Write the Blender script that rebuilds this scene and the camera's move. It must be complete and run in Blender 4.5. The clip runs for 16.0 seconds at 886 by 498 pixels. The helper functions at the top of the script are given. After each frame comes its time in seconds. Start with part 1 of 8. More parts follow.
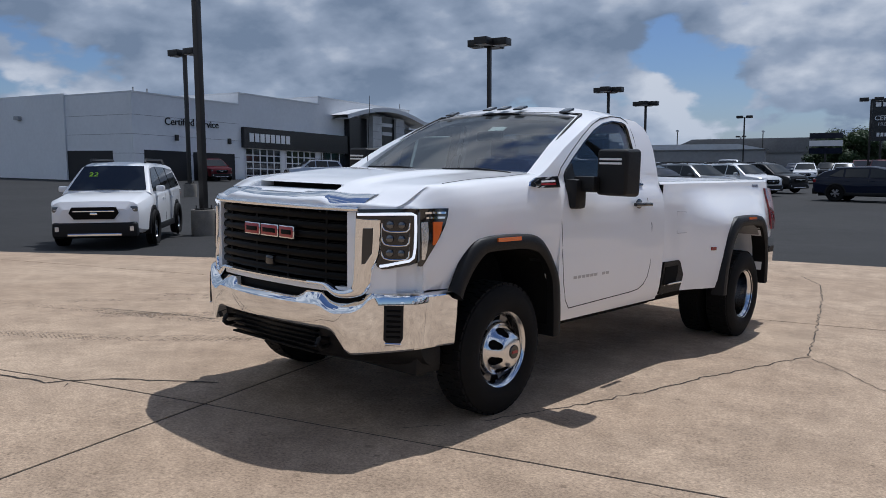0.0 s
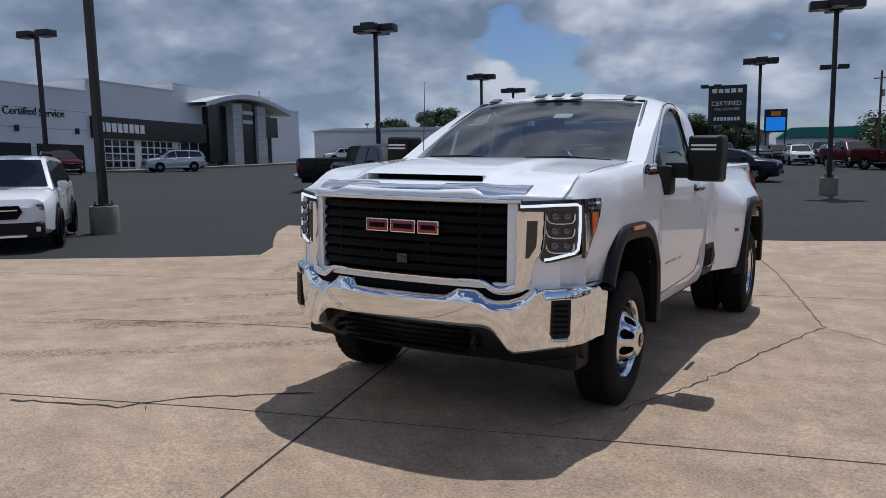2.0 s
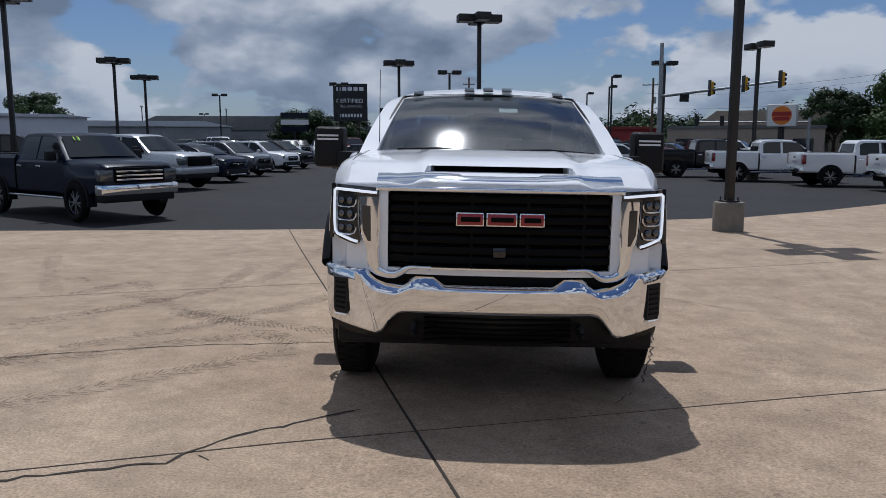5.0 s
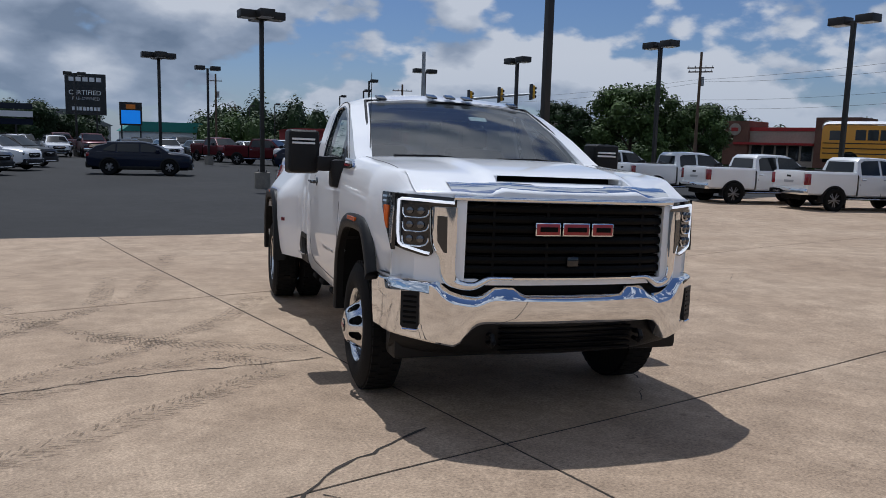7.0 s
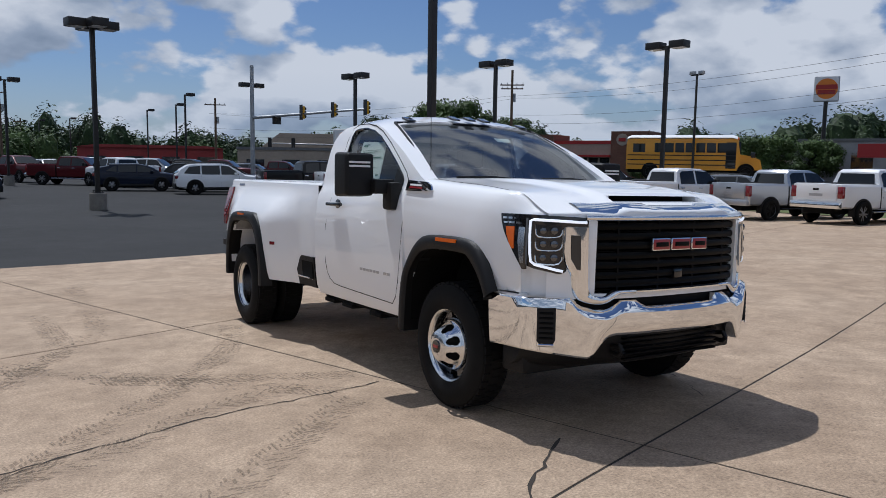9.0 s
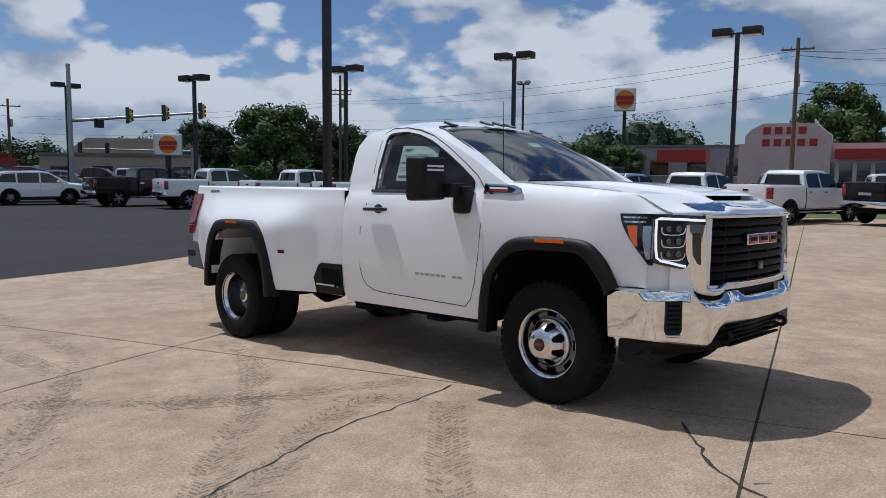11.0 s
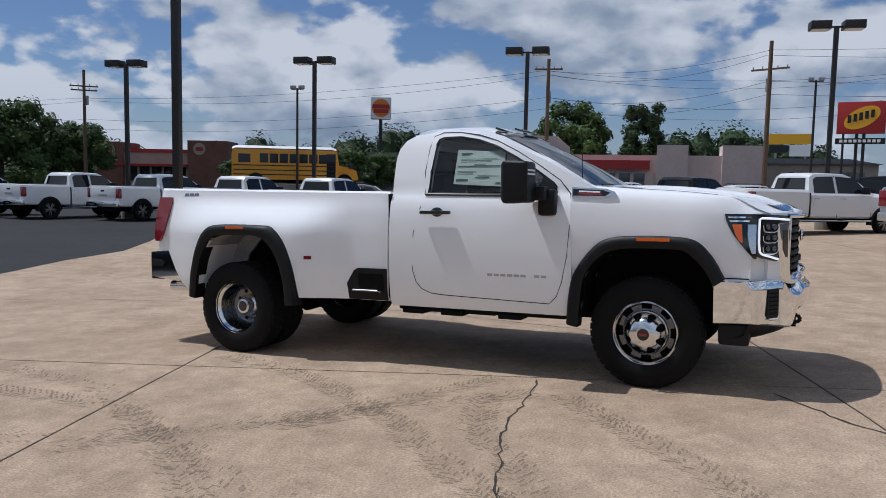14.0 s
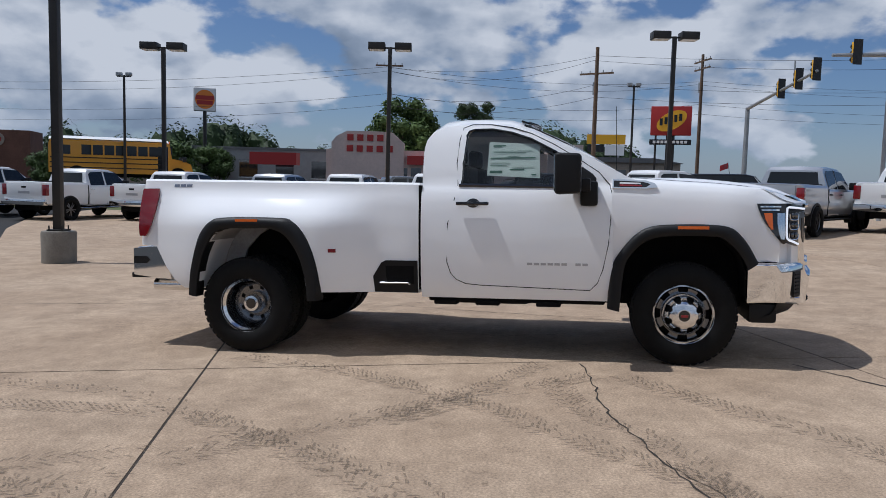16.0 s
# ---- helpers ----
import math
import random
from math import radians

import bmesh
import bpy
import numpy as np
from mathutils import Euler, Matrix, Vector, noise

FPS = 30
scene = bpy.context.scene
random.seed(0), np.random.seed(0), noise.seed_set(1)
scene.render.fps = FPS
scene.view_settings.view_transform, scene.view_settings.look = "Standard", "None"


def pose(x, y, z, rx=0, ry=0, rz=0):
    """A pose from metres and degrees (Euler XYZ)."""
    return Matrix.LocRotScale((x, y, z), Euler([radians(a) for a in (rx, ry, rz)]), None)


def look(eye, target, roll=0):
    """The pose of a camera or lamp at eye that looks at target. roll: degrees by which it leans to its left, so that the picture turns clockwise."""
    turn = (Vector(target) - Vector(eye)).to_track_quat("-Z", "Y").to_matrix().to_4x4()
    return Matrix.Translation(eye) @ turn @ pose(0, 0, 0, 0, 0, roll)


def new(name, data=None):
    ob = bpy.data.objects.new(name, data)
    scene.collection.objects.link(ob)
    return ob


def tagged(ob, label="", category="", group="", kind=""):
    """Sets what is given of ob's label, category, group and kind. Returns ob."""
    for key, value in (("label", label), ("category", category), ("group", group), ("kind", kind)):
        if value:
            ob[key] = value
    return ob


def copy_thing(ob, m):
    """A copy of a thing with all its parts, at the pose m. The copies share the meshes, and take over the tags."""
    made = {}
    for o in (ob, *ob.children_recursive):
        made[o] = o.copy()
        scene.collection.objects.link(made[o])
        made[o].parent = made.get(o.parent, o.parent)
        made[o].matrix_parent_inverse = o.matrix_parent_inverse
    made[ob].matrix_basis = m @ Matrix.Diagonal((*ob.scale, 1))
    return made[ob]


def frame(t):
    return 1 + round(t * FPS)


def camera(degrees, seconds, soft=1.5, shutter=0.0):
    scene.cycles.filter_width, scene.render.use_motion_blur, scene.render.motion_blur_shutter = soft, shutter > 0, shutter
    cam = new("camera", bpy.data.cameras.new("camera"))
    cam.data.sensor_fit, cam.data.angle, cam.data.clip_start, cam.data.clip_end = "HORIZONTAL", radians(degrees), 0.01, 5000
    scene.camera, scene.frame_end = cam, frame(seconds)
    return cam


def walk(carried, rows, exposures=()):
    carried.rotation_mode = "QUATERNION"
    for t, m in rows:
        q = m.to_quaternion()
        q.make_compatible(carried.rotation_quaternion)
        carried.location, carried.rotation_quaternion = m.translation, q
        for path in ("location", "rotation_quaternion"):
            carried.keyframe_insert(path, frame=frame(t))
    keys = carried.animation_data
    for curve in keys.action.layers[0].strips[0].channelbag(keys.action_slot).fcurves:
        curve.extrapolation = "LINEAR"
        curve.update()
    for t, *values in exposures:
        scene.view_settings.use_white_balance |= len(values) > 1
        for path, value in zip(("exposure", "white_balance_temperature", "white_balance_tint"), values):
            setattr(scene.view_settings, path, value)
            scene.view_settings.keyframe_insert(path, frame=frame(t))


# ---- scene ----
cam = camera(60.2, 16.0, 0.4)
METRES, EYE, TILT, LEAN, TURN = 13.889, 1.5, 0.0, 0.0, 25.7
PATH = [
    (0, (0.236, 0.358, 1.390), (-0.737, 2.096, 1.211), 1.0),
    (0.5, (-0.150, 0.198, 1.394), (-1.052, 1.973, 1.201), 0.6),
    (1, (-0.521, 0.120, 1.378), (-1.347, 1.930, 1.171), 0.3),
    (1.5, (-0.900, 0.035, 1.386), (-1.635, 1.883, 1.177), 0.2),
    (2, (-1.310, -0.130, 1.394), (-1.934, 1.760, 1.185), -0.1),
    (2.5, (-1.719, -0.200, 1.394), (-2.200, 1.729, 1.175), -0.2),
    (3, (-2.145, -0.279, 1.378), (-2.478, 1.680, 1.157), -0.0),
    (3.5, (-2.584, -0.319, 1.383), (-2.756, 1.661, 1.151), 0.2),
    (4, (-2.994, -0.283, 1.397), (-3.003, 1.704, 1.165), 0.1),
    (4.5, (-3.437, -0.267, 1.394), (-3.264, 1.713, 1.169), -0.1),
    (5, (-3.853, -0.157, 1.386), (-3.492, 1.797, 1.161), 0.1),
    (5.2, (-4.015, -0.095, 1.404), (-3.583, 1.845, 1.178), 0.1),
    (7.3, (-5.714, 0.628, 1.414), (-4.663, 2.317, 1.206), 0.9),
    (7.5, (-5.859, 0.711, 1.4), (-4.769, 2.375, 1.197), 0.7),
    (8, (-6.248, 0.929, 1.416), (-5.054, 2.523, 1.232), 0.6),
    (8.5, (-6.652, 1.166, 1.427), (-5.36, 2.683, 1.254), 0.4),
    (9, (-6.964, 1.455, 1.448), (-5.585, 2.893, 1.274), 0.0),
    (9.2, (-7.074, 1.577, 1.45), (-5.66, 2.98, 1.272), -0.2),
    (11.3, (-8.331, 3.014, 1.445), (-6.612, 4.023, 1.282), -0.5),
    (11.5, (-8.432, 3.131, 1.464), (-6.69, 4.099, 1.298), -0.4),
    (12, (-8.682, 3.495, 1.449), (-6.889, 4.364, 1.281), -0.2),
    (12.5, (-8.872, 3.88, 1.433), (-7.034, 4.653, 1.276), -0.2),
    (13, (-9.004, 4.276, 1.445), (-7.126, 4.945, 1.292), -0.2),
    (13.5, (-9.164, 4.671, 1.444), (-7.253, 5.239, 1.284), -0.4),
    (14, (-9.26, 5.084, 1.444), (-7.32, 5.547, 1.292), -0.4),
    (14.5, (-9.385, 5.504, 1.434), (-7.423, 5.858, 1.278), -0.2),
    (15, (-9.436, 5.931, 1.422), (-7.457, 6.172, 1.266), -0.2),
    (15.5, (-9.454, 6.366, 1.419), (-7.464, 6.486, 1.262), -0.1),
    (16, (-9.499, 6.802, 1.415), (-7.506, 6.805, 1.25), -0.2),
]
# the plan below is drawn on the plane of the sloping apron; LEVEL turns it so that up is up
APRON_UP = Vector((-0.0081, -0.0293, 1.0))
PIVOT = Matrix.Translation((-2.64, 4.74, 0.0))
LEVEL = PIVOT @ APRON_UP.rotation_difference(Vector((0, 0, 1))).to_matrix().to_4x4() @ PIVOT.inverted()
walk(cam, [(t, LEVEL @ look(eye, target, roll)) for t, eye, target, roll in PATH], [(0.0, -0.50, 5780, 11), (2.0, -0.58, 5780, 11), (3.5, -0.72, 5780, 11), (5.2, -0.72, 5780, 11), (7.5, -0.60, 5780, 11), (9.0, -0.52, 5780, 11), (16.0, -0.58, 5780, 11)])

# ---- light ----
SUN_AZ, SUN_EL = 4.0, 66.5      # degrees east of +y, degrees above the horizon
world = bpy.data.worlds.new("world")
scene.world = world
world.use_nodes = True


def sky_world():
    nt = world.node_tree
    nt.nodes.clear()
    N, LK = nt.nodes.new, nt.links.new
    out = N("ShaderNodeOutputWorld")
    bg = N("ShaderNodeBackground")
    bg.inputs["Strength"].default_value = 0.078
    sky = N("ShaderNodeTexSky")
    sky.sky_type = "NISHITA"
    sky.sun_disc = False
    sky.sun_elevation, sky.sun_rotation = radians(SUN_EL), radians(SUN_AZ)
    sky.air_density, sky.dust_density, sky.ozone_density = 1.0, 0.6, 2.0
    # clouds: noise on a flat layer overhead, seen in perspective
    geo = N("ShaderNodeTexCoord")
    sep = N("ShaderNodeSeparateXYZ")
    LK(geo.outputs["Generated"], sep.inputs[0])

    def m(op, a, b=None, clamp=False):
        n = N("ShaderNodeMath")
        n.operation, n.use_clamp = op, clamp
        for i, v in enumerate((a, b)):
            if v is None:
                continue
            if isinstance(v, (int, float)):
                n.inputs[i].default_value = v
            else:
                LK(v, n.inputs[i])
        return n.outputs[0]

    up = m("MAXIMUM", sep.outputs[2], 0.0)

    def layer(lift):
        """The cloud layer's coordinates, looked at a little higher up by lift."""
        u = m("ADD", up, lift)
        den = m("ADD", u, 0.55)
        comb = N("ShaderNodeCombineXYZ")
        LK(m("DIVIDE", sep.outputs[0], den), comb.inputs[0]), LK(m("DIVIDE", sep.outputs[1], den), comb.inputs[1]), LK(m("MULTIPLY", u, 1.5), comb.inputs[2])
        return comb.outputs[0]

    def fbm(vec, scale, detail, rough, off):
        mp = N("ShaderNodeMapping")
        mp.inputs["Location"].default_value = off
        LK(vec, mp.inputs["Vector"])
        n = N("ShaderNodeTexNoise")
        n.inputs["Scale"].default_value, n.inputs["Detail"].default_value, n.inputs["Roughness"].default_value = scale, detail, rough
        LK(mp.outputs[0], n.inputs["Vector"])
        return n.outputs["Fac"]

    def puffs(vec, scale):
        n = N("ShaderNodeTexVoronoi")
        n.feature = "SMOOTH_F1"
        n.inputs["Scale"].default_value, n.inputs["Smoothness"].default_value = scale, 0.6
        n.inputs["Detail"].default_value, n.inputs["Roughness"].default_value = 2.5, 0.5
        LK(vec, n.inputs["Vector"])
        return n.outputs["Distance"]

    def cover(lift):
        v = layer(lift)
        big = fbm(v, 1.3, 2, 0.5, (3.6, 1.2, 0.3))
        mid = fbm(v, 3.8, 9, 0.54, (0.4, 5.2, 2.0))
        d = m("ADD", m("MULTIPLY", big, 0.52), m("MULTIPLY", mid, 0.48))
        return m("ADD", d, m("MULTIPLY", m("SUBTRACT", 0.42, puffs(v, 8.0)), 0.12))
    # heavier cover towards the north-west, broken towards the east
    side = m("ADD", m("MULTIPLY", sep.outputs[0], -0.062), m("MULTIPLY", sep.outputs[1], 0.050))
    heavy = m("ADD", m("MULTIPLY", sep.outputs[0], -0.42), m("MULTIPLY", sep.outputs[1], 0.42), True)
    dens = m("ADD", cover(0.0), side)
    above = m("ADD", cover(0.055), side)
    mask = N("ShaderNodeMapRange")
    mask.interpolation_type = "SMOOTHSTEP"
    mask.inputs[1].default_value, mask.inputs[2].default_value = 0.392, 0.436
    LK(dens, mask.inputs[0])
    # tops face the light and shine, bases and thick middles stay grey-blue
    lit = m("ADD", 0.66, m("MULTIPLY", m("SUBTRACT", dens, above), 5.0))
    lit = m("SUBTRACT", lit, m("MULTIPLY", m("SUBTRACT", dens, 0.45), 2.2))
    lit = m("SUBTRACT", lit, m("MULTIPLY", heavy, 0.20), True)
    shade = N("ShaderNodeValToRGB")
    el = shade.color_ramp.elements
    el[0].position, el[0].color = 0.05, (3.1, 3.9, 5.1, 1)
    el[1].position, el[1].color = 0.90, (10.8, 11.0, 11.3, 1)
    e_ = el.new(0.45)
    e_.color = (5.4, 6.2, 7.4, 1)
    LK(lit, shade.inputs[0])
    mix = N("ShaderNodeMix")
    mix.data_type = "RGBA"
    LK(mask.outputs[0], mix.inputs["Factor"])
    blue = N("ShaderNodeMix")
    blue.data_type, blue.blend_type = "RGBA", "MULTIPLY"
    blue.inputs["Factor"].default_value = 1.0
    LK(sky.outputs[0], blue.inputs[6])
    blue.inputs[7].default_value = (0.92, 1.02, 1.22, 1)
    LK(blue.outputs[2], mix.inputs[6]), LK(shade.outputs[0], mix.inputs[7])
    # pale haze low down
    hz = N("ShaderNodeMix")
    hz.data_type = "RGBA"
    f = m("MULTIPLY", m("SUBTRACT", 1.0, m("MULTIPLY", up, 9.0, True), True), 0.45)
    LK(f, hz.inputs["Factor"])
    LK(mix.outputs[2], hz.inputs[6])
    hz.inputs[7].default_value = (6.0, 7.2, 8.6, 1)
    LK(hz.outputs[2], bg.inputs["Color"])
    LK(bg.outputs[0], out.inputs[0])


sky_world()
sun = new("sun", bpy.data.lights.new("sun", "SUN"))
sun.data.energy, sun.data.angle, sun.data.color = 4.6, radians(0.53), (1.0, 0.965, 0.91)
a, e = radians(SUN_AZ), radians(SUN_EL)
sun.matrix_world = LEVEL @ look((math.sin(a) * math.cos(e) * 50, math.cos(a) * math.cos(e) * 50, math.sin(e) * 50), (0, 0, 0))


# ---- materials ----
def material(name, color, rough=0.5, metal=0.0, var=0.0, scale=8.0, bump=0.0, bscale=120.0, coat=0.0, emit=0.0, spec=0.5, color2=None, rvar=0.0, island=0.0):
    """A principled surface with noise at two scales in colour and relief."""
    mat = bpy.data.materials.new(name)
    mat.use_nodes = True
    nt = mat.node_tree
    p = nt.nodes["Principled BSDF"]
    p.inputs["Base Color"].default_value = (*color, 1)
    p.inputs["Roughness"].default_value, p.inputs["Metallic"].default_value = rough, metal
    p.inputs["Coat Weight"].default_value, p.inputs["Coat Roughness"].default_value = coat, 0.04
    p.inputs["Specular IOR Level"].default_value = spec
    if emit:
        p.inputs["Emission Color"].default_value, p.inputs["Emission Strength"].default_value = (*color, 1), emit
    tc = nt.nodes.new("ShaderNodeTexCoord")
    if var or color2:
        n1, n2 = nt.nodes.new("ShaderNodeTexNoise"), nt.nodes.new("ShaderNodeTexNoise")
        n1.inputs["Scale"].default_value, n2.inputs["Scale"].default_value = scale, scale * 9
        n1.inputs["Detail"].default_value = n2.inputs["Detail"].default_value = 5
        add = nt.nodes.new("ShaderNodeMath")
        add.operation = "MULTIPLY_ADD"
        add.inputs[1].default_value = 0.45
        mixn = nt.nodes.new("ShaderNodeMath")
        mixn.operation = "MULTIPLY"
        mixn.inputs[1].default_value = 0.55
        for n in (n1, n2):
            nt.links.new(tc.outputs["Object"], n.inputs["Vector"])
        nt.links.new(n1.outputs["Fac"], mixn.inputs[0])
        nt.links.new(n2.outputs["Fac"], add.inputs[0]), nt.links.new(mixn.outputs[0], add.inputs[2])
        rp = nt.nodes.new("ShaderNodeValToRGB")
        c2 = color2 or color
        el = rp.color_ramp.elements
        el[0].position, el[0].color = 0.34, (*[c * (1 - var) for c in color], 1)
        el[1].position, el[1].color = 0.66, (*[min(1, c * (1 + var)) for c in c2], 1)
        nt.links.new(add.outputs[0], rp.inputs[0])
        last = rp.outputs[0]
        if island:
            oi = nt.nodes.new("ShaderNodeObjectInfo")
            mr = nt.nodes.new("ShaderNodeMapRange")
            mr.inputs[3].default_value, mr.inputs[4].default_value = 1 - island, 1 + island
            nt.links.new(oi.outputs["Random"], mr.inputs[0])
            hs = nt.nodes.new("ShaderNodeHueSaturation")
            nt.links.new(mr.outputs[0], hs.inputs["Value"]), nt.links.new(last, hs.inputs["Color"])
            last = hs.outputs[0]
        nt.links.new(last, p.inputs["Base Color"])
        if rvar:
            mr = nt.nodes.new("ShaderNodeMapRange")
            mr.inputs[3].default_value, mr.inputs[4].default_value = max(0, rough - rvar), min(1, rough + rvar)
            nt.links.new(n1.outputs["Fac"], mr.inputs[0]), nt.links.new(mr.outputs[0], p.inputs["Roughness"])
    if bump:
        nb = nt.nodes.new("ShaderNodeTexNoise")
        nb.inputs["Scale"].default_value, nb.inputs["Detail"].default_value = bscale, 4
        nt.links.new(tc.outputs["Object"], nb.inputs["Vector"])
        b = nt.nodes.new("ShaderNodeBump")
        b.inputs["Strength"].default_value, b.inputs["Distance"].default_value = bump, 0.01
        nt.links.new(nb.outputs["Fac"], b.inputs["Height"]), nt.links.new(b.outputs[0], p.inputs["Normal"])
    return mat


def glass_material(name, tint, rough=0.0, ior=1.6):
    """Window glass: clear-tinted by a dark transparent layer, with a mirror sheen that grows at a slant."""
    mat = bpy.data.materials.new(name)
    mat.use_nodes = True
    nt = mat.node_tree
    nt.nodes.clear()
    out, mx = nt.nodes.new("ShaderNodeOutputMaterial"), nt.nodes.new("ShaderNodeMixShader")
    tr, gl = nt.nodes.new("ShaderNodeBsdfTransparent"), nt.nodes.new("ShaderNodeBsdfGlossy")
    tr.inputs[0].default_value = (*tint, 1)
    gl.inputs["Roughness"].default_value = rough
    fr = nt.nodes.new("ShaderNodeFresnel")
    fr.inputs["IOR"].default_value = ior
    nt.links.new(fr.outputs[0], mx.inputs[0]), nt.links.new(tr.outputs[0], mx.inputs[1]), nt.links.new(gl.outputs[0], mx.inputs[2])
    nt.links.new(mx.outputs[0], out.inputs[0])
    return mat


M = {}
M["white"] = material("white_paint", (0.88, 0.88, 0.88), 0.6, coat=1.0, spec=0.2)
M["chrome"] = material("chrome", (0.86, 0.87, 0.88), 0.035, 1.0)
M["alu"] = material("polished_aluminium", (0.78, 0.79, 0.80), 0.16, 1.0)
M["steel"] = material("dull_steel", (0.30, 0.30, 0.31), 0.38, 0.9, var=0.2, scale=20)
M["black_plastic"] = material("black_plastic", (0.0065, 0.0065, 0.007), 0.5, spec=0.28, bump=0.15, bscale=600)
M["grille_black"] = material("grille_black", (0.0015, 0.0015, 0.0015), 0.5, spec=0.12)
M["gloss_black"] = material("gloss_black", (0.008, 0.008, 0.009), 0.08, coat=0.6)
M["rubber"] = material("tyre_rubber", (0.0062, 0.006, 0.0058), 0.8, spec=0.22, var=0.25, scale=14, bump=0.2, bscale=300)
# near-black underside colour, also on sheets that stand in for shade in hollows
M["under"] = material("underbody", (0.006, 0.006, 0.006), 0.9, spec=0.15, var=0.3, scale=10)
M["liner"] = material("wheel_liner", (0.34, 0.34, 0.34), 0.7, var=0.2, scale=6)
M["glass"] = glass_material("window_glass", (0.36, 0.42, 0.46), 0.06, 3.0)
M["dark_glass"] = glass_material("tinted_glass", (0.60, 0.62, 0.63))
M["lens"] = glass_material("lens", (0.8, 0.82, 0.84))
M["interior"] = material("interior_trim", (0.016, 0.016, 0.017), 0.75, var=0.2, scale=30)
M["dish"] = material("wheel_dish", (0.16, 0.165, 0.175), 0.2, 1.0)
M["drl"] = material("lamp_white", (0.9, 0.92, 0.95), 0.3, emit=0.9)
M["amber"] = material("amber_lens", (0.80, 0.15, 0.012), 0.2, coat=0.6)
M["red_lens"] = material("red_lens", (0.20, 0.006, 0.010), 0.12, coat=1.0)
M["red_badge"] = material("red_badge", (0.30, 0.010, 0.014), 0.3, coat=0.5)
M["pole_paint"] = material("dark_bronze_paint", (0.018, 0.016, 0.014), 0.5, var=0.3, scale=3, bump=0.05)
M["footing"] = material("footing_concrete", (0.20, 0.18, 0.15), 0.9, var=0.25, scale=5, bump=0.4, bscale=60)
M["paper"] = material("paper", (0.82, 0.92, 0.86), 0.7)
M["print"] = material("print", (0.08, 0.20, 0.14), 0.7)
M["white_plastic"] = material("white_plastic", (0.78, 0.78, 0.78), 0.4)


# ---- mesh helpers ----
def link_mesh(name, bm, mat, parent=None, label="", smooth=35.0):
    me = bpy.data.meshes.new(name)
    bmesh.ops.remove_doubles(bm, verts=bm.verts, dist=1e-5)
    bmesh.ops.recalc_face_normals(bm, faces=bm.faces)
    bm.to_mesh(me)
    bm.free()
    for m_ in (mat if isinstance(mat, (list, tuple)) else [mat]):
        me.materials.append(m_)
    if smooth:
        me.polygons.foreach_set("use_smooth", [True] * len(me.polygons))
        me.set_sharp_from_angle(angle=radians(smooth))
    ob = new(name, me)
    if parent is not None:
        ob.parent = parent
    if label:
        ob["label"] = label
    return ob


def part(name, bm, mat, parent, label="", smooth=35.0):
    return link_mesh(name, bm, mat, parent, label, smooth)


def thing(name, label, category, m=None, group="", kind=""):
    ob = new(name)
    if m is not None:
        ob.matrix_world = m
    return tagged(ob, label, category, group, kind)


def bm_box(x0, x1, y0, y1, z0, z1, bevel=0.0, seg=2, bm=None):
    own = bmesh.new()
    r = bmesh.ops.create_cube(own, size=1.0)
    for v in own.verts:
        v.co = Vector((x0 + (v.co.x + 0.5) * (x1 - x0), y0 + (v.co.y + 0.5) * (y1 - y0), z0 + (v.co.z + 0.5) * (z1 - z0)))
    if bevel:
        bmesh.ops.bevel(own, geom=own.edges[:], offset=bevel, segments=seg, affect="EDGES", profile=0.6)
    return join(bm, own)


def join(bm, own):
    if bm is None:
        return own
    me = bpy.data.meshes.new("tmp")
    own.to_mesh(me)
    own.free()
    bm.from_mesh(me)
    bpy.data.meshes.remove(me)
    return bm


def bm_cyl(p0, p1, r0, r1=None, seg=16, bm=None, caps=True):
    """A tapered rod between two points."""
    own = bm if bm is not None else bmesh.new()
    p0, p1 = Vector(p0), Vector(p1)
    r1 = r0 if r1 is None else r1
    q = (p1 - p0).to_track_quat("Z", "Y")
    rings = []
    for p, r in ((p0, r0), (p1, r1)):
        rings.append([own.verts.new(p + q @ Vector((r * math.cos(6.2831853 * i / seg), r * math.sin(6.2831853 * i / seg), 0))) for i in range(seg)])
    for i in range(seg):
        own.faces.new((rings[0][i], rings[0][(i + 1) % seg], rings[1][(i + 1) % seg], rings[1][i]))
    if caps:
        own.faces.new(rings[0][::-1]), own.faces.new(rings[1])
    return own


def bm_lathe(profile, axis="y", seg=40, bm=None, at=(0, 0, 0)):
    """Turns (radius, along) pairs round an axis."""
    own = bm if bm is not None else bmesh.new()
    rings = []
    for r, h in profile:
        ring = []
        for i in range(seg):
            c, s = math.cos(6.2831853 * i / seg) * r, math.sin(6.2831853 * i / seg) * r
            co = {"y": (c, h, s), "z": (c, s, h), "x": (h, c, s)}[axis]
            ring.append(own.verts.new(Vector(co) + Vector(at)))
        rings.append(ring)
    for a_, b_ in zip(rings, rings[1:]):
        for i in range(seg):
            own.faces.new((a_[i], a_[(i + 1) % seg], b_[(i + 1) % seg], b_[i]))
    return own


def bm_grid(rows, bm=None, close=False):
    """A skin over rows of points."""
    own = bm if bm is not None else bmesh.new()
    vs = [[own.verts.new(p) for p in row] for row in rows]
    for a_, b_ in zip(vs, vs[1:]):
        n = len(a_)
        for i in range(n if close else n - 1):
            j = (i + 1) % n
            own.faces.new((a_[i], a_[j], b_[j], b_[i]))
    return own, vs


def bm_loft(sections, bm=None):
    """A closed solid through rings of points."""
    own, vs = bm_grid(sections, bm, True)
    own.faces.new(vs[0][::-1]), own.faces.new(vs[-1])
    return own


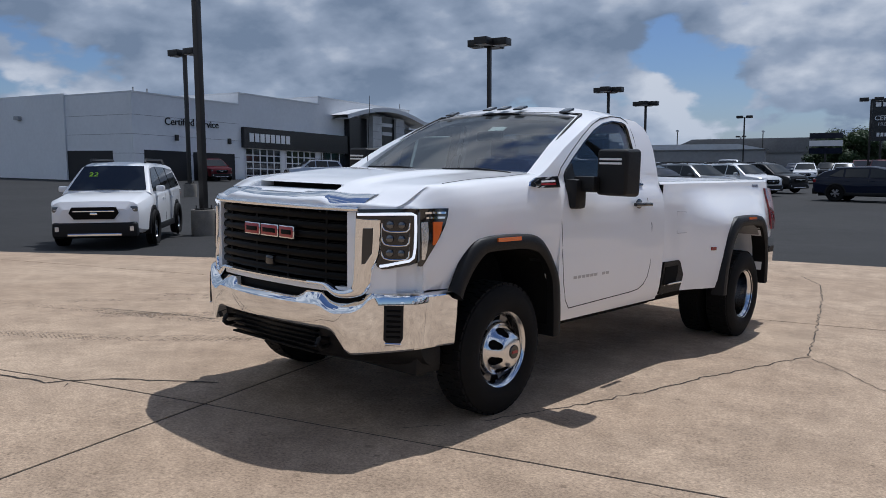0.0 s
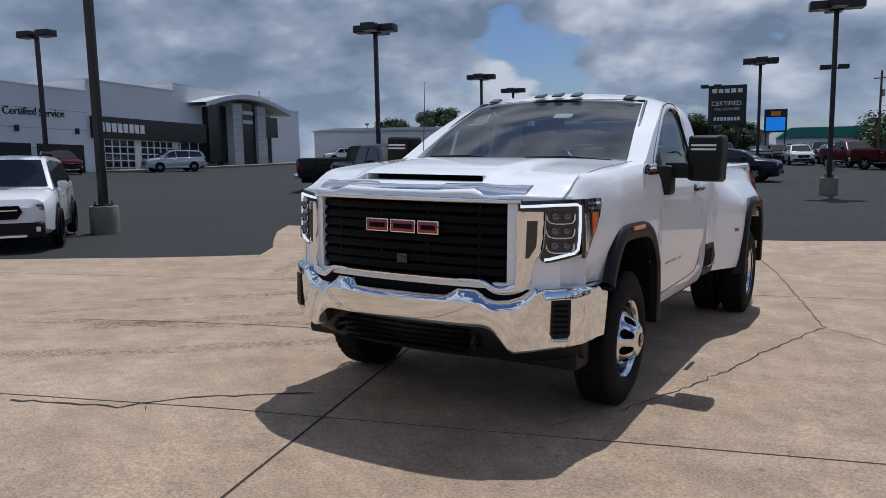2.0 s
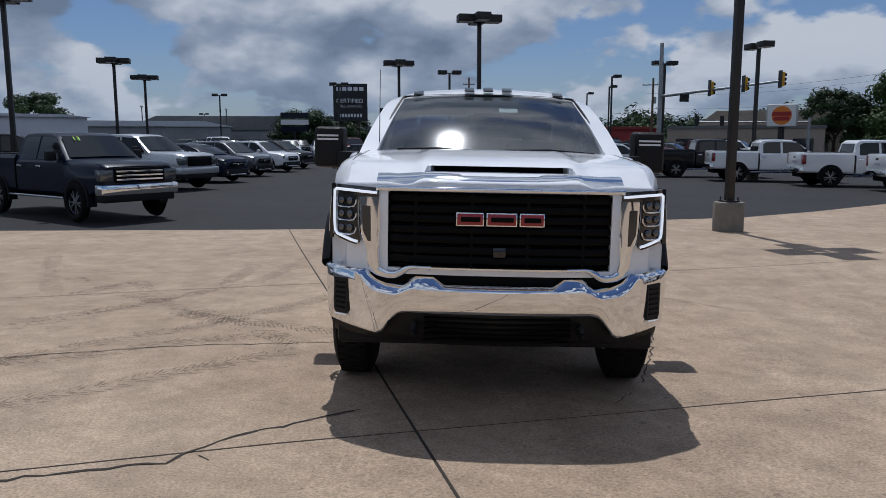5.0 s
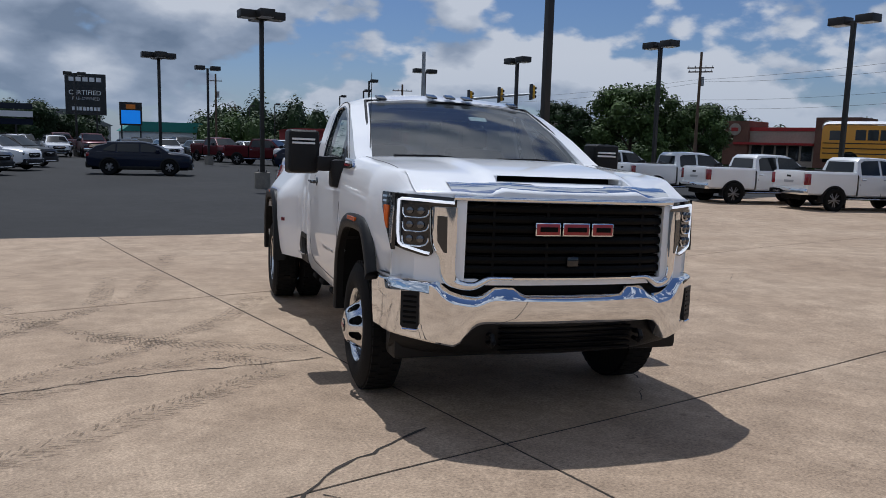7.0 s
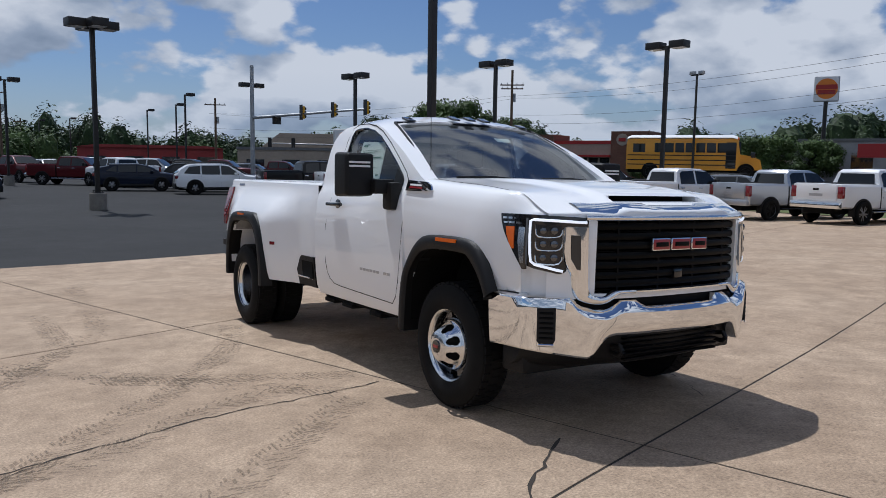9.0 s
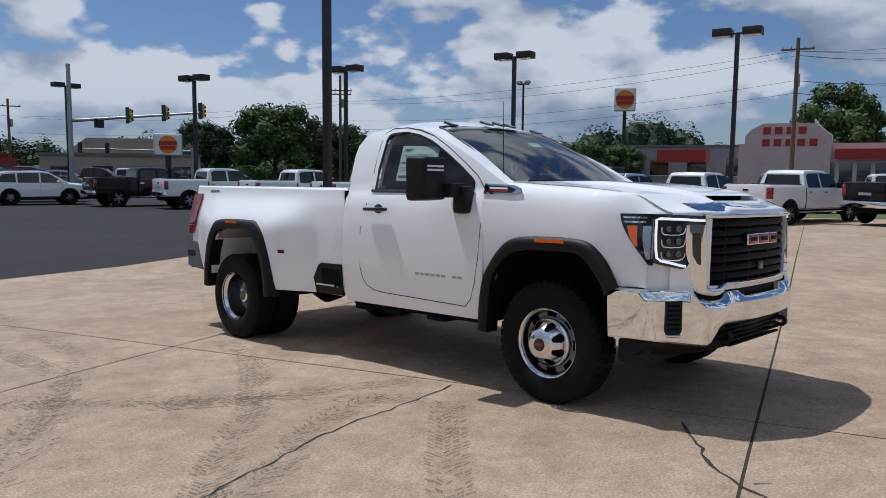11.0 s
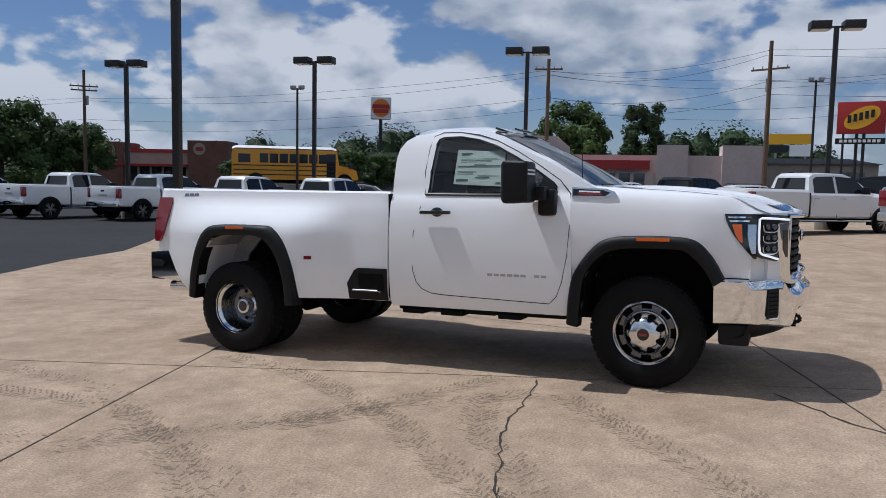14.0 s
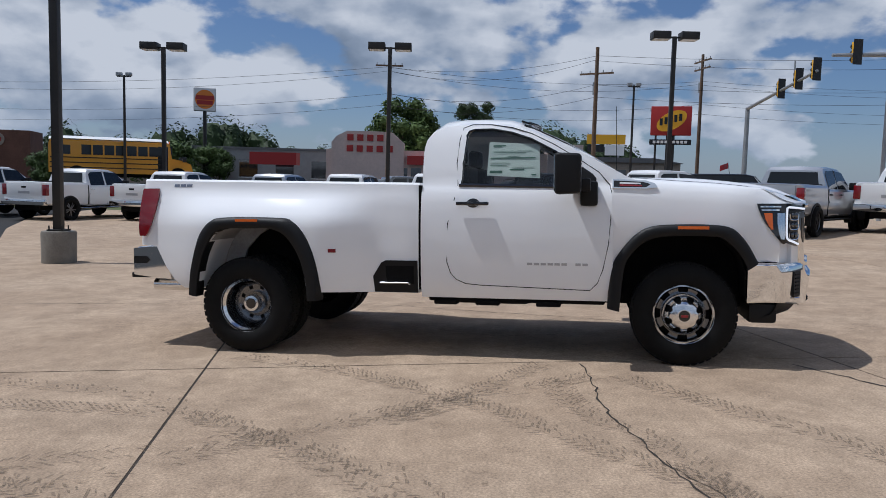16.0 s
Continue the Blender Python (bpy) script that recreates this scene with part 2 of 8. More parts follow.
def bm_prism(outline, y0, y1, bm=None, plane="xz"):
    """An outline drawn in a plane, pushed along the third axis."""
    own = bm if bm is not None else bmesh.new()

    def at(p, h):
        return {"xz": (p[0], h, p[1]), "yz": (h, p[0], p[1]), "xy": (p[0], p[1], h)}[plane]
    a_ = [own.verts.new(at(p, y0)) for p in outline]
    b_ = [own.verts.new(at(p, y1)) for p in outline]
    own.faces.new(a_), own.faces.new(b_[::-1])
    for i in range(len(a_)):
        j = (i + 1) % len(a_)
        own.faces.new((a_[i], b_[i], b_[j], a_[j]))
    return own


def boolean(ob, cutters, op="DIFFERENCE"):
    """Cuts meshes (given as bmesh) out of an object for good."""
    for c in cutters:
        cut = link_mesh("cutter", c, M["under"], ob.parent, smooth=0)
        md = ob.modifiers.new("cut", "BOOLEAN")
        md.operation, md.object, md.solver = op, cut, "EXACT"
        dg = bpy.context.evaluated_depsgraph_get()
        dg.update()
        me = bpy.data.meshes.new_from_object(ob.evaluated_get(dg))
        ob.modifiers.clear()
        old = ob.data
        ob.data = me
        bpy.data.meshes.remove(old)
        cme = cut.data
        bpy.data.objects.remove(cut)
        bpy.data.meshes.remove(cme)
    ob.data.polygons.foreach_set("use_smooth", [True] * len(ob.data.polygons))
    ob.data.set_sharp_from_angle(angle=radians(32))
    return ob


def lerp_table(t, table):
    """Straight-line reading of a table of (t, value)."""
    if t <= table[0][0]:
        return table[0][1]
    for (a_, u), (b_, v) in zip(table, table[1:]):
        if t <= b_:
            k = (t - a_) / (b_ - a_)
            return u + (v - u) * k
    return table[-1][1]


def smooth_line(pts, n=5):
    """Rounds a polyline (Catmull-Rom), n steps to a span."""
    out = []
    for k in range(len(pts) - 1):
        p0, p1, p2, p3 = (Vector((*pts[max(0, min(len(pts) - 1, k + d))], 0)) for d in (-1, 0, 1, 2))
        for i in range(n):
            t_ = i / n
            v = 0.5 * ((2 * p1) + (p2 - p0) * t_ + (2 * p0 - 5 * p1 + 4 * p2 - p3) * t_ ** 2 + (3 * p1 - p0 - 3 * p2 + p3) * t_ ** 3)
            out.append((v.x, v.y))
    out.append(tuple(pts[-1]))
    return out


def smoothstep(a_, b_, t):
    k = min(1, max(0, (t - a_) / (b_ - a_)))
    return k * k * (3 - 2 * k)


def ground_z(x, y):
    """The lot is level round the white pickup and climbs gently to the north and west."""
    def ramp(d, soft=6.0):
        return 0 if d <= 0 else (d * d / (2 * soft) if d < soft else d - soft / 2)
    # the apron drains towards the pickup's left-hand side
    aside = 0.98 * (x + 2.64) - 0.20 * (y - 4.74) + 1.0
    drain = min(max(aside, 0), 4.0) * (1 - smoothstep(6.0, 11.0, aside)) * smoothstep(-3.0, 2.0, y) * (1 - smoothstep(8.5, 12.0, y))
    return min(0.030 * ramp(y - 11) + 0.006 * ramp(-x - 16), 2.6) - 0.0175 * drain

# ---- ground ----
from mathutils.geometry import tessellate_polygon

def ground_sheet():
    xs = sorted(set([-1500, -700, -350, -200, -140] + list(range(-110, 111, 5)) + [140, 200, 350, 700, 1500]))
    # the sheet dips under the middle of the concrete
    bm, _ = bm_grid([[(x, y, ground_z(x, y) - (0.25 if -6 < x < 11 and -6 < y < 6 or -1 < x < 11 and -6 < y < 11 else 0.03)) for x in xs] for y in xs])
    return tagged(link_mesh("ground", bm, M["asphalt"], smooth=60), "dark worn asphalt of a large car lot", "ground", kind="structure")


M["asphalt"] = material("asphalt", (0.026, 0.0255, 0.025), 0.9, spec=0.3, var=0.25, scale=0.25, bump=0.35, bscale=45)
ground_sheet()

APRON = [(-40, -14), (60, -14), (60, 26), (40, 26.0), (20.3, 22.9), (13.5, 20.0), (9.5, 17.9), (6.5, 16.6), (4.2, 16.3), (2.2, 15.75), (0.5, 15.35), (-2, 15.27), (-5.6, 15.5), (-10.5, 15.95), (-10.0, 14.6), (-9.2, 13.1), (-8.45, 11.8), (-8.05, 10.75), (-8.6, 10.35), (-9.3, 9.95), (-10.9, 9.25), (-12.8, 8.4), (-20, 5.5), (-40, -2)]


def concrete_material():
    """Tan broom-finished concrete: sand grain, pale and dark blotches, old drips."""
    mat = bpy.data.materials.new("concrete")
    mat.use_nodes = True
    nt = mat.node_tree
    p = nt.nodes["Principled BSDF"]
    tc = nt.nodes.new("ShaderNodeTexCoord")

    def tex(scale, detail, rough=0.55):
        n = nt.nodes.new("ShaderNodeTexNoise")
        n.inputs["Scale"].default_value, n.inputs["Detail"].default_value, n.inputs["Roughness"].default_value = scale, detail, rough
        nt.links.new(tc.outputs["Object"], n.inputs["Vector"])
        return n.outputs["Fac"]

    def ramp(fac, a_, b_, ca, cb):
        r = nt.nodes.new("ShaderNodeValToRGB")
        e0, e1 = r.color_ramp.elements
        e0.position, e0.color, e1.position, e1.color = a_, (*ca, 1), b_, (*cb, 1)
        nt.links.new(fac, r.inputs[0])
        return r.outputs[0]

    def mult(a_, b_, f=1.0):
        n = nt.nodes.new("ShaderNodeMix")
        n.data_type, n.blend_type = "RGBA", "MULTIPLY"
        n.inputs["Factor"].default_value = f
        nt.links.new(a_, n.inputs[6]), nt.links.new(b_, n.inputs[7])
        return n.outputs[2]
    base = ramp(tex(0.45, 6), 0.35, 0.65, (0.385, 0.278, 0.186), (0.470, 0.352, 0.244))
    blot = ramp(tex(2.3, 8, 0.65), 0.36, 0.60, (0.80, 0.79, 0.78), (1.06, 1.06, 1.06))
    grain = ramp(tex(64, 5, 0.72), 0.32, 0.65, (0.56, 0.55, 0.54), (1.26, 1.26, 1.25))
    patch_ = ramp(tex(9, 6, 0.7), 0.36, 0.62, (0.88, 0.87, 0.86), (1.07, 1.07, 1.07))
    spots = ramp(tex(14, 3, 0.5), 0.27, 0.33, (0.62, 0.60, 0.58), (1.0, 1.0, 1.0))
    col = mult(mult(mult(mult(base, blot), grain), patch_), spots, 0.8)
    nt.links.new(col, p.inputs["Base Color"])
    p.inputs["Roughness"].default_value = 0.88
    b1 = nt.nodes.new("ShaderNodeBump")
    b1.inputs["Strength"].default_value, b1.inputs["Distance"].default_value = 0.55, 0.006
    nt.links.new(tex(70, 5, 0.7), b1.inputs["Height"])
    b2 = nt.nodes.new("ShaderNodeBump")
    b2.inputs["Strength"].default_value, b2.inputs["Distance"].default_value = 0.35, 0.03
    nt.links.new(tex(3.0, 4), b2.inputs["Height"]), nt.links.new(b1.outputs[0], b2.inputs["Normal"])
    nt.links.new(b2.outputs[0], p.inputs["Normal"])
    return mat


M["concrete"] = concrete_material()
M["crack"] = material("crack_dirt", (0.040, 0.031, 0.023), 0.95, var=0.3, scale=20)


def apron():
    """The concrete, cast in slabs whose joints are open grooves."""
    bm = bmesh.new()
    vs = [bm.verts.new((x, y, 0.0)) for x, y in APRON]
    for tri in tessellate_polygon([[Vector((x, y, 0.0)) for x, y in APRON]]):
        bm.faces.new([vs[k] for k in tri])
    for x in (-4, -3, -2, -1, 0, 1, 2, 3, 5, 7, 9):
        bmesh.ops.bisect_plane(bm, geom=bm.verts[:] + bm.edges[:] + bm.faces[:], plane_co=(x, 0, 0), plane_no=(1, 0, 0))
    for y in (-3.0, -2.0, -1.0, 0.0, 1.0, 2.0, 3.5, 5.0, 6.5, 8.0, 9.0, 9.8, 10.4, 11.0, 11.6, 12.2, 13.4, 14.6, 15.8, 17.0, 19.0, 22.0):
        bmesh.ops.bisect_plane(bm, geom=bm.verts[:] + bm.edges[:] + bm.faces[:], plane_co=(0, y, 0), plane_no=(0, 1, 0))
    sheet = bpy.data.meshes.new("sheet")
    bm.to_mesh(sheet)
    bm.free()
    ob = thing("pavement", "sun-bleached tan concrete apron with joints and cracks", "pavement", kind="structure")
    along = (Vector((-3.31, 4.0, 0)), Vector((0.9976, 0.070, 0)))         # a joint that runs north
    across = [(Vector((-2.0, -1.25, 0)), Vector((-0.075, 0.997, 0))), (Vector((-2.0, 3.82, 0)), Vector((-0.114, 0.9935, 0))), (Vector((-2.9, 8.77, 0)), Vector((-0.135, 0.9908, 0)))]
    g = 0.009
    for sx in (-1, 1):
        for k in range(len(across) + 1):
            b = bmesh.new()
            b.from_mesh(sheet)
            cuts = [(along[0] + along[1] * g * sx, along[1] * sx)]
            if k > 0:
                cuts.append((across[k - 1][0] + across[k - 1][1] * g, across[k - 1][1]))
            if k < len(across):
                cuts.append((across[k][0] - across[k][1] * g, -across[k][1]))
            for co, no in cuts:
                bmesh.ops.bisect_plane(b, geom=b.verts[:] + b.edges[:] + b.faces[:], plane_co=co, plane_no=no, clear_inner=True)
            if not b.faces:
                b.free()
                continue
            r = bmesh.ops.extrude_face_region(b, geom=b.faces[:])
            low = [v for v in r["geom"] if isinstance(v, bmesh.types.BMVert)]
            for v in b.verts:
                v.co.z = ground_z(v.co.x, v.co.y)
            for v in low:
                v.co.z -= 0.026
            part("slab", b, M["concrete"], ob, "", 30)
    bpy.data.meshes.remove(sheet)
    # dirt that fills the joints to just under the edge
    for p, d, a0, a1 in ((along[0], Vector((-0.070, 0.9976, 0)), -17.5, 11.3), (across[0][0], Vector((0.997, 0.075, 0)), -19, 50), (across[1][0], Vector((0.9935, 0.114, 0)), -16, 50), (across[2][0], Vector((0.9908, 0.135, 0)), -7.6, 46)):
        n = Vector((-d.y, d.x, 0))
        rows = []
        for i in range(121):
            q = p + d * (a0 + (a1 - a0) * i / 120)
            z = Vector((0, 0, ground_z(q.x, q.y) - 0.0035))
            rows.append([tuple(q + n * h + z) for h in (-0.012, 0.012)])
        part("joint_filler", bm_grid(rows)[0], M["crack"], ob, "", 0)
    # wandering cracks
    rg = random.Random(3)
    for pts, w_ in (([(-5.3, 3.33), (-4.84, 3.40), (-4.5, 3.43), (-4.42, 3.55), (-4.22, 3.71), (-3.98, 3.84), (-3.77, 3.96), (-3.41, 4.09)], 0.017), ([(-7.2, 3.12), (-6.2, 3.24), (-5.3, 3.33)], 0.012),
                    ([(-1.75, 4.3), (-1.31, 5.06), (-1.04, 5.60), (-0.83, 6.12), (-0.64, 6.48), (-0.31, 7.19), (-0.16, 7.45), (-0.18, 8.73), (-0.24, 10.85), (-0.33, 12.27), (-0.7, 13.4)], 0.010),
                    ([(-0.16, 7.45), (0.11, 7.06), (0.25, 6.79), (0.8, 6.2)], 0.008), ([(-3.44, 5.72), (-4.24, 5.74), (-4.62, 5.80), (-5.06, 5.75), (-5.5, 5.70), (-5.94, 5.64), (-6.9, 5.45)], 0.012), ([(-7.5, 5.1), (-6.44, 5.43), (-5.55, 5.72)], 0.006),
                    ([(-2.1, 3.9), (-1.95, 4.1), (-1.75, 4.3)], 0.007), ([(-4.4, 3.6), (-4.3, 3.42), (-4.32, 3.25)], 0.006), ([(3.0, 7.5), (4.4, 8.6), (6.6, 8.8)], 0.006), ([(-7.5, 9.5), (-6.0, 10.2), (-4.4, 12.4)], 0.005), ([(-1.9, 6.9), (-2.3, 6.3), (-2.2, 5.6)], 0.005)):
        line = []
        for (ax, ay), (bx, by) in zip(pts, pts[1:]):
            n = max(2, int(math.hypot(bx - ax, by - ay) / 0.07))
            for i in range(n):
                k = i / n
                line.append((ax + (bx - ax) * k + rg.uniform(-0.018, 0.018), ay + (by - ay) * k + rg.uniform(-0.018, 0.018)))
        rows = []
        for i in range(1, len(line) - 1):
            d = Vector((line[i + 1][0] - line[i - 1][0], line[i + 1][1] - line[i - 1][1])).normalized()
            h = w_ * rg.uniform(0.25, 0.75)
            z = ground_z(*line[i]) + 0.003
            rows.append([(line[i][0] - d.y * h, line[i][1] + d.x * h, z), (line[i][0] + d.y * h, line[i][1] - d.x * h, z)])
        part("crack", bm_grid(rows)[0], M["crack"], ob, "", 0)
    return ob


M["tyre_dust"] = material("tyre_dust", (0.20, 0.150, 0.104), 0.95, var=0.25, scale=3)
M["tyre_dust"].node_tree.nodes["Principled BSDF"].inputs["Alpha"].default_value = 0.32
M["tyre_smear"] = material("tyre_smear", (0.24, 0.180, 0.125), 0.95, var=0.3, scale=5)
M["tyre_smear"].node_tree.nodes["Principled BSDF"].inputs["Alpha"].default_value = 0.07


def tyre_marks(parent):
    """Faint dusty tread prints: broken rows of small dashes."""
    rg = random.Random(21)
    for pts in ([(-6.6, 9.6), (-5.8, 8.5), (-5.36, 7.83), (-4.95, 7.32), (-4.5, 6.77), (-4.0, 6.36), (-3.5, 6.0)], [(-6.4, 5.2), (-5.31, 6.10), (-4.76, 6.48), (-4.30, 6.93), (-3.76, 7.53), (-3.2, 8.5)], [(-7.0, 6.5), (-5.95, 7.2), (-5.33, 7.83), (-4.4, 8.9), (-3.9, 10.6), (-3.4, 12.6)],
                [(-7.2, 3.9), (-5.55, 4.52), (-4.73, 5.0), (-3.86, 5.55)], [(-8.5, 5.1), (-6.3, 5.45), (-5.46, 5.60), (-4.74, 5.95), (-4.0, 6.0)], [(-7.5, 12.0), (-6.42, 8.43), (-5.76, 9.1), (-5.12, 7.4), (-4.52, 6.64), (-3.9, 5.7)], [(-7.4, 5.6), (-6.3, 6.61), (-5.41, 7.6), (-4.8, 8.6), (-4.5, 10.5)]):
        band = smooth_line(pts, 14)
        rows = []
        for k in range(1, len(band) - 1):
            d = Vector((band[k + 1][0] - band[k - 1][0], band[k + 1][1] - band[k - 1][1], 0)).normalized()
            n, c = Vector((-d.y, d.x, 0)), Vector((band[k][0], band[k][1], ground_z(*band[k]) + 0.0012))
            w_ = 0.085 + 0.03 * math.sin(k * 0.7) + rg.uniform(-0.015, 0.015)
            rows.append([tuple(c - n * w_), tuple(c + n * w_)])
        part("tyre_smear", bm_grid(rows)[0], M["tyre_smear"], parent, "faint dusty wheel track", 0)
        line = smooth_line(pts, 40)
        bm = bmesh.new()
        run, step, fade, k = 0.0, 0.0, 0.6, 0
        for (ax, ay), (bx, by) in zip(line, line[1:]):
            run += math.hypot(bx - ax, by - ay)
            if run < step:
                continue
            step += 0.048
            k += 1
            fade = min(0.95, max(0.1, fade + rg.uniform(-0.16, 0.16)))
            d = Vector((bx - ax, by - ay, 0)).normalized()
            n = Vector((-d.y, d.x, 0))
            for lane in (-0.10, -0.05, 0.0, 0.05, 0.10):
                if rg.random() > fade:
                    continue
                c = Vector((ax, ay, 0)) + n * (lane + rg.uniform(-.006, .006)) + d * (0.03 if lane > 0 else 0.0)
                lean = d * (0.020 if lane > 0 else -0.020)
                hw, hl = rg.uniform(0.013, 0.027), rg.uniform(0.007, 0.014)
                z = Vector((0, 0, ground_z(c.x, c.y) + 0.002))
                bm.faces.new([bm.verts.new(p + z) for p in (c - n * hw - d * hl - lean, c + n * hw - d * hl + lean, c + n * hw + d * hl + lean, c - n * hw + d * hl - lean)])
        tagged(part("tyre_mark", bm, M["tyre_dust"], parent, "dusty tread prints", 0), kind="stuff")


tyre_marks(apron())


# ---- light poles ----
def light_pole(x, y, heads, height=7.05, turn=0.0, base=True):
    g = ground_z(x, y)
    ob = thing("street_lamp", "dark bronze square-headed parking lot light on a concrete footing", "lamp post", pose(x, y, g, 0, 0, turn), "parking lot lights")
    if base:
        part("footing", bm_lathe([(0.0, -0.1), (0.30, -0.1), (0.305, 0.55), (0.29, 0.585), (0.0, 0.59)], "z", 28), M["footing"], ob, "cast concrete footing")
        part("base_plate", bm_box(-0.15, 0.15, -0.15, 0.15, 0.59, 0.62), M["pole_paint"], ob)
        for sx in (1, -1):
            for sy in (1, -1):
                part("anchor_bolt", bm_cyl((sx * 0.12, sy * 0.12, 0.6), (sx * 0.12, sy * 0.12, 0.69), 0.014, seg=8), M["pole_paint"], ob)
    part("pole", bm_box(-0.075, 0.075, -0.075, 0.075, 0.6 if base else 0.0, height - 0.1, 0.012), M["pole_paint"], ob)
    for (dx, dy) in heads:
        a_ = math.atan2(dy, dx)
        arm = part("arm", bm_box(0.05, 0.22, -0.03, 0.03, height - 0.16, height - 0.10), M["pole_paint"], ob)
        arm.rotation_euler = (0, 0, a_)
        h = part("lamp_head", bm_box(0.20, 0.86, -0.28, 0.28, height - 0.22, height + 0.06, 0.02), M["pole_paint"], ob)
        h.rotation_euler = (0, 0, a_)
        part("lens", bm_box(0.25, 0.81, -0.23, 0.23, height - 0.235, height - 0.219), M["white_plastic"], h, "pale flat lamp lens")
    return ob


EW, NS4 = [(1, 0), (-1, 0)], [(1, 0), (-1, 0), (0, 1), (0, -1)]
for x, y, heads in [(-13.6, 13.2, NS4), (4.55, 13.75, NS4), (3.1, 29.75, NS4), (1.7, 43.8, NS4), (-13.7, 28.8, NS4), (-14.0, 45.8, NS4), (-14.0, 54.4, NS4),
                    (21.7, 8.95, [(0, 1), (0, -1)]), (21.45, 17.95, [(0, 1), (0, -1)]), (19.7, -1.85, [(0, 1), (0, -1)]), (17.8, 33.9, [(0, 1), (0, -1)]), (20.0, 26.0, [(0, 1), (0, -1)])]:
    light_pole(x, y, heads, 7.05 - ground_z(x, y))

# ---- the white pickup: x forward from the front axle, y to its left, z up ----
NOSE = smooth_line([(0, 1.022), (0.15, 1.020), (0.3, 1.012), (0.45, 0.992), (0.55, 0.968), (0.64, 0.930), (0.70, 0.900), (0.77, 0.858), (0.85, 0.805), (0.92, 0.735), (0.97, 0.63), (1.0, 0.53)], 6)


def nose_x(y):
    """How far forward the front of the body lies, across its width."""
    return lerp_table(abs(y), NOSE)


FENDER = 1.0
HOOD_Y = [0.0, 0.12, 0.24, 0.34, 0.38, 0.41, 0.44, 0.47, 0.50, 0.56, 0.61, 0.66, 0.70, 0.74, 0.78, 0.81, 0.84]
HOOD = smooth_line([(-0.6, 1.495), (-0.35, 1.485), (-0.1, 1.465), (0.2, 1.445), (0.4, 1.425), (0.6, 1.40), (0.77, 1.368), (0.9, 1.34), (1.05, 1.30)], 5)
SIDE = [(0.870, -0.002), (0.895, -0.006), (0.922, -0.018), (0.945, -0.037), (0.975, -0.085), (0.99, -0.16), (1.0, -0.25), (1.005, -0.36), (1.0, -0.48), (0.985, -0.60), (0.97, -0.72), (0.955, -0.82), (0.945, -0.93)]


def hood_z(x, y):
    base = lerp_table(x, HOOD)
    bulge = 0.028 * (1 - smoothstep(0.40, 0.50, abs(y))) * smoothstep(-0.5, 0.1, x)
    side = -0.012 * smoothstep(0.5, 0.84, abs(y))
    return base + bulge + side


def lip_drop(y):
    """How far the bonnet's front lip rolls down, least at the wings."""
    return 0.045 + 0.026 * smoothstep(0.60, 0.87, abs(y))


def body_front(parent):
    """Wings and bonnet in one skin, closed by a front wall."""
    rows = []
    n = 40
    for k in range(n + 1):
        s = k / n
        row = []
        for y in HOOD_Y:
            x = -0.56 + s * (nose_x(y) + 0.56)
            z = hood_z(x, y)
            row.append((x, y, z - lip_drop(y) * smoothstep(0.80, 1.0, s)))
        for y, dz in SIDE:
            yy = y * (1 - 0.065 * smoothstep(0.68, 1.0, s))
            x = -0.56 + s * (nose_x(min(y, 0.94)) + 0.56)
            z = hood_z(x, 0.84) + dz - lip_drop(y) * smoothstep(0.80, 1.0, s)
            low = 0.50 if x < 0.46 else 0.825
            z = max(z, low)
            row.append((x, yy, z))
        rows.append(row)
    half = len(rows[0])
    full = []
    for row in rows:
        mirror = [(x, -y, z) for x, y, z in row[::-1]][:-1]
        full.append(mirror + row)
    bm, vs = bm_grid(full)
    # front wall below the bonnet lip
    last = full[-1]
    wall = [[(p[0] - 0.012 * j / 3, p[1], p[2] + (0.80 - p[2]) * j / 3) for p in last] for j in range(4)]
    bm_grid(wall, bm)
    # floor and back close the solid
    first = full[0]
    ring = [bm.verts.new(p) for p in (first + [(-0.56, 0, 0.5)])]
    bm.faces.new(ring)
    for r, q in zip(full, full[1:]):
        f = [bm.verts.new(p) for p in (r[0], q[0], q[-1], r[-1])]
        bm.faces.new(f)
    low = [bm.verts.new(p) for p in wall[-1]]
    bm.faces.new(low)
    bmesh.ops.remove_doubles(bm, verts=bm.verts, dist=1e-5)
    bmesh.ops.holes_fill(bm, edges=bm.edges, sides=0)
    ob = part("front_body", bm, [M["white"]], parent)
    arch = [(-0.49, 0.3), (-0.475, 0.62), (-0.45, 0.79), (-0.37, 0.93), (-0.25, 1.01), (-0.15, 1.03), (0.2, 1.03), (0.30, 1.0), (0.40, 0.90), (0.46, 0.79), (0.47, 0.3)]
    arch = smooth_line(arch, 3)
    cuts = [bm_prism(arch, 0.60, 1.2), bm_prism(arch, -1.2, -0.60)]
    # engine bay mouth behind the grille, the step before the bonnet scoop, and the scoop's slot
    cuts.append(bm_box(0.75, 1.3, -0.60, 0.60, 0.83, 1.24))
    cuts.append(bm_prism([(0.80, -0.40), (0.80, 0.40), (1.2, 0.46), (1.2, -0.46)], 1.345, 1.6, plane="xy"))
    cuts.append(bm_prism([(0.70, -0.36), (0.70, 0.36), (0.82, 0.385), (0.82, -0.385)], 1.349, 1.381, plane="xy"))
    boolean(ob, cuts)
    ob.data.set_sharp_from_angle(angle=radians(76))
    return ob


CAB_SIDE = [(0.955, 0.49), (0.985, 0.56), (1.0, 0.68), (1.008, 0.85), (1.01, 1.0), (1.003, 1.15), (0.99, 1.27), (0.972, 1.35), (0.948, 1.40), (0.93, 1.43)]


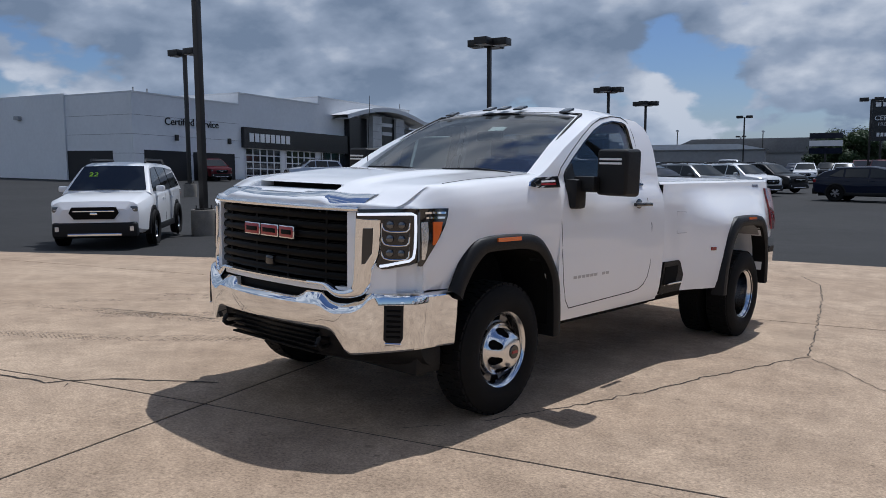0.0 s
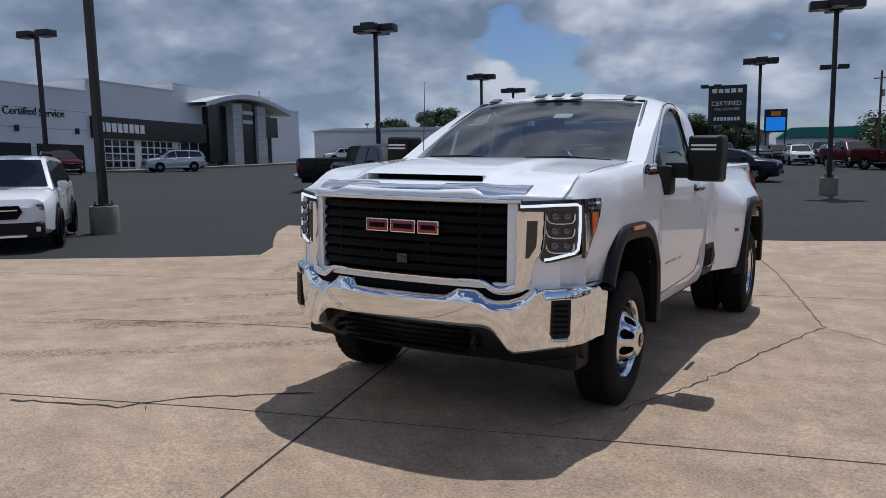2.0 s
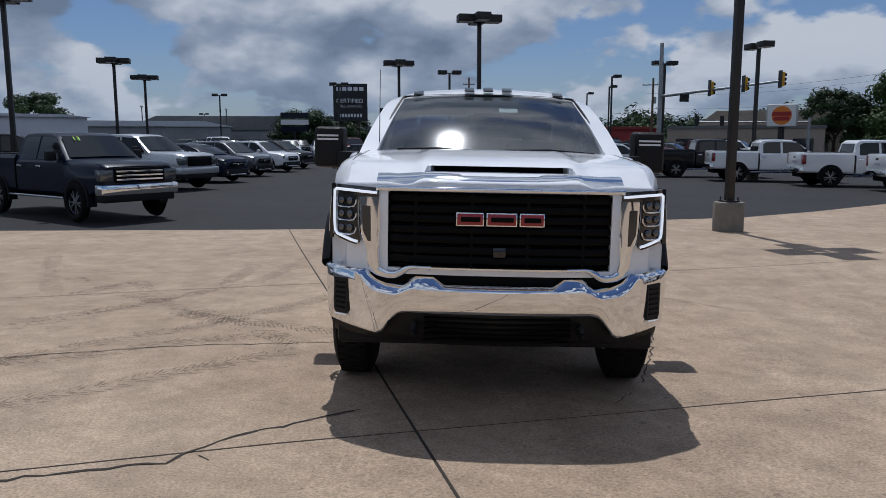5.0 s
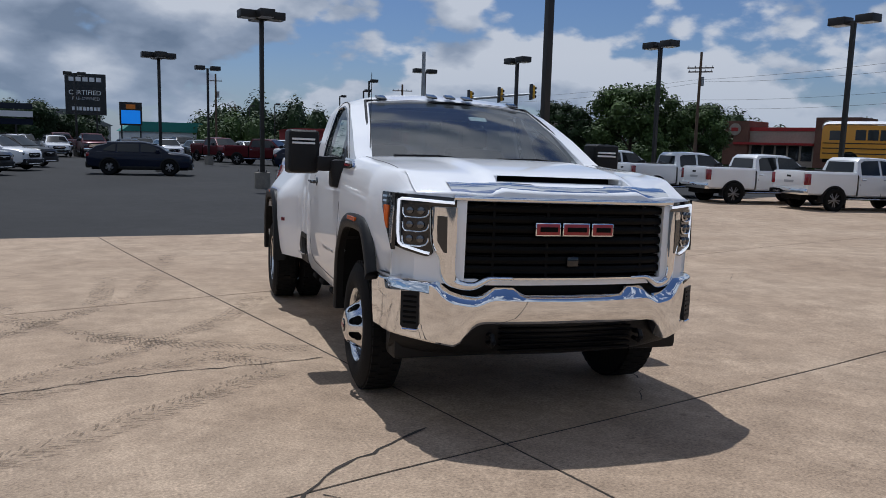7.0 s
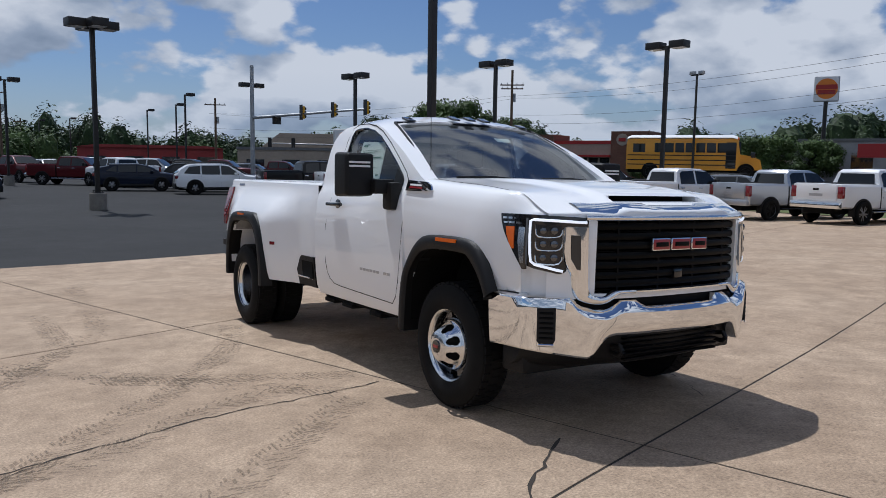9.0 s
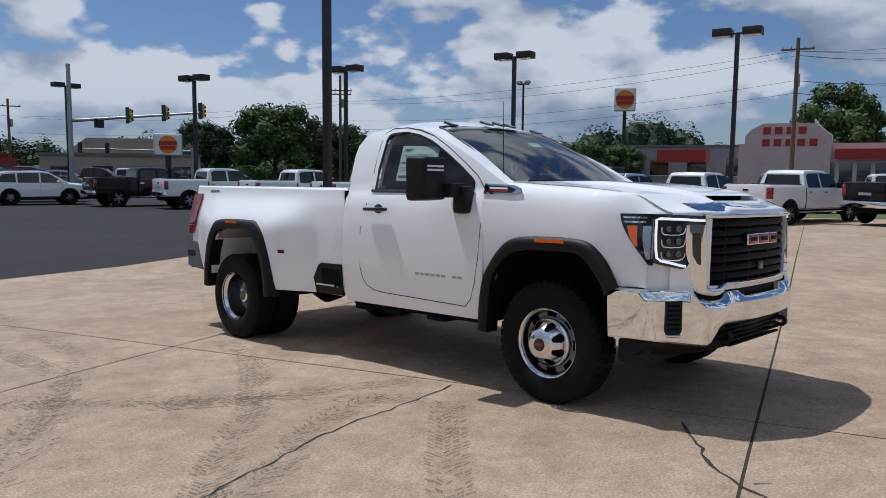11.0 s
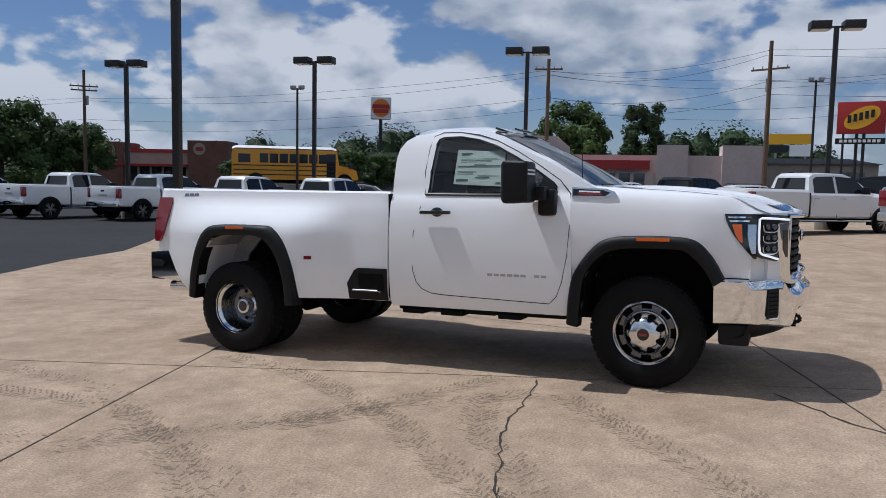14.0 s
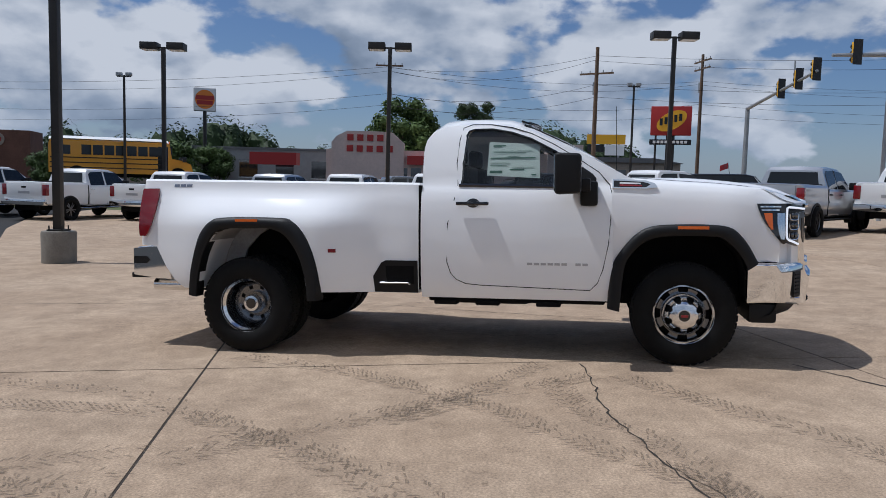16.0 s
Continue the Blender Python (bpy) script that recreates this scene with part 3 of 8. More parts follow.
def cab_body(parent):
    """The cab's shell: lower sides, pillars, roof and back, hollow, with its window openings."""
    def solid(d):
        # the sides turn in above the belt towards the roof
        up = [(0.92, 1.50), (0.895, 1.60), (0.868, 1.70), (0.836, 1.80), (0.808, 1.87), (0.775, 1.925), (0.71, 1.965), (0.55, 1.995), (0.28, 2.012), (0.0, 2.018)]
        prof = CAB_SIDE + up
        secs = []
        xs = [-2.10, -2.095, -2.08, -2.03, -1.95, -1.8, -1.6, -1.4, -1.2, -1.05, -0.9, -0.75, -0.6, -0.45, -0.36]
        for x in xs:
            row = []
            for y, z in prof:
                xx, zz, yy = x, z, y
                # screen line: roof stops where the windscreen begins
                top = lerp_table(x, [(-2.10, 1.74), (-2.095, 1.80), (-2.08, 1.87), (-2.03, 1.95), (-1.95, 2.005), (-1.8, 2.018), (-1.5, 2.018), (-1.35, 2.0), (-1.2, 1.945), (-1.05, 1.865), (-0.9, 1.785), (-0.75, 1.70), (-0.6, 1.60), (-0.45, 1.50), (-0.36, 1.455)])
                if z > 1.43:
                    k = (z - 1.43) / (2.018 - 1.43)
                    zz = 1.43 + (top - 1.43) * k
                    # keep the side's lean, and arch across
                    lean = lerp_table(zz, [(1.43, 0.93), (1.5, 0.92), (1.6, 0.895), (1.7, 0.868), (1.8, 0.836), (1.87, 0.808), (1.925, 0.775), (1.965, 0.71), (2.018, 0.60)])
                    frac = y / 0.93
                    full_lean = lerp_table(z, [(1.43, 0.93), (1.5, 0.92), (1.6, 0.895), (1.7, 0.868), (1.8, 0.836), (1.87, 0.808), (1.925, 0.775), (1.965, 0.71), (2.018, 0.60)])
                    yy = y if top > 2.0 else (min(lean, 0.93) * (y / full_lean if full_lean else 0))
                    yy = min(yy, lean) if z < 1.93 else min(yy, lerp_table(top, [(1.43, 0.88), (1.9, 0.745), (2.018, 0.71)]) * y / 0.775)
                row.append((xx, max(0, yy - d * (1 if y > 0 else 0)), zz - d if z > 1.43 else zz))
            secs.append(row + [(p[0], -p[1], p[2]) for p in row[::-1]][1:])
        return secs
    outer = solid(0.0)
    bm = bm_loft(outer)
    ob = part("cab_shell", bm, [M["white"]], parent)
    inner = [[(p[0] if 0 < i < 14 else p[0], p[1], p[2]) for p in row] for i, row in enumerate(solid(0.055))]
    inner = [[(p[0] * 0.985 - 0.02 + (0.0), p[1], max(0.62, p[2])) for p in row] for row in inner]
    cuts = [bm_loft([[(p[0] + (0.03 if i == 0 else 0), p[1], p[2]) for p in r] for i, r in enumerate(inner)])]
    # door windows
    win = [(-1.77, 1.425), (-1.765, 1.6), (-1.745, 1.83), (-1.725, 1.87), (-1.68, 1.885), (-1.53, 1.885), (-1.37, 1.855), (-1.21, 1.80), (-1.02, 1.70), (-0.84, 1.59), (-0.71, 1.50), (-0.685, 1.47), (-0.69, 1.405)]
    cuts.append(bm_prism(win, -1.2, 1.2))
    # back window
    cuts.append(bm_box(-2.2, -1.98, -0.62, 0.62, 1.47, 1.83, 0.03))
    boolean(ob, cuts)
    # windscreen opening: a slab that follows the rake
    rake = Vector((-0.40 + 1.27, 0, 1.475 - 1.955)).normalized()
    out = Vector((-rake.z, 0, rake.x))
    low, high = Vector((-0.375, 0, 1.462)), Vector((-1.20, 0, 1.93))
    scr = []
    for off in (-0.12, 0.12):
        o = out * off
        scr.append([tuple(low + o + Vector((0, 0.815, 0))), tuple(high + o + Vector((0, 0.672, 0))), tuple(high + o + Vector((0, -0.672, 0))), tuple(low + o + Vector((0, -0.815, 0)))])
    boolean(ob, [bm_loft(scr), bm_box(-0.545, 0.3, -1.3, 1.3, 0.2, 1.425)])
    return ob


def bed_side(x, z):
    """How far out the bed's side lies."""
    base = lerp_table(z, [(0.5, 0.965), (0.6, 0.99), (0.8, 1.005), (1.1, 1.0), (1.3, 0.98), (1.42, 0.955), (1.48, 0.945)])
    along = smoothstep(-2.30, -3.02, x) * (1 - 0.85 * smoothstep(-3.95, -4.62, x)) if x > -3.95 else 1 - 0.85 * smoothstep(-3.95, -4.62, x)
    if x > -3.02:
        k = min(1, max(0, (-2.42 - x) / 0.60))
        along = k * k * (3 - 2 * k)
    high = 1 - smoothstep(1.08, 1.40, z)
    return base + 0.170 * along * high


def truck_bed(parent):
    xs = [-2.125, -2.2, -2.3, -2.4, -2.5, -2.6, -2.7, -2.8, -2.9, -3.0, -3.1, -3.3, -3.5, -3.7, -3.9, -4.0, -4.1, -4.2, -4.3, -4.4, -4.5, -4.58, -4.63, -4.655]
    zs = [0.52, 0.6, 0.7, 0.8, 0.9, 1.0, 1.06, 1.12, 1.18, 1.24, 1.30, 1.36, 1.42, 1.46]
    rings = []
    for i, x in enumerate(xs):
        inset = 0.012 if i in (0, len(xs) - 1) else 0.0
        rise = 0.045 * (-2.125 - x) / 2.5
        row = []
        for z in zs:
            zz = max(z, lerp_table(x, [(-4.66, 0.90), (-4.50, 0.89), (-4.44, 0.80), (-4.36, 0.63), (-4.2, 0.535), (-2.1, 0.52)]) + (z - 0.52) * 0.001)
            row.append((x, bed_side(x, zz) - inset, zz + rise * smoothstep(1.0, 1.46, z) - 0.035 * smoothstep(1.2, 1.46, z)))
        row += [(x, 0.925, 1.442 + rise), (x, 0.0, 1.442 + rise)]
        rings.append(row + [(p[0], -p[1], p[2]) for p in row[::-1]][1:])
    bm = bm_loft(rings)
    ob = part("bed", bm, [M["white"]], parent)
    arch = [(-4.06, 0.3), (-4.03, 0.6), (-3.97, 0.84), (-3.87, 1.01), (-3.80, 1.05), (-3.72, 1.07), (-3.34, 1.07), (-3.25, 1.04), (-3.19, 0.99), (-3.10, 0.83), (-3.06, 0.66), (-3.05, 0.3)]
    arch = smooth_line(arch, 3)
    boolean(ob, [bm_prism(arch, 0.62, 1.4), bm_prism(arch, -1.4, -0.62), bm_box(-4.60, -2.19, -0.86, 0.86, 1.02, 1.7)])
    return ob


def flare(parent, outer, inner, y_of, side, label=""):
    """The dark lip round a wheel arch, rounded over."""
    rows = []
    for o, i in zip(smooth_line(outer, 4), smooth_line(inner, 4)):
        ox, oz = o
        ix, iz = i
        mx, mz = (ox + ix) / 2, (oz + iz) / 2
        yo, yi = y_of(ox, oz), y_of(ix, iz)
        ym = max(yo, yi)
        row = [(ox, yo - 0.02, oz), (ox * 0.93 + ix * 0.07, yo + 0.012, oz * 0.93 + iz * 0.07), (ox * 0.75 + ix * 0.25, ym + 0.03, oz * 0.75 + iz * 0.25), (mx, ym + 0.036, mz), (ox * 0.2 + ix * 0.8, ym + 0.034, oz * 0.2 + iz * 0.8), (ix, ym + 0.024, iz), (ix, ym - 0.03, iz), (ix, ym - 0.10, iz)]
        rows.append([(x, side * y, z) for x, y, z in row])
    bm, _ = bm_grid(rows)
    return part("wheel_arch_flare", bm, M["black_plastic"], parent)


def tyre_profile(r, w, rim):
    return [(rim, -w / 2 + 0.02), (rim + 0.02, -w / 2 + 0.005), (rim + 0.06, -w / 2 - 0.008), (rim + 0.11, -w / 2 - 0.006), (r - 0.035, -w / 2 + 0.008), (r - 0.012, -w / 2 + 0.022), (r - 0.003, -w / 2 + 0.045), (r, 0.0),
            (r - 0.003, w / 2 - 0.045), (r - 0.012, w / 2 - 0.022), (r - 0.035, w / 2 - 0.008), (rim + 0.11, w / 2 + 0.006), (rim + 0.06, w / 2 + 0.008), (rim + 0.02, w / 2 - 0.005), (rim, w / 2 - 0.02)]


def tread_blocks(r, w, n=44):
    bm = bmesh.new()
    for i in range(n):
        a0, a1 = 6.2831853 * i / n, 6.2831853 * (i + 0.78) / n
        for y0, y1, sh in ((-w / 2 + 0.03, -w / 2 + 0.085, 0.0), (-0.045, 0.045, 0.5), (w / 2 - 0.085, w / 2 - 0.03, 0.0)):
            d = sh * 6.2831853 / n
            q = []
            for rr in (r - 0.01, r + 0.006):
                for a_, y in ((a0, y0), (a1, y0), (a1, y1), (a0, y1)):
                    q.append(bm.verts.new((rr * math.cos(a_ + d), y, rr * math.sin(a_ + d))))
            for f in ((4, 5, 6, 7), (0, 1, 5, 4), (1, 2, 6, 5), (2, 3, 7, 6), (3, 0, 4, 7)):
                bm.faces.new([q[j] for j in f])
    return bm


def front_wheel(parent, x, y, side):
    """Bright steel front wheel of a dual-rear-wheel truck: the dish bulges outwards round eight hand holes."""
    w = part("wheel", bm_lathe([(0.20, -0.10), (0.225, -0.11), (0.228, -0.09), (0.215, 0.0), (0.213, 0.085), (0.222, 0.10), (0.233, 0.108), (0.236, 0.100), (0.230, 0.09)], seg=48), M["alu"], parent)
    w.location = (x, y, 0.405)
    w.rotation_euler = (0, 0, 0 if side > 0 else math.pi)
    part("tyre", bm_lathe(tyre_profile(0.402, 0.235, 0.222), seg=56), M["rubber"], w)
    tagged(part("tread", tread_blocks(0.402, 0.235), M["rubber"], w), kind="stuff")
    # recessed polished dish with oval slots, and a domed hub cover with eight holes
    seg = 96

    def pierced(prof, bands, lo, hi, mat, name, half=0):
        bm = bmesh.new()
        rings = [[bm.verts.new((r * math.cos(6.2831853 * (i + half) / seg), h, r * math.sin(6.2831853 * (i + half) / seg))) for i in range(seg)] for r, h in prof]
        for k, (a_, b_) in enumerate(zip(rings, rings[1:])):
            for i in range(seg):
                if k in bands and lo <= i % 12 <= hi:
                    continue
                bm.faces.new((a_[i], a_[(i + 1) % seg], b_[(i + 1) % seg], b_[i]))
        return part(name, bm, mat, w)
    pierced([(0.214, 0.085), (0.210, 0.062), (0.203, 0.048), (0.190, 0.046), (0.172, 0.047), (0.162, 0.05), (0.156, 0.06)], (2, 3), 3, 8, M["dish"], "dish", 6)
    # conical hub cover with eight tapered windows down its flank
    dome = smooth_line([(0.163, 0.050), (0.164, 0.066), (0.160, 0.080), (0.150, 0.092), (0.141, 0.108), (0.130, 0.127), (0.119, 0.145), (0.108, 0.160), (0.096, 0.171), (0.080, 0.179), (0.060, 0.184), (0.045, 0.186), (0.001, 0.186)], 5)
    bm = bmesh.new()
    nn = 192
    rings = [[bm.verts.new((r * math.cos(6.2831853 * i / nn), h, r * math.sin(6.2831853 * i / nn))) for i in range(nn)] for r, h in dome]
    for a_, b_, (r0, h0), (r1, h1) in zip(rings, rings[1:], dome, dome[1:]):
        rm = (r0 + r1) / 2
        across = 0.0135 + 0.42 * (rm - 0.094)
        for i in range(nn):
            da = abs(((i + 0.5) % 24 - 12) * 6.2831853 / nn) * rm
            if h0 > 0.09 and 0.096 < rm < 0.146 and da < across * min(1.0, math.sqrt(max(0.0, 1 - ((rm - 0.121) / 0.0256) ** 4))):
                continue
            bm.faces.new((a_[i], a_[(i + 1) % nn], b_[(i + 1) % nn], b_[i]))
    part("hub", bm, M["alu"], w)
    # black sheet that paints the shade seen through the holes
    part("dish_shadow", bm_lathe([(0.212, 0.020), (0.15, 0.022), (0.135, 0.085), (0.095, 0.14), (0.0, 0.15)], seg=32), M["under"], w, "black sheet standing in for shade behind the wheel's holes")
    part("centre_cap", bm_lathe([(0.043, 0.186), (0.040, 0.193), (0.0, 0.194)], seg=32), M["gloss_black"], w, "black centre cap")
    part("cap_badge", bm_box(-0.026, 0.026, 0.194, 0.196, -0.009, 0.009), M["red_badge"], w)
    return w


def rear_wheels(parent, x, side):
    """Twin rear wheels: the outer one is deeply dished."""
    for y, outer in ((1.045, True), (0.775, False)):
        w = part("wheel", bm_lathe([(0.222, -0.10), (0.225, -0.09), (0.205, -0.05), (0.205, 0.07), (0.222, 0.09), (0.233, 0.108), (0.236, 0.10), (0.23, 0.092)], seg=48), M["alu"], parent)
        w.location = (x, side * y, 0.405)
        w.rotation_euler = (0, 0, 0 if side > 0 else math.pi)
        part("tyre", bm_lathe(tyre_profile(0.402, 0.235, 0.222), seg=56), M["rubber"], w)
        tagged(part("tread", tread_blocks(0.402, 0.235), M["rubber"], w), kind="stuff")
        if not outer:
            continue
        prof = [(0.205, 0.06), (0.20, 0.0), (0.19, -0.055), (0.175, -0.085), (0.15, -0.10), (0.12, -0.103), (0.10, -0.104)]
        bm = bmesh.new()
        seg = 96
        rings = [[bm.verts.new((r * math.cos(6.2831853 * i / seg), h, r * math.sin(6.2831853 * i / seg))) for i in range(seg)] for r, h in prof]
        for k, (a_, b_) in enumerate(zip(rings, rings[1:])):
            for i in range(seg):
                if k == 4 and 4 <= i % 12 <= 7:
                    continue
                bm.faces.new((a_[i], a_[(i + 1) % seg], b_[(i + 1) % seg], b_[i]))
        part("dish", bm, M["dish"], w)
        # flat black disc as the shade behind the dish's slots
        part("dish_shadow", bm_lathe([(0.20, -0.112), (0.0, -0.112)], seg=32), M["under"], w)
        part("hub", bm_lathe([(0.10, -0.104), (0.095, -0.07), (0.075, -0.055), (0.072, 0.0), (0.066, 0.012), (0.045, 0.016)], seg=40), M["alu"], w)
        part("centre_cap", bm_lathe([(0.045, 0.016), (0.040, 0.022), (0.0, 0.023)], seg=32), M["gloss_black"], w)


def front_bumper(parent):
    """Chrome face bar: its top edge dips under the grille's corners, its lower edge steps up in the middle."""
    def top(y):
        return lerp_table(abs(y), [(0, 0.752), (0.30, 0.752), (0.35, 0.790), (0.46, 0.790), (0.52, 0.750), (0.56, 0.738), (0.63, 0.742), (0.70, 0.765), (0.75, 0.812), (0.83, 0.818), (1.0, 0.82)])

    def crease(y):
        return lerp_table(abs(y), [(0, 0.722), (0.47, 0.730), (0.52, 0.705), (0.56, 0.690), (0.66, 0.702), (0.71, 0.725), (0.76, 0.788), (0.80, 0.797), (1.0, 0.803)])

    def bot(y):
        return lerp_table(abs(y), [(0, 0.600), (0.50, 0.598), (0.54, 0.588), (0.58, 0.555), (0.63, 0.485), (0.66, 0.468), (0.70, 0.472), (0.88, 0.500), (0.98, 0.515)])

    def px(y):
        return lerp_table(abs(y), PLAN)
    PLAN = smooth_line([(0, 1.082), (0.2, 1.075), (0.4, 1.050), (0.55, 1.012), (0.66, 0.970), (0.76, 0.918), (0.84, 0.865), (0.91, 0.805), (0.96, 0.735), (0.98, 0.66), (0.985, 0.60)], 5)
    ys = [0, 0.1, 0.2, 0.29, 0.32, 0.355, 0.40, 0.455, 0.49, 0.52, 0.545, 0.57, 0.60, 0.63, 0.66, 0.69, 0.72, 0.75, 0.77, 0.80, 0.83, 0.86, 0.89, 0.92, 0.94, 0.96, 0.97, 0.98]
    cols = [(y, px(y), top(y), crease(y), bot(y)) for y in ys]
    for x in (0.60, 0.55, 0.50, 0.465):
        cols.append((0.987 + (0.60 - x) * 0.03, x, 0.82, 0.803, 0.515 - (0.60 - x) * 0.05))
    rows = []
    for k, (y, x, t_, c_, b_) in enumerate(cols):
        (ya, xa), (yb, xb) = cols[max(0, k - 1)][:2], cols[min(len(cols) - 1, k + 1)][:2]
        nx, ny = (yb - ya), (xa - xb)
        n_ = math.hypot(nx, ny)
        nx, ny = (nx / n_, ny / n_) if k else (1.0, 0.0)
        ins = min(0.05, 0.012 + (t_ - c_) * 0.9)
        pts = []
        for o, z in ((-ins - 0.05, t_ - 0.004), (-ins, t_), (-ins * 0.5, t_ * 0.5 + c_ * 0.5 + 0.004), (-0.003, c_ + 0.004), (0.0, c_ - 0.003), (-0.001, c_ * 0.75 + b_ * 0.25), (-0.004, c_ * 0.5 + b_ * 0.5), (-0.009, c_ * 0.25 + b_ * 0.75), (-0.014, b_ + 0.010), (-0.02, b_), (-0.08, b_ + 0.004)):
            pts.append((x + nx * o, y + ny * o, z))
        rows.append(pts)
    full = [[(p[0], -p[1], p[2]) for p in r] for r in rows[::-1][:-1]] + rows
    bm, _ = bm_grid(full)
    ob = part("front_bumper", bm, M["chrome"], parent, "bright chrome front bumper", 24)
    for s in (1, -1):
        c = Vector((px(0.862) - 0.010, s * 0.862, 0.655))
        vt = bm_prism([(-0.052, 0.098), (0.052, 0.102), (0.052, -0.078), (0.040, -0.10), (-0.040, -0.10), (-0.052, -0.085)], -0.03, 0.012, plane="yz")
        vob = part("bumper_vent", vt, M["black_plastic"], ob)
        vob.matrix_local = Matrix.Translation(c) @ Matrix.Rotation(s * 0.66, 4, "Z")
        for i in range(6):
            sl = bm_box(0.006, 0.016, -0.040, 0.040, -0.075 + i * 0.028, -0.062 + i * 0.028, 0.004, 1)
            part("slat", sl, M["grille_black"], vob)
        part("vent_lip", bm_box(0.004, 0.018, -0.046, 0.046, -0.118, -0.102, 0.005, 1), M["chrome"], vob)
    # lower valance, tow hooks
    rows = []
    for y in [-0.93, -0.85, -0.72, -0.62, -0.5, -0.3, 0, 0.3, 0.5, 0.62, 0.72, 0.85, 0.93]:
        x = px(y) - 0.05
        z1 = bot(y) + 0.05
        rows.append([(x - 0.05, y, z1), (x - 0.04, y, z1 - 0.055), (x - 0.06, y, 0.455), (x - 0.09, y, 0.42), (x - 0.17, y * 0.97, 0.385), (x - 0.3, y * 0.95, 0.37)])
    bm, _ = bm_grid(rows)
    part("lower_valance", bm, M["black_plastic"], parent, "black plastic lower valance")
    part("air_dam", bm_box(0.49, 0.70, -0.91, 0.91, 0.345, 0.50, 0.03), M["black_plastic"], parent)
    for s in (1, -1):
        bm = bmesh.new()
        pts = [Vector((0.94, s * 0.45, 0.52)), Vector((1.0, s * 0.45, 0.53)), Vector((1.02, s * 0.45, 0.50)), Vector((0.995, s * 0.45, 0.475)), Vector((0.94, s * 0.45, 0.48))]
        for a_, b_ in zip(pts, pts[1:]):
            bm_cyl(a_, b_, 0.014, seg=10, bm=bm)
        part("tow_hook", bm, M["black_plastic"], parent)
    for i in range(5):
        part("lower_intake_bar", bm_box(0.955, 0.99, -0.40, 0.40, 0.435 + i * 0.03, 0.447 + i * 0.03, 0.004, 1), M["grille_black"], parent)
    return ob


def tube_along(points, r, bm=None, seg=6):
    """One continuous round bar through points."""
    own = bm if bm is not None else bmesh.new()
    pts = [Vector(p) for p in points]
    side = None
    rings = []
    for k, p in enumerate(pts):
        t_ = (pts[min(k + 1, len(pts) - 1)] - pts[max(k - 1, 0)]).normalized()
        side = t_.orthogonal().normalized() if side is None else (side - t_ * side.dot(t_)).normalized()
        up = t_.cross(side)
        rings.append([own.verts.new(p + side * (r * math.cos(6.2831853 * i / seg)) + up * (r * math.sin(6.2831853 * i / seg))) for i in range(seg)])
    for a_, b_ in zip(rings, rings[1:]):
        for i in range(seg):
            own.faces.new((a_[i], a_[(i + 1) % seg], b_[(i + 1) % seg], b_[i]))
    own.faces.new(rings[0][::-1]), own.faces.new(rings[-1])
    return own


def cab_y(z):
    return lerp_table(z, [(b, a_) for a_, b in CAB_SIDE] + [(1.5, 0.92), (1.6, 0.895), (1.7, 0.868), (1.8, 0.836), (1.87, 0.808), (1.925, 0.775)])


def bent_panel(outline, y_of, thick, side, bm=None):
    """A panel cut to an outline in the side view, bent to follow the body's side."""
    own = bm if bm is not None else bmesh.new()
    a_ = [own.verts.new((x, side * (y_of(x, z) + thick), z)) for x, z in outline]
    b_ = [own.verts.new((x, side * y_of(x, z), z)) for x, z in outline]
    own.faces.new(a_), own.faces.new(b_[::-1])
    for i in range(len(a_)):
        j = (i + 1) % len(a_)
        own.faces.new((a_[i], b_[i], b_[j], a_[j]))
    return own


def patch(name, rows, y_of, thick, side, mat, parent, label=""):
    """A skin on the body's side, given as (z, x from, x to) rows, lying close on its curve."""
    grid = []
    for z, x0, x1 in rows:
        grid.append([(x0 + (x1 - x0) * k / 4, side * (y_of(x0 + (x1 - x0) * k / 4, z) + thick), z) for k in range(5)])
    bm, vs = bm_grid(grid)
    rim = [grid[0], [r[-1] for r in grid], grid[-1][::-1], [r[0] for r in grid][::-1]]
    for line in rim:
        bm_grid([line, [(x, y - side * 0.02, z) for x, y, z in line]], bm)
    return part(name, bm, mat, parent, label)


def face_panel(outline, depth, off=0.0, bm=None):
    """A panel cut to an outline in the front view, bent to follow the nose."""
    own = bm if bm is not None else bmesh.new()
    a_ = [own.verts.new((nose_x(y) + off + depth, y, z)) for y, z in outline]
    b_ = [own.verts.new((nose_x(y) + off, y, z)) for y, z in outline]
    own.faces.new(a_), own.faces.new(b_[::-1])
    for i in range(len(a_)):
        j = (i + 1) % len(a_)
        own.faces.new((a_[i], b_[i], b_[j], a_[j]))
    return own


def face_band(line_top, line_bot, off, depth, bm=None):
    """A strip across the nose between two lines given as (y, z), bowed with it."""
    own = bm if bm is not None else bmesh.new()
    rows = []
    for (y0, z0), (y1, z1) in zip(line_top, line_bot):
        x0, x1 = nose_x(y0) + off, nose_x(y1) + off
        rows.append([(x0, y0, z0), (x0 + depth * 0.8, y0, z0 - (z0 - z1) * 0.06), (x0 + depth, y0, z0 - (z0 - z1) * 0.3), (x1 + depth, y1, z1 + (z0 - z1) * 0.3), (x1 + depth * 0.8, y1, z1 + (z0 - z1) * 0.06), (x1, y1, z1)])
    bm_grid(rows, own, True)
    return own


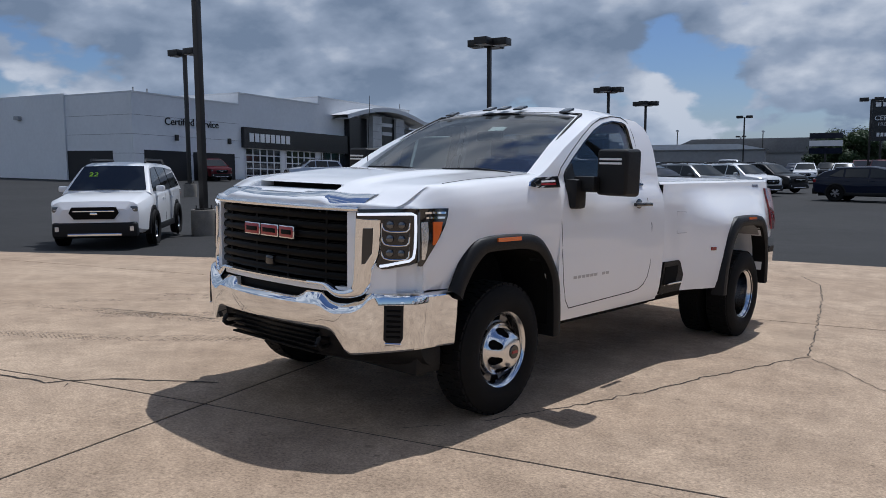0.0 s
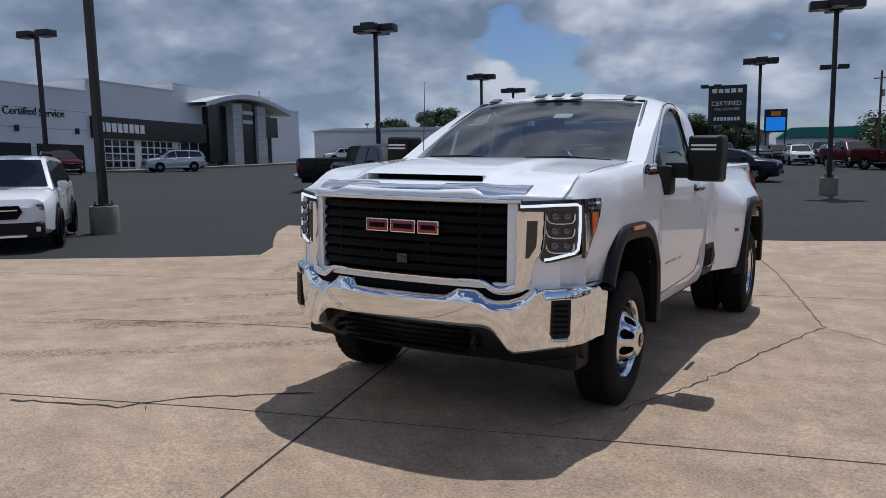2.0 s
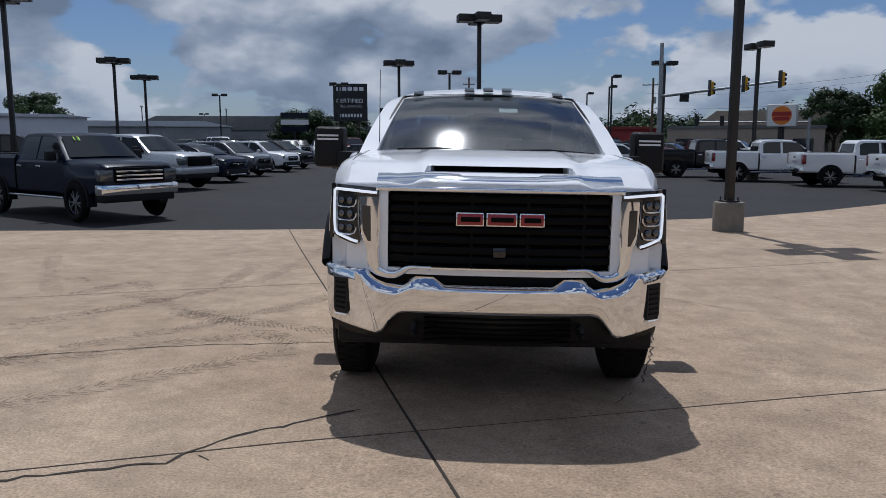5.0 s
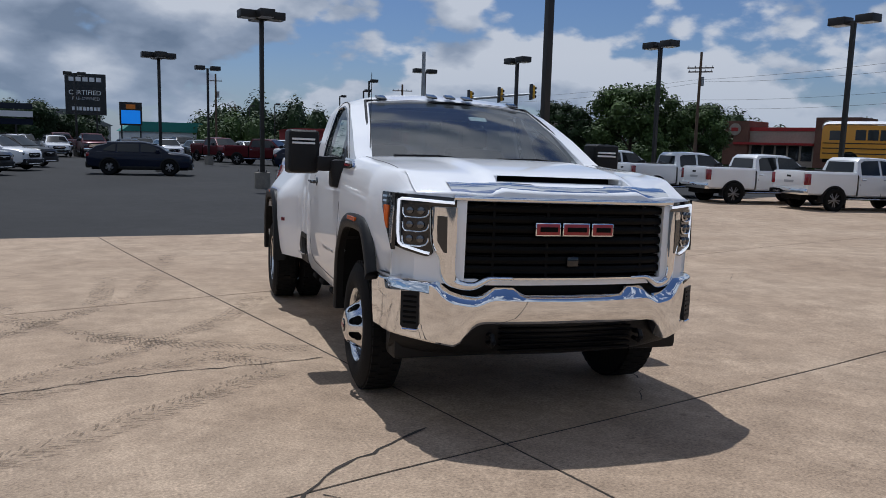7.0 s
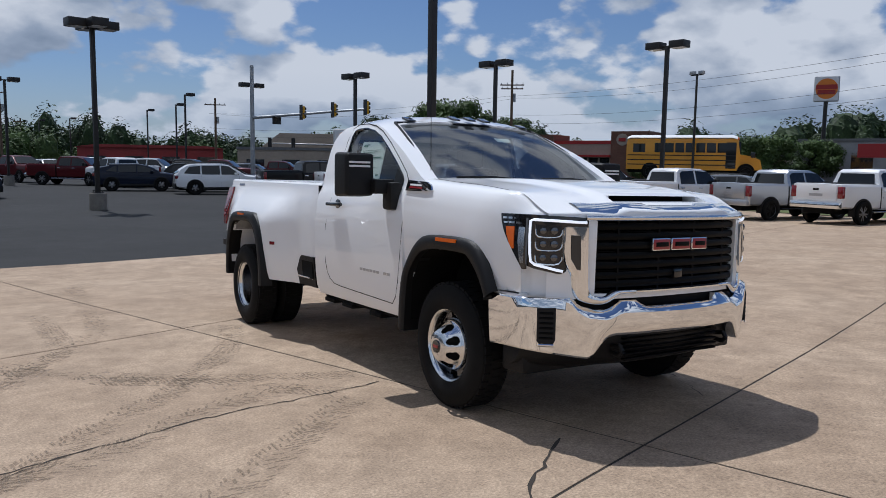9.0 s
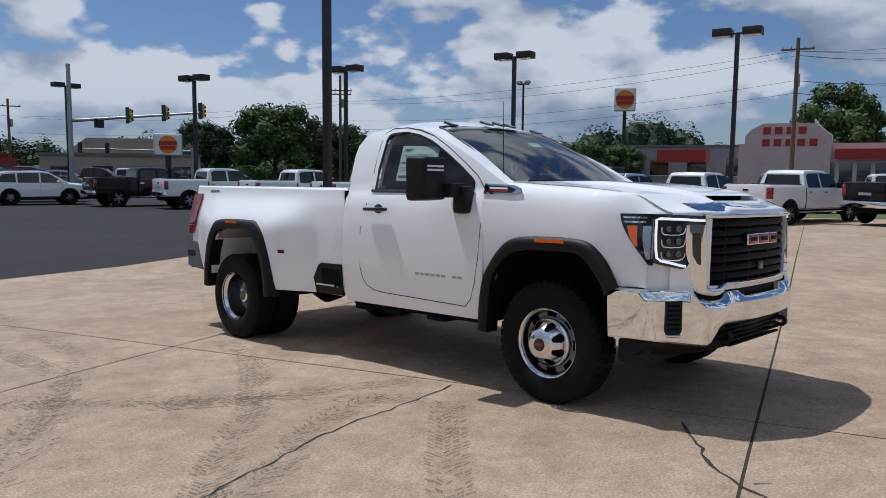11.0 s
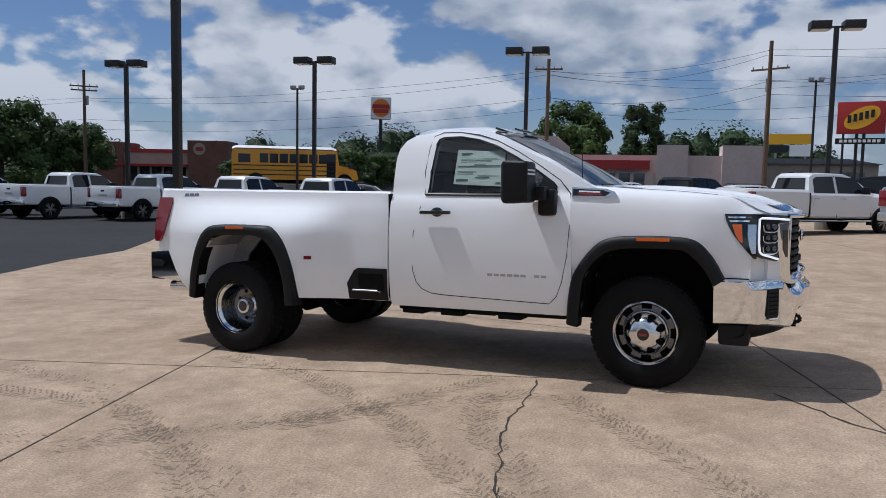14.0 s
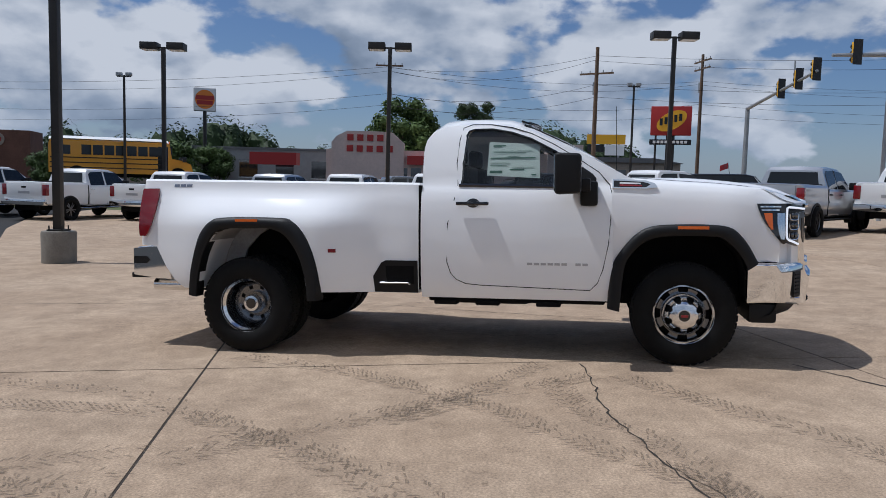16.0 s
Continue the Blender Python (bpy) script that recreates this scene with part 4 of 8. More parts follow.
def grille(parent):
    g = part("grille", face_panel([(-0.61, 1.235), (-0.3, 1.25), (0, 1.255), (0.3, 1.25), (0.61, 1.235), (0.60, 0.84), (0.3, 0.845), (0, 0.845), (-0.3, 0.845), (-0.60, 0.84)], 0.01, -0.10), M["under"], parent, "black slatted grille")
    ys = [-0.61, -0.5, -0.3, -0.15, 0, 0.15, 0.3, 0.5, 0.61]
    for k, z in enumerate([1.207, 1.152, 1.097, 1.042, 0.987, 0.932, 0.880]):
        wob = 0.006 if k % 2 else 0.0
        b = face_band([(y, z + 0.023 - wob * abs(y)) for y in ys], [(y, z - 0.021 - wob * abs(y)) for y in ys], -0.060, 0.035)
        part("grille_bar", b, M["grille_black"], g)
        b = face_band([(y, z - 0.028) for y in ys], [(y, z - 0.034) for y in ys], -0.072, 0.03)
        part("grille_rib", b, M["grille_black"], g)
    for y in (-0.45, -0.15, 0.15, 0.45):
        part("grille_upright", bm_box(nose_x(y) - 0.09, nose_x(y) - 0.03, y - 0.008, y + 0.008, 0.85, 1.24), M["grille_black"], g)
    part("grille_sensor", bm_box(nose_x(0) - 0.07, nose_x(0) - 0.01, -0.035, 0.035, 0.90, 0.955, 0.01), M["gloss_black"], g)
    # three red blocks with bright rims stand for the maker's mark
    for y0, y1 in ((-0.235, -0.085), (-0.075, 0.09), (0.10, 0.235)):
        part("emblem_rim", bm_box(1.000, 1.020, y0, y1, 1.066, 1.140, 0.008), M["chrome"], g)
        part("emblem_field", bm_box(1.014, 1.023, y0 + 0.007, y1 - 0.007, 1.073, 1.133, 0.003), M["red_badge"], g, "red enamel emblem block")
        part("emblem_core", bm_box(1.018, 1.0255, y0 + 0.026, y1 - 0.020, 1.090, 1.116, 0.002), M["grille_black"], g)
    # bright cap over the grille, notched in its upper edge
    def skin(x, y):
        k = (x + 0.56) / (nose_x(y) + 0.56)
        z = hood_z(x, y) - lip_drop(y) * smoothstep(0.80, 1.0, k)
        return min(z, 1.345) if abs(y) < 0.46 else z
    half = [(0.0, 0.10), (0.1, 0.10), (0.20, 0.10), (0.225, 0.125), (0.33, 0.13), (0.42, 0.13), (0.45, 0.15), (0.55, 0.155), (0.61, 0.155), (0.668, 0.15)]
    rows = []
    for y, back in [(-y, b) for y, b in half[::-1]][:-1] + half:
        x = nose_x(y)
        row = []
        zb = skin(x - back, y) + 0.004
        for k in range(7):
            f = k / 6
            row.append((x - 0.004 - back * (1 - f), y, zb + (1.270 - zb) * f + 0.015 * math.sin(math.pi * f) - (0.012 if k == 0 else 0)))
        rows.append(row + [(x + 0.014, y, 1.270), (x + 0.020, y, 1.262), (x + 0.018, y, 1.248), (x + 0.006, y, 1.240), (x - 0.05, y, 1.240)])
    bm, _ = bm_grid(rows)
    part("grille_cap", bm, M["chrome"], parent, "bright chrome cap over the grille", 60)
    # bright surround: an upright each side that carries the lamp pod and hooks under the grille, and a thin lower bar
    for s in (1, -1):
        line_o = smooth_line([(0.770, 1.203), (0.768, 1.12), (0.764, 1.04), (0.752, 0.985), (0.728, 0.935), (0.720, 0.885), (0.716, 0.84), (0.695, 0.800), (0.650, 0.778), (0.590, 0.770), (0.545, 0.778), (0.50, 0.805), (0.47, 0.824), (0.43, 0.828), (0.36, 0.828)], 3)
        line_i = smooth_line([(0.647, 1.207), (0.647, 1.12), (0.646, 1.04), (0.645, 0.985), (0.645, 0.935), (0.645, 0.895), (0.642, 0.862), (0.630, 0.834), (0.605, 0.820), (0.575, 0.816), (0.545, 0.820), (0.51, 0.840), (0.48, 0.850), (0.43, 0.851), (0.36, 0.850)], 3)
        rows = []
        for (yo, zo), (yi, zi) in zip(line_o, line_i):
            row = [(nose_x(yo) - 0.035, s * yo, zo)]
            for f, lift in ((0.0, 0.006), (0.10, 0.016), (0.5, 0.022), (0.88, 0.018), (1.0, 0.004)):
                y, z = yo + (yi - yo) * f, zo + (zi - zo) * f
                row.append((nose_x(y) + lift, s * y, z))
            rows.append(row + [(nose_x(yi) - 0.06, s * yi, zi)])
        bm, _ = bm_grid(rows)
        part("grille_surround", bm, M["chrome"], parent, "chrome upright between grille and headlamp", 60)
    bar = (-0.36, -0.2, 0, 0.2, 0.36)
    part("grille_surround", face_band([(y, 0.850) for y in bar], [(y, 0.828) for y in bar], -0.04, 0.060), M["chrome"], parent)
    # black band across the gap, its shade given as colour
    part("intake_gap", face_band([(y, 0.840) for y in (-0.7, -0.6, -0.3, 0, 0.3, 0.6, 0.7)], [(y, 0.70) for y in (-0.7, -0.6, -0.3, 0, 0.3, 0.6, 0.7)], -0.07, 0.03), M["grille_black"], parent, "black band standing in for the shaded gap between grille and bumper")


def headlamp(parent, s):
    """Stacked lamp unit that wraps the corner: bright C-shaped light, lens cells, amber corner, chrome inner pod."""
    def P(pts):
        return [(s * y, z) for y, z in pts]
    rim = [(0.652, 1.258), (0.70, 1.261), (0.76, 1.264), (0.81, 1.267), (0.86, 1.270), (0.91, 1.272), (0.936, 1.268), (0.938, 1.18), (0.938, 1.09), (0.936, 1.02), (0.925, 0.985), (0.89, 0.966), (0.85, 0.955), (0.81, 0.944), (0.785, 0.940), (0.762, 0.952)]
    inner = [(0.652, 1.206), (0.70, 1.206), (0.755, 1.206), (0.772, 1.200), (0.772, 1.190), (0.772, 1.17), (0.772, 1.15), (0.772, 1.12), (0.770, 1.09), (0.768, 1.05), (0.766, 1.03), (0.762, 1.01), (0.758, 0.995), (0.756, 0.985), (0.755, 0.975), (0.754, 0.968)]
    bm, _ = bm_grid([[(nose_x(yo + (yi - yo) * f) + lift, s * (yo + (yi - yo) * f), zo + (zi - zo) * f) for f, lift in ((0.0, -0.01), (0.03, 0.006), (0.3, 0.007), (0.65, 0.007), (0.97, 0.006), (1.0, -0.02))] for (yo, zo), (yi, zi) in zip(rim, inner)])
    h = part("headlamp", bm, M["gloss_black"], parent, "lit headlamp unit with chrome cells", 40)
    # white light strip: top, outer upright, foot
    strip = [(0.664, 1.230), (0.74, 1.234), (0.80, 1.238), (0.86, 1.241), (0.905, 1.243), (0.918, 1.236), (0.920, 1.15), (0.919, 1.06), (0.915, 1.010), (0.900, 0.992), (0.85, 0.977), (0.80, 0.962), (0.775, 0.958)]
    bm = bmesh.new()
    tube_along([Vector((nose_x(y) + 0.011, s * y, z)) for y, z in strip], 0.0078, bm, 8)
    part("light_strip", bm, M["drl"], h, "glowing white daytime light strip")
    # three reflector cells, each a dark bowl with a pale rim under it
    for z in (1.182, 1.108, 1.032):
        ce = part("lens_cell", face_panel(P([(0.784, z + 0.030), (0.84, z + 0.032), (0.898, z + 0.034), (0.898, z - 0.030), (0.84, z - 0.034), (0.790, z - 0.036)]), 0.003, 0.006), M["lamp_pocket"], h)
        cup = [(0.783, z + 0.006), (0.784, z - 0.012), (0.795, z - 0.030), (0.820, z - 0.037), (0.86, z - 0.037), (0.890, z - 0.033), (0.899, z - 0.018), (0.900, z + 0.012)]
        part("cell_rim", tube_along([Vector((nose_x(y) + 0.013, s * y, zz)) for y, zz in cup], 0.0045), M["alu"], ce)
        for yy, r_ in ((0.816, 0.022), (0.866, 0.020)):
            b = bm_lathe([(1.0, 0.004), (0.9, 0.012), (0.6, 0.016), (0.3, 0.017), (0.0, 0.017)], "x", 14)
            for v in b.verts:
                v.co.y *= r_
                v.co.z *= r_
            o = part("reflector_bowl", b, M["dish"], ce)
            o.location, o.rotation_euler = (nose_x(yy) + 0.004, s * yy, z), (0, 0, s * 0.55)
    # the unit wraps round onto the wing: amber corner light under two bright marker strips
    def wing(x, z):
        y = lerp_table(hood_z(x, 0.84) - z, [(-dz, yy) for yy, dz in SIDE])
        k = min(1.0, (x + 0.56) / (nose_x(min(y, 0.94)) + 0.56))
        return max(0.928, y * (1 - 0.065 * smoothstep(0.68, 1.0, k))) + 0.006
    patch("corner_housing", [(1.272, 0.525, 0.735), (1.23, 0.535, 0.735), (1.18, 0.555, 0.735), (1.12, 0.59, 0.735), (1.06, 0.635, 0.735), (1.0, 0.685, 0.735), (0.965, 0.715, 0.735)], wing, 0.004, s, M["gloss_black"], h)
    patch("corner_light", [(1.20, 0.575, 0.638), (1.15, 0.588, 0.640), (1.10, 0.612, 0.643), (1.075, 0.632, 0.645)], wing, 0.010, s, M["amber"], h, "amber corner light")
    patch("marker_strip", [(1.254, 0.548, 0.70), (1.243, 0.55, 0.70)], wing, 0.009, s, M["chrome"], h)
    patch("marker_strip", [(1.228, 0.556, 0.69), (1.217, 0.56, 0.69)], wing, 0.009, s, M["chrome"], h)
    patch("side_reflector", [(1.20, 0.675, 0.73), (1.12, 0.675, 0.73), (1.04, 0.69, 0.73), (1.0, 0.705, 0.73)], wing, 0.008, s, M["alu"], h)
    # grey lens let into the chrome upright
    part("fog_lens", face_panel(P([(0.700, 1.158), (0.745, 1.160), (0.745, 1.09), (0.742, 1.025), (0.712, 0.968), (0.697, 0.965), (0.698, 1.06)]), 0.006, 0.019), M["fog"], h, "grey signal lens")


def side_mirror(parent, s):
    """Tall towing mirror on a forked arm."""
    head = bm_box(-0.10, 0.10, -0.118, 0.118, -0.158, 0.158, 0.035, 3)
    for v in head.verts:
        if v.co.x > 0:
            v.co.y *= 0.93
            v.co.z *= 0.96
    mob = part("side_mirror", head, M["black_plastic"], parent, "tall black towing mirror")
    mob.location = (-0.89, s * 1.215, 1.50)
    part("mirror_glass", bm_box(-0.104, -0.099, -0.10, 0.10, -0.135, 0.135, 0.004, 1), M["mirror"], mob, "mirror glass")
    for dz in (0.085, 0.058):
        part("marker_bar", bm_box(0.088, 0.104, -0.088, 0.075, dz - 0.007, dz + 0.007, 0.003), M["white_plastic"], mob, "white reflective bar")
    bm = bmesh.new()
    bm_box(0.0, 0.17, -0.24 if s > 0 else 0.08, -0.08 if s > 0 else 0.24, -0.135, -0.03, 0.02, 2, bm)
    bm_box(0.085, 0.225, -0.275 if s > 0 else 0.175, -0.175 if s > 0 else 0.275, -0.25, -0.05, 0.03, 2, bm)
    part("mirror_arm", bm, M["black_plastic"], mob)
    part("mirror_sail", bent_panel([(-0.82, 1.405), (-0.69, 1.40), (-0.685, 1.47), (-0.71, 1.50), (-0.80, 1.555)], lambda x, z: cab_y(z) - 0.03, 0.035, s), M["black_plastic"], mob).matrix_parent_inverse = Matrix.Translation((0.89, -s * 1.215, -1.50))


def glazing(parent):
    rows = []
    for k in range(17):
        t = k / 16
        x, z, w = -0.375 + t * (-1.20 + 0.375), 1.462 + t * (1.93 - 1.462), 0.822 + t * (0.682 - 0.822)
        z += 0.034 * math.sin(math.pi * t)
        rows.append([(x - 0.085 * (y / 0.8) ** 2 * w / 0.8, y * w / 0.8, z + 0.004 - 0.015 * (y / 0.8) ** 2) for y in (-0.8, -0.6, -0.4, -0.2, 0, 0.2, 0.4, 0.6, 0.8)])
    bm, _ = bm_grid(rows)
    wob = part("windscreen", bm, M["glass"], parent, "sky-reflecting windscreen")
    wob.visible_shadow = False
    # black printed border of the screen and the wiper cowl
    bm = bmesh.new()
    tube_along([Vector(r[0]) + Vector((0, 0.0, 0.004)) for r in rows], 0.011, bm, 6)
    tube_along([Vector(r[-1]) + Vector((0, 0.0, 0.004)) for r in rows], 0.011, bm, 6)
    tube_along([Vector(p) + Vector((0, 0, 0.004)) for p in rows[-1]], 0.010, bm, 6)
    part("screen_seal", bm, M["black_plastic"], parent)
    part("cowl", bm_box(-0.42, -0.30, -0.80, 0.80, 1.445, 1.468, 0.008), M["black_plastic"], parent, "black cowl under the windscreen")
    for y0, y1 in ((0.72, 0.10), (-0.02, -0.66)):
        bm = tube_along([Vector((-0.36, y0, 1.475)), Vector((-0.41, (y0 + y1) / 2, 1.497)), Vector((-0.40, y1, 1.490))], 0.009)
        part("wiper", bm, M["black_plastic"], parent)
    win = [(-1.77, 1.425), (-1.765, 1.6), (-1.745, 1.83), (-1.725, 1.87), (-1.68, 1.885), (-1.53, 1.885), (-1.37, 1.855), (-1.21, 1.80), (-1.02, 1.70), (-0.84, 1.59), (-0.71, 1.50), (-0.685, 1.47), (-0.69, 1.405)]
    for s in (1, -1):
        rows = []
        for k in range(13):
            z = 1.405 + 0.48 * k / 12
            rows.append((z, lerp_table(z, [(1.405, -1.77), (1.6, -1.765), (1.83, -1.745), (1.87, -1.725), (1.885, -1.68)]), lerp_table(z, [(1.405, -0.69), (1.47, -0.685), (1.5, -0.71), (1.59, -0.84), (1.70, -1.02), (1.80, -1.21), (1.855, -1.37), (1.885, -1.53)])))
        g = patch("door_glass", rows, lambda x, z: cab_y(z) - 0.022, 0.002, s, M["dark_glass"], parent, "dark tinted door window")
        g.visible_shadow = False
        loop = [Vector((x, s * (cab_y(z) - 0.008), z)) for x, z in win + win[:1]]
        part("window_seal", tube_along(loop, 0.010), M["gloss_black"], parent)
        part("belt_strip", tube_along([Vector((-1.79, s * 0.945, 1.418)), Vector((-0.70, s * 0.950, 1.396))], 0.012), M["gloss_black"], parent)
    r = part("back_glass", bm_box(-2.06, -2.052, -0.62, 0.62, 1.47, 1.83), M["dark_glass"], parent)
    r.visible_shadow = False
    # window sticker inside the right-hand door glass
    st = part("window_sticker", bent_panel([(-1.565, 1.50), (-1.555, 1.78), (-1.14, 1.755), (-1.13, 1.475)], lambda x, z: cab_y(z) - 0.034, 0.004, -1), M["paper"], parent, "printed price sheet on the door glass")
    for z0, z1, x0, x1 in ((1.745, 1.752, -1.52, -1.42), (1.735, 1.741, -1.52, -1.45), (1.64, 1.648, -1.54, -1.17), (1.655, 1.66, -1.40, -1.30), (1.545, 1.553, -1.38, -1.26), (1.52, 1.54, -1.545, -1.44), (1.60, 1.604, -1.54, -1.38), (1.58, 1.584, -1.54, -1.40), (1.70, 1.703, -1.52, -1.2), (1.685, 1.688, -1.52, -1.25), (1.565, 1.568, -1.36, -1.18), (1.50, 1.51, -1.2, -1.16)):
        part("print_bar", bent_panel([(x0, z0), (x0, z1), (x1, z1), (x1, z0)], lambda x, z: cab_y(z) - 0.030, 0.0012, -1), M["print"], st)
    part("header_sticker", bm_box(-1.02, -0.955, 0.08, 0.22, 0, 0.003), M["paper"], parent, "small pale sticker inside the windscreen").matrix_local = Matrix.Translation((0.02, 0, 0)) @ Matrix.Translation((-0.97, 0.15, 1.795)) @ Matrix.Rotation(radians(30), 4, "Y") @ Matrix.Translation((0.97, -0.15, 0))
    # cabin
    part("dashboard", bm_box(-0.92, -0.45, -0.84, 0.84, 1.12, 1.40, 0.08, 3), M["interior"], parent, "dark dashboard")
    part("cabin_floor", bm_box(-2.0, -0.5, -0.85, 0.85, 0.62, 0.68), M["interior"], parent)
    for y in (0.45, -0.45):
        part("seat_base", bm_box(-1.75, -1.20, y - 0.27, y + 0.27, 0.85, 1.10, 0.06, 3), M["interior"], parent)
        part("seat_back", bm_box(-1.92, -1.74, y - 0.26, y + 0.26, 1.05, 1.60, 0.06, 3), M["interior"], parent)
        part("headrest", bm_box(-1.93, -1.82, y - 0.13, y + 0.13, 1.61, 1.78, 0.04, 3), M["interior"], parent)
    w = part("steering_wheel", bm_lathe([(0.185, 0.0), (0.192, 0.012), (0.185, 0.024), (0.172, 0.024), (0.166, 0.012), (0.172, 0.0), (0.185, 0.0)], "x", 32), M["interior"], parent)
    w.location, w.rotation_euler = (-1.02, 0.45, 1.33), (0, radians(-25), 0)
    part("rear_view_mirror", bm_box(-1.08, -1.05, -0.12, 0.12, 1.72, 1.79, 0.012), M["interior"], parent)
    part("headlining", bm_box(-1.98, -1.25, -0.62, 0.62, 1.925, 1.935), M["liner"], parent)


def side_details(parent, s):
    # seams of the door and of the cab's corners
    door = [(-1.80, 1.43), (-1.82, 1.31), (-1.875, 1.10), (-1.88, 0.79), (-1.85, 0.70), (-1.80, 0.645), (-1.72, 0.612), (-1.60, 0.602), (-0.72, 0.578), (-0.66, 0.64), (-0.62, 0.75), (-0.58, 0.95), (-0.565, 1.15), (-0.56, 1.36), (-0.575, 1.42), (-0.66, 1.52), (-0.83, 1.635), (-1.02, 1.75), (-1.21, 1.845), (-1.37, 1.897), (-1.54, 1.925), (-1.70, 1.928), (-1.775, 1.90), (-1.80, 1.80), (-1.815, 1.6), (-1.80, 1.43)]
    part("door_seam", tube_along([Vector((x, s * (cab_y(z) - 0.0015), z)) for x, z in door], 0.0042), M["seam"], parent)
    part("cab_gap", bm_box(-2.126, -2.098, min(s * 0.88, s * 0.965), max(s * 0.88, s * 0.965), 0.55, 1.42), M["under"], parent)
    part("wing_seam", tube_along([Vector((x, s * 0.856, hood_z(x, 0.84) - 0.0012)) for x in [-0.38 + 0.05 * k for k in range(18)]], 0.0026), M["seam"], parent)
    # handle
    hd = part("door_handle", bm_box(-1.80, -1.53, min(s * 1.012, s * 1.045), max(s * 1.012, s * 1.045), 1.255, 1.285, 0.012), M["gloss_black"], parent, "gloss black door handle")
    part("handle_cup", bm_lathe([(0.055, 0.0), (0.045, 0.004), (0.0, 0.006)], "y", 24, at=(0, 0, 0)), M["gloss_black"], hd).matrix_local = Matrix.Translation((-1.665, s * 0.990, 1.27)) @ Matrix.Diagonal((1.0, s * 1.0, 0.75, 1))
    # engine badge on the wing
    bd = part("wing_badge", bent_panel([(-0.555, 1.465), (-0.30, 1.452), (-0.235, 1.43), (-0.21, 1.398), (-0.30, 1.388), (-0.555, 1.392)], lambda x, z: 0.955 + (1.45 - z) * 0.32, 0.012, s), M["chrome"], parent, "chrome wing badge with dark inlay")
    part("badge_inlay", bent_panel([(-0.545, 1.453), (-0.32, 1.441), (-0.265, 1.422), (-0.30, 1.400), (-0.545, 1.403)], lambda x, z: 0.967 + (1.45 - z) * 0.32, 0.003, s), M["gloss_black"], bd)
    part("badge_bar", bent_panel([(-0.50, 1.440), (-0.34, 1.433), (-0.34, 1.422), (-0.50, 1.428)], lambda x, z: 0.970 + (1.45 - z) * 0.32, 0.003, s), M["white_plastic"], bd)
    part("badge_bar", bent_panel([(-0.50, 1.422), (-0.33, 1.416), (-0.33, 1.406), (-0.50, 1.410)], lambda x, z: 0.970 + (1.45 - z) * 0.32, 0.003, s), M["red_badge"], bd)
    # thin grey door lettering as plain bars
    for k in range(9):
        x0 = -1.22 + k * 0.055 if s < 0 else -0.78 - k * 0.055
        if k == 6:
            continue
        part("door_letter_bar", bent_panel([(x0, 0.775), (x0 + 0.042, 0.775), (x0 + 0.042, 0.795), (x0, 0.795)], lambda x, z: cab_y(z), 0.002, s), M["grey_mark"], parent)
    # lamps and marks
    part("side_marker", bent_panel([(-0.06, 1.075), (0.17, 1.075), (0.17, 1.098), (-0.06, 1.098)], lambda x, z: 1.030, 0.012, s), M["amber"], parent, "amber side marker")
    part("side_marker", bent_panel([(-3.66, 1.115), (-3.46, 1.115), (-3.46, 1.138), (-3.66, 1.138)], lambda x, z: 1.195, 0.012, s), M["amber"], parent, "amber side marker")
    part("bed_reflector", bent_panel([(-2.86, 0.862), (-2.80, 0.862), (-2.80, 0.892), (-2.86, 0.892)], lambda x, z: bed_side(x, z), 0.005, s), M["red_lens"], parent, "small red reflector")
    for k, x0 in enumerate((-4.36, -4.30, -4.24)):
        part("decal_bar", bent_panel([(x0, 1.415), (x0 + 0.05, 1.415), (x0 + 0.055, 1.437), (x0 + 0.005, 1.437)], lambda x, z: bed_side(x, z - 0.01) + 0.002, 0.002, s), M["decal"], parent)
    # corner step in the bed's front lower edge
    st = part("bed_step", bent_panel([(-2.50, 0.525), (-2.51, 0.66), (-2.44, 0.775), (-2.40, 0.795), (-2.13, 0.795), (-2.13, 0.525)], lambda x, z: bed_side(x, z) - 0.02, 0.028, s), M["black_plastic"], parent, "black corner step")
    # no hollow here: a raised black panel paints the foothold's shade
    part("step_recess", bent_panel([(-2.46, 0.60), (-2.46, 0.67), (-2.40, 0.75), (-2.16, 0.75), (-2.16, 0.60)], lambda x, z: bed_side(x, z) + 0.006, 0.003, s), M["under"], st)
    part("step_tread", bm_box(-2.45, -2.20, min(s * 0.99, s * 1.03), max(s * 0.99, s * 1.03), 0.60, 0.615, 0.004, 1), M["alu"], st)
    # tail lamp
    tl = patch("tail_lamp", [(1.40, -4.645, -4.50), (1.33, -4.655, -4.49), (1.25, -4.658, -4.50), (1.15, -4.66, -4.52), (1.07, -4.662, -4.545), (1.01, -4.66, -4.575), (0.98, -4.655, -4.60)], lambda x, z: bed_side(x, z) - 0.004, 0.030, s, M["red_lens"], parent, "dark red tail lamp")
    part("tail_lamp_back", bm_box(-4.675, -4.62, min(s * 0.83, s * 0.965), max(s * 0.83, s * 0.965), 1.0, 1.39, 0.015), M["red_lens"], tl)
    arch_f = smooth_line([(-0.48, 0.45), (-0.475, 0.62), (-0.44, 0.79), (-0.36, 0.92), (-0.24, 1.0), (-0.10, 1.02), (0.2, 1.02), (0.30, 0.99), (0.39, 0.89), (0.45, 0.78), (0.46, 0.45)], 2)
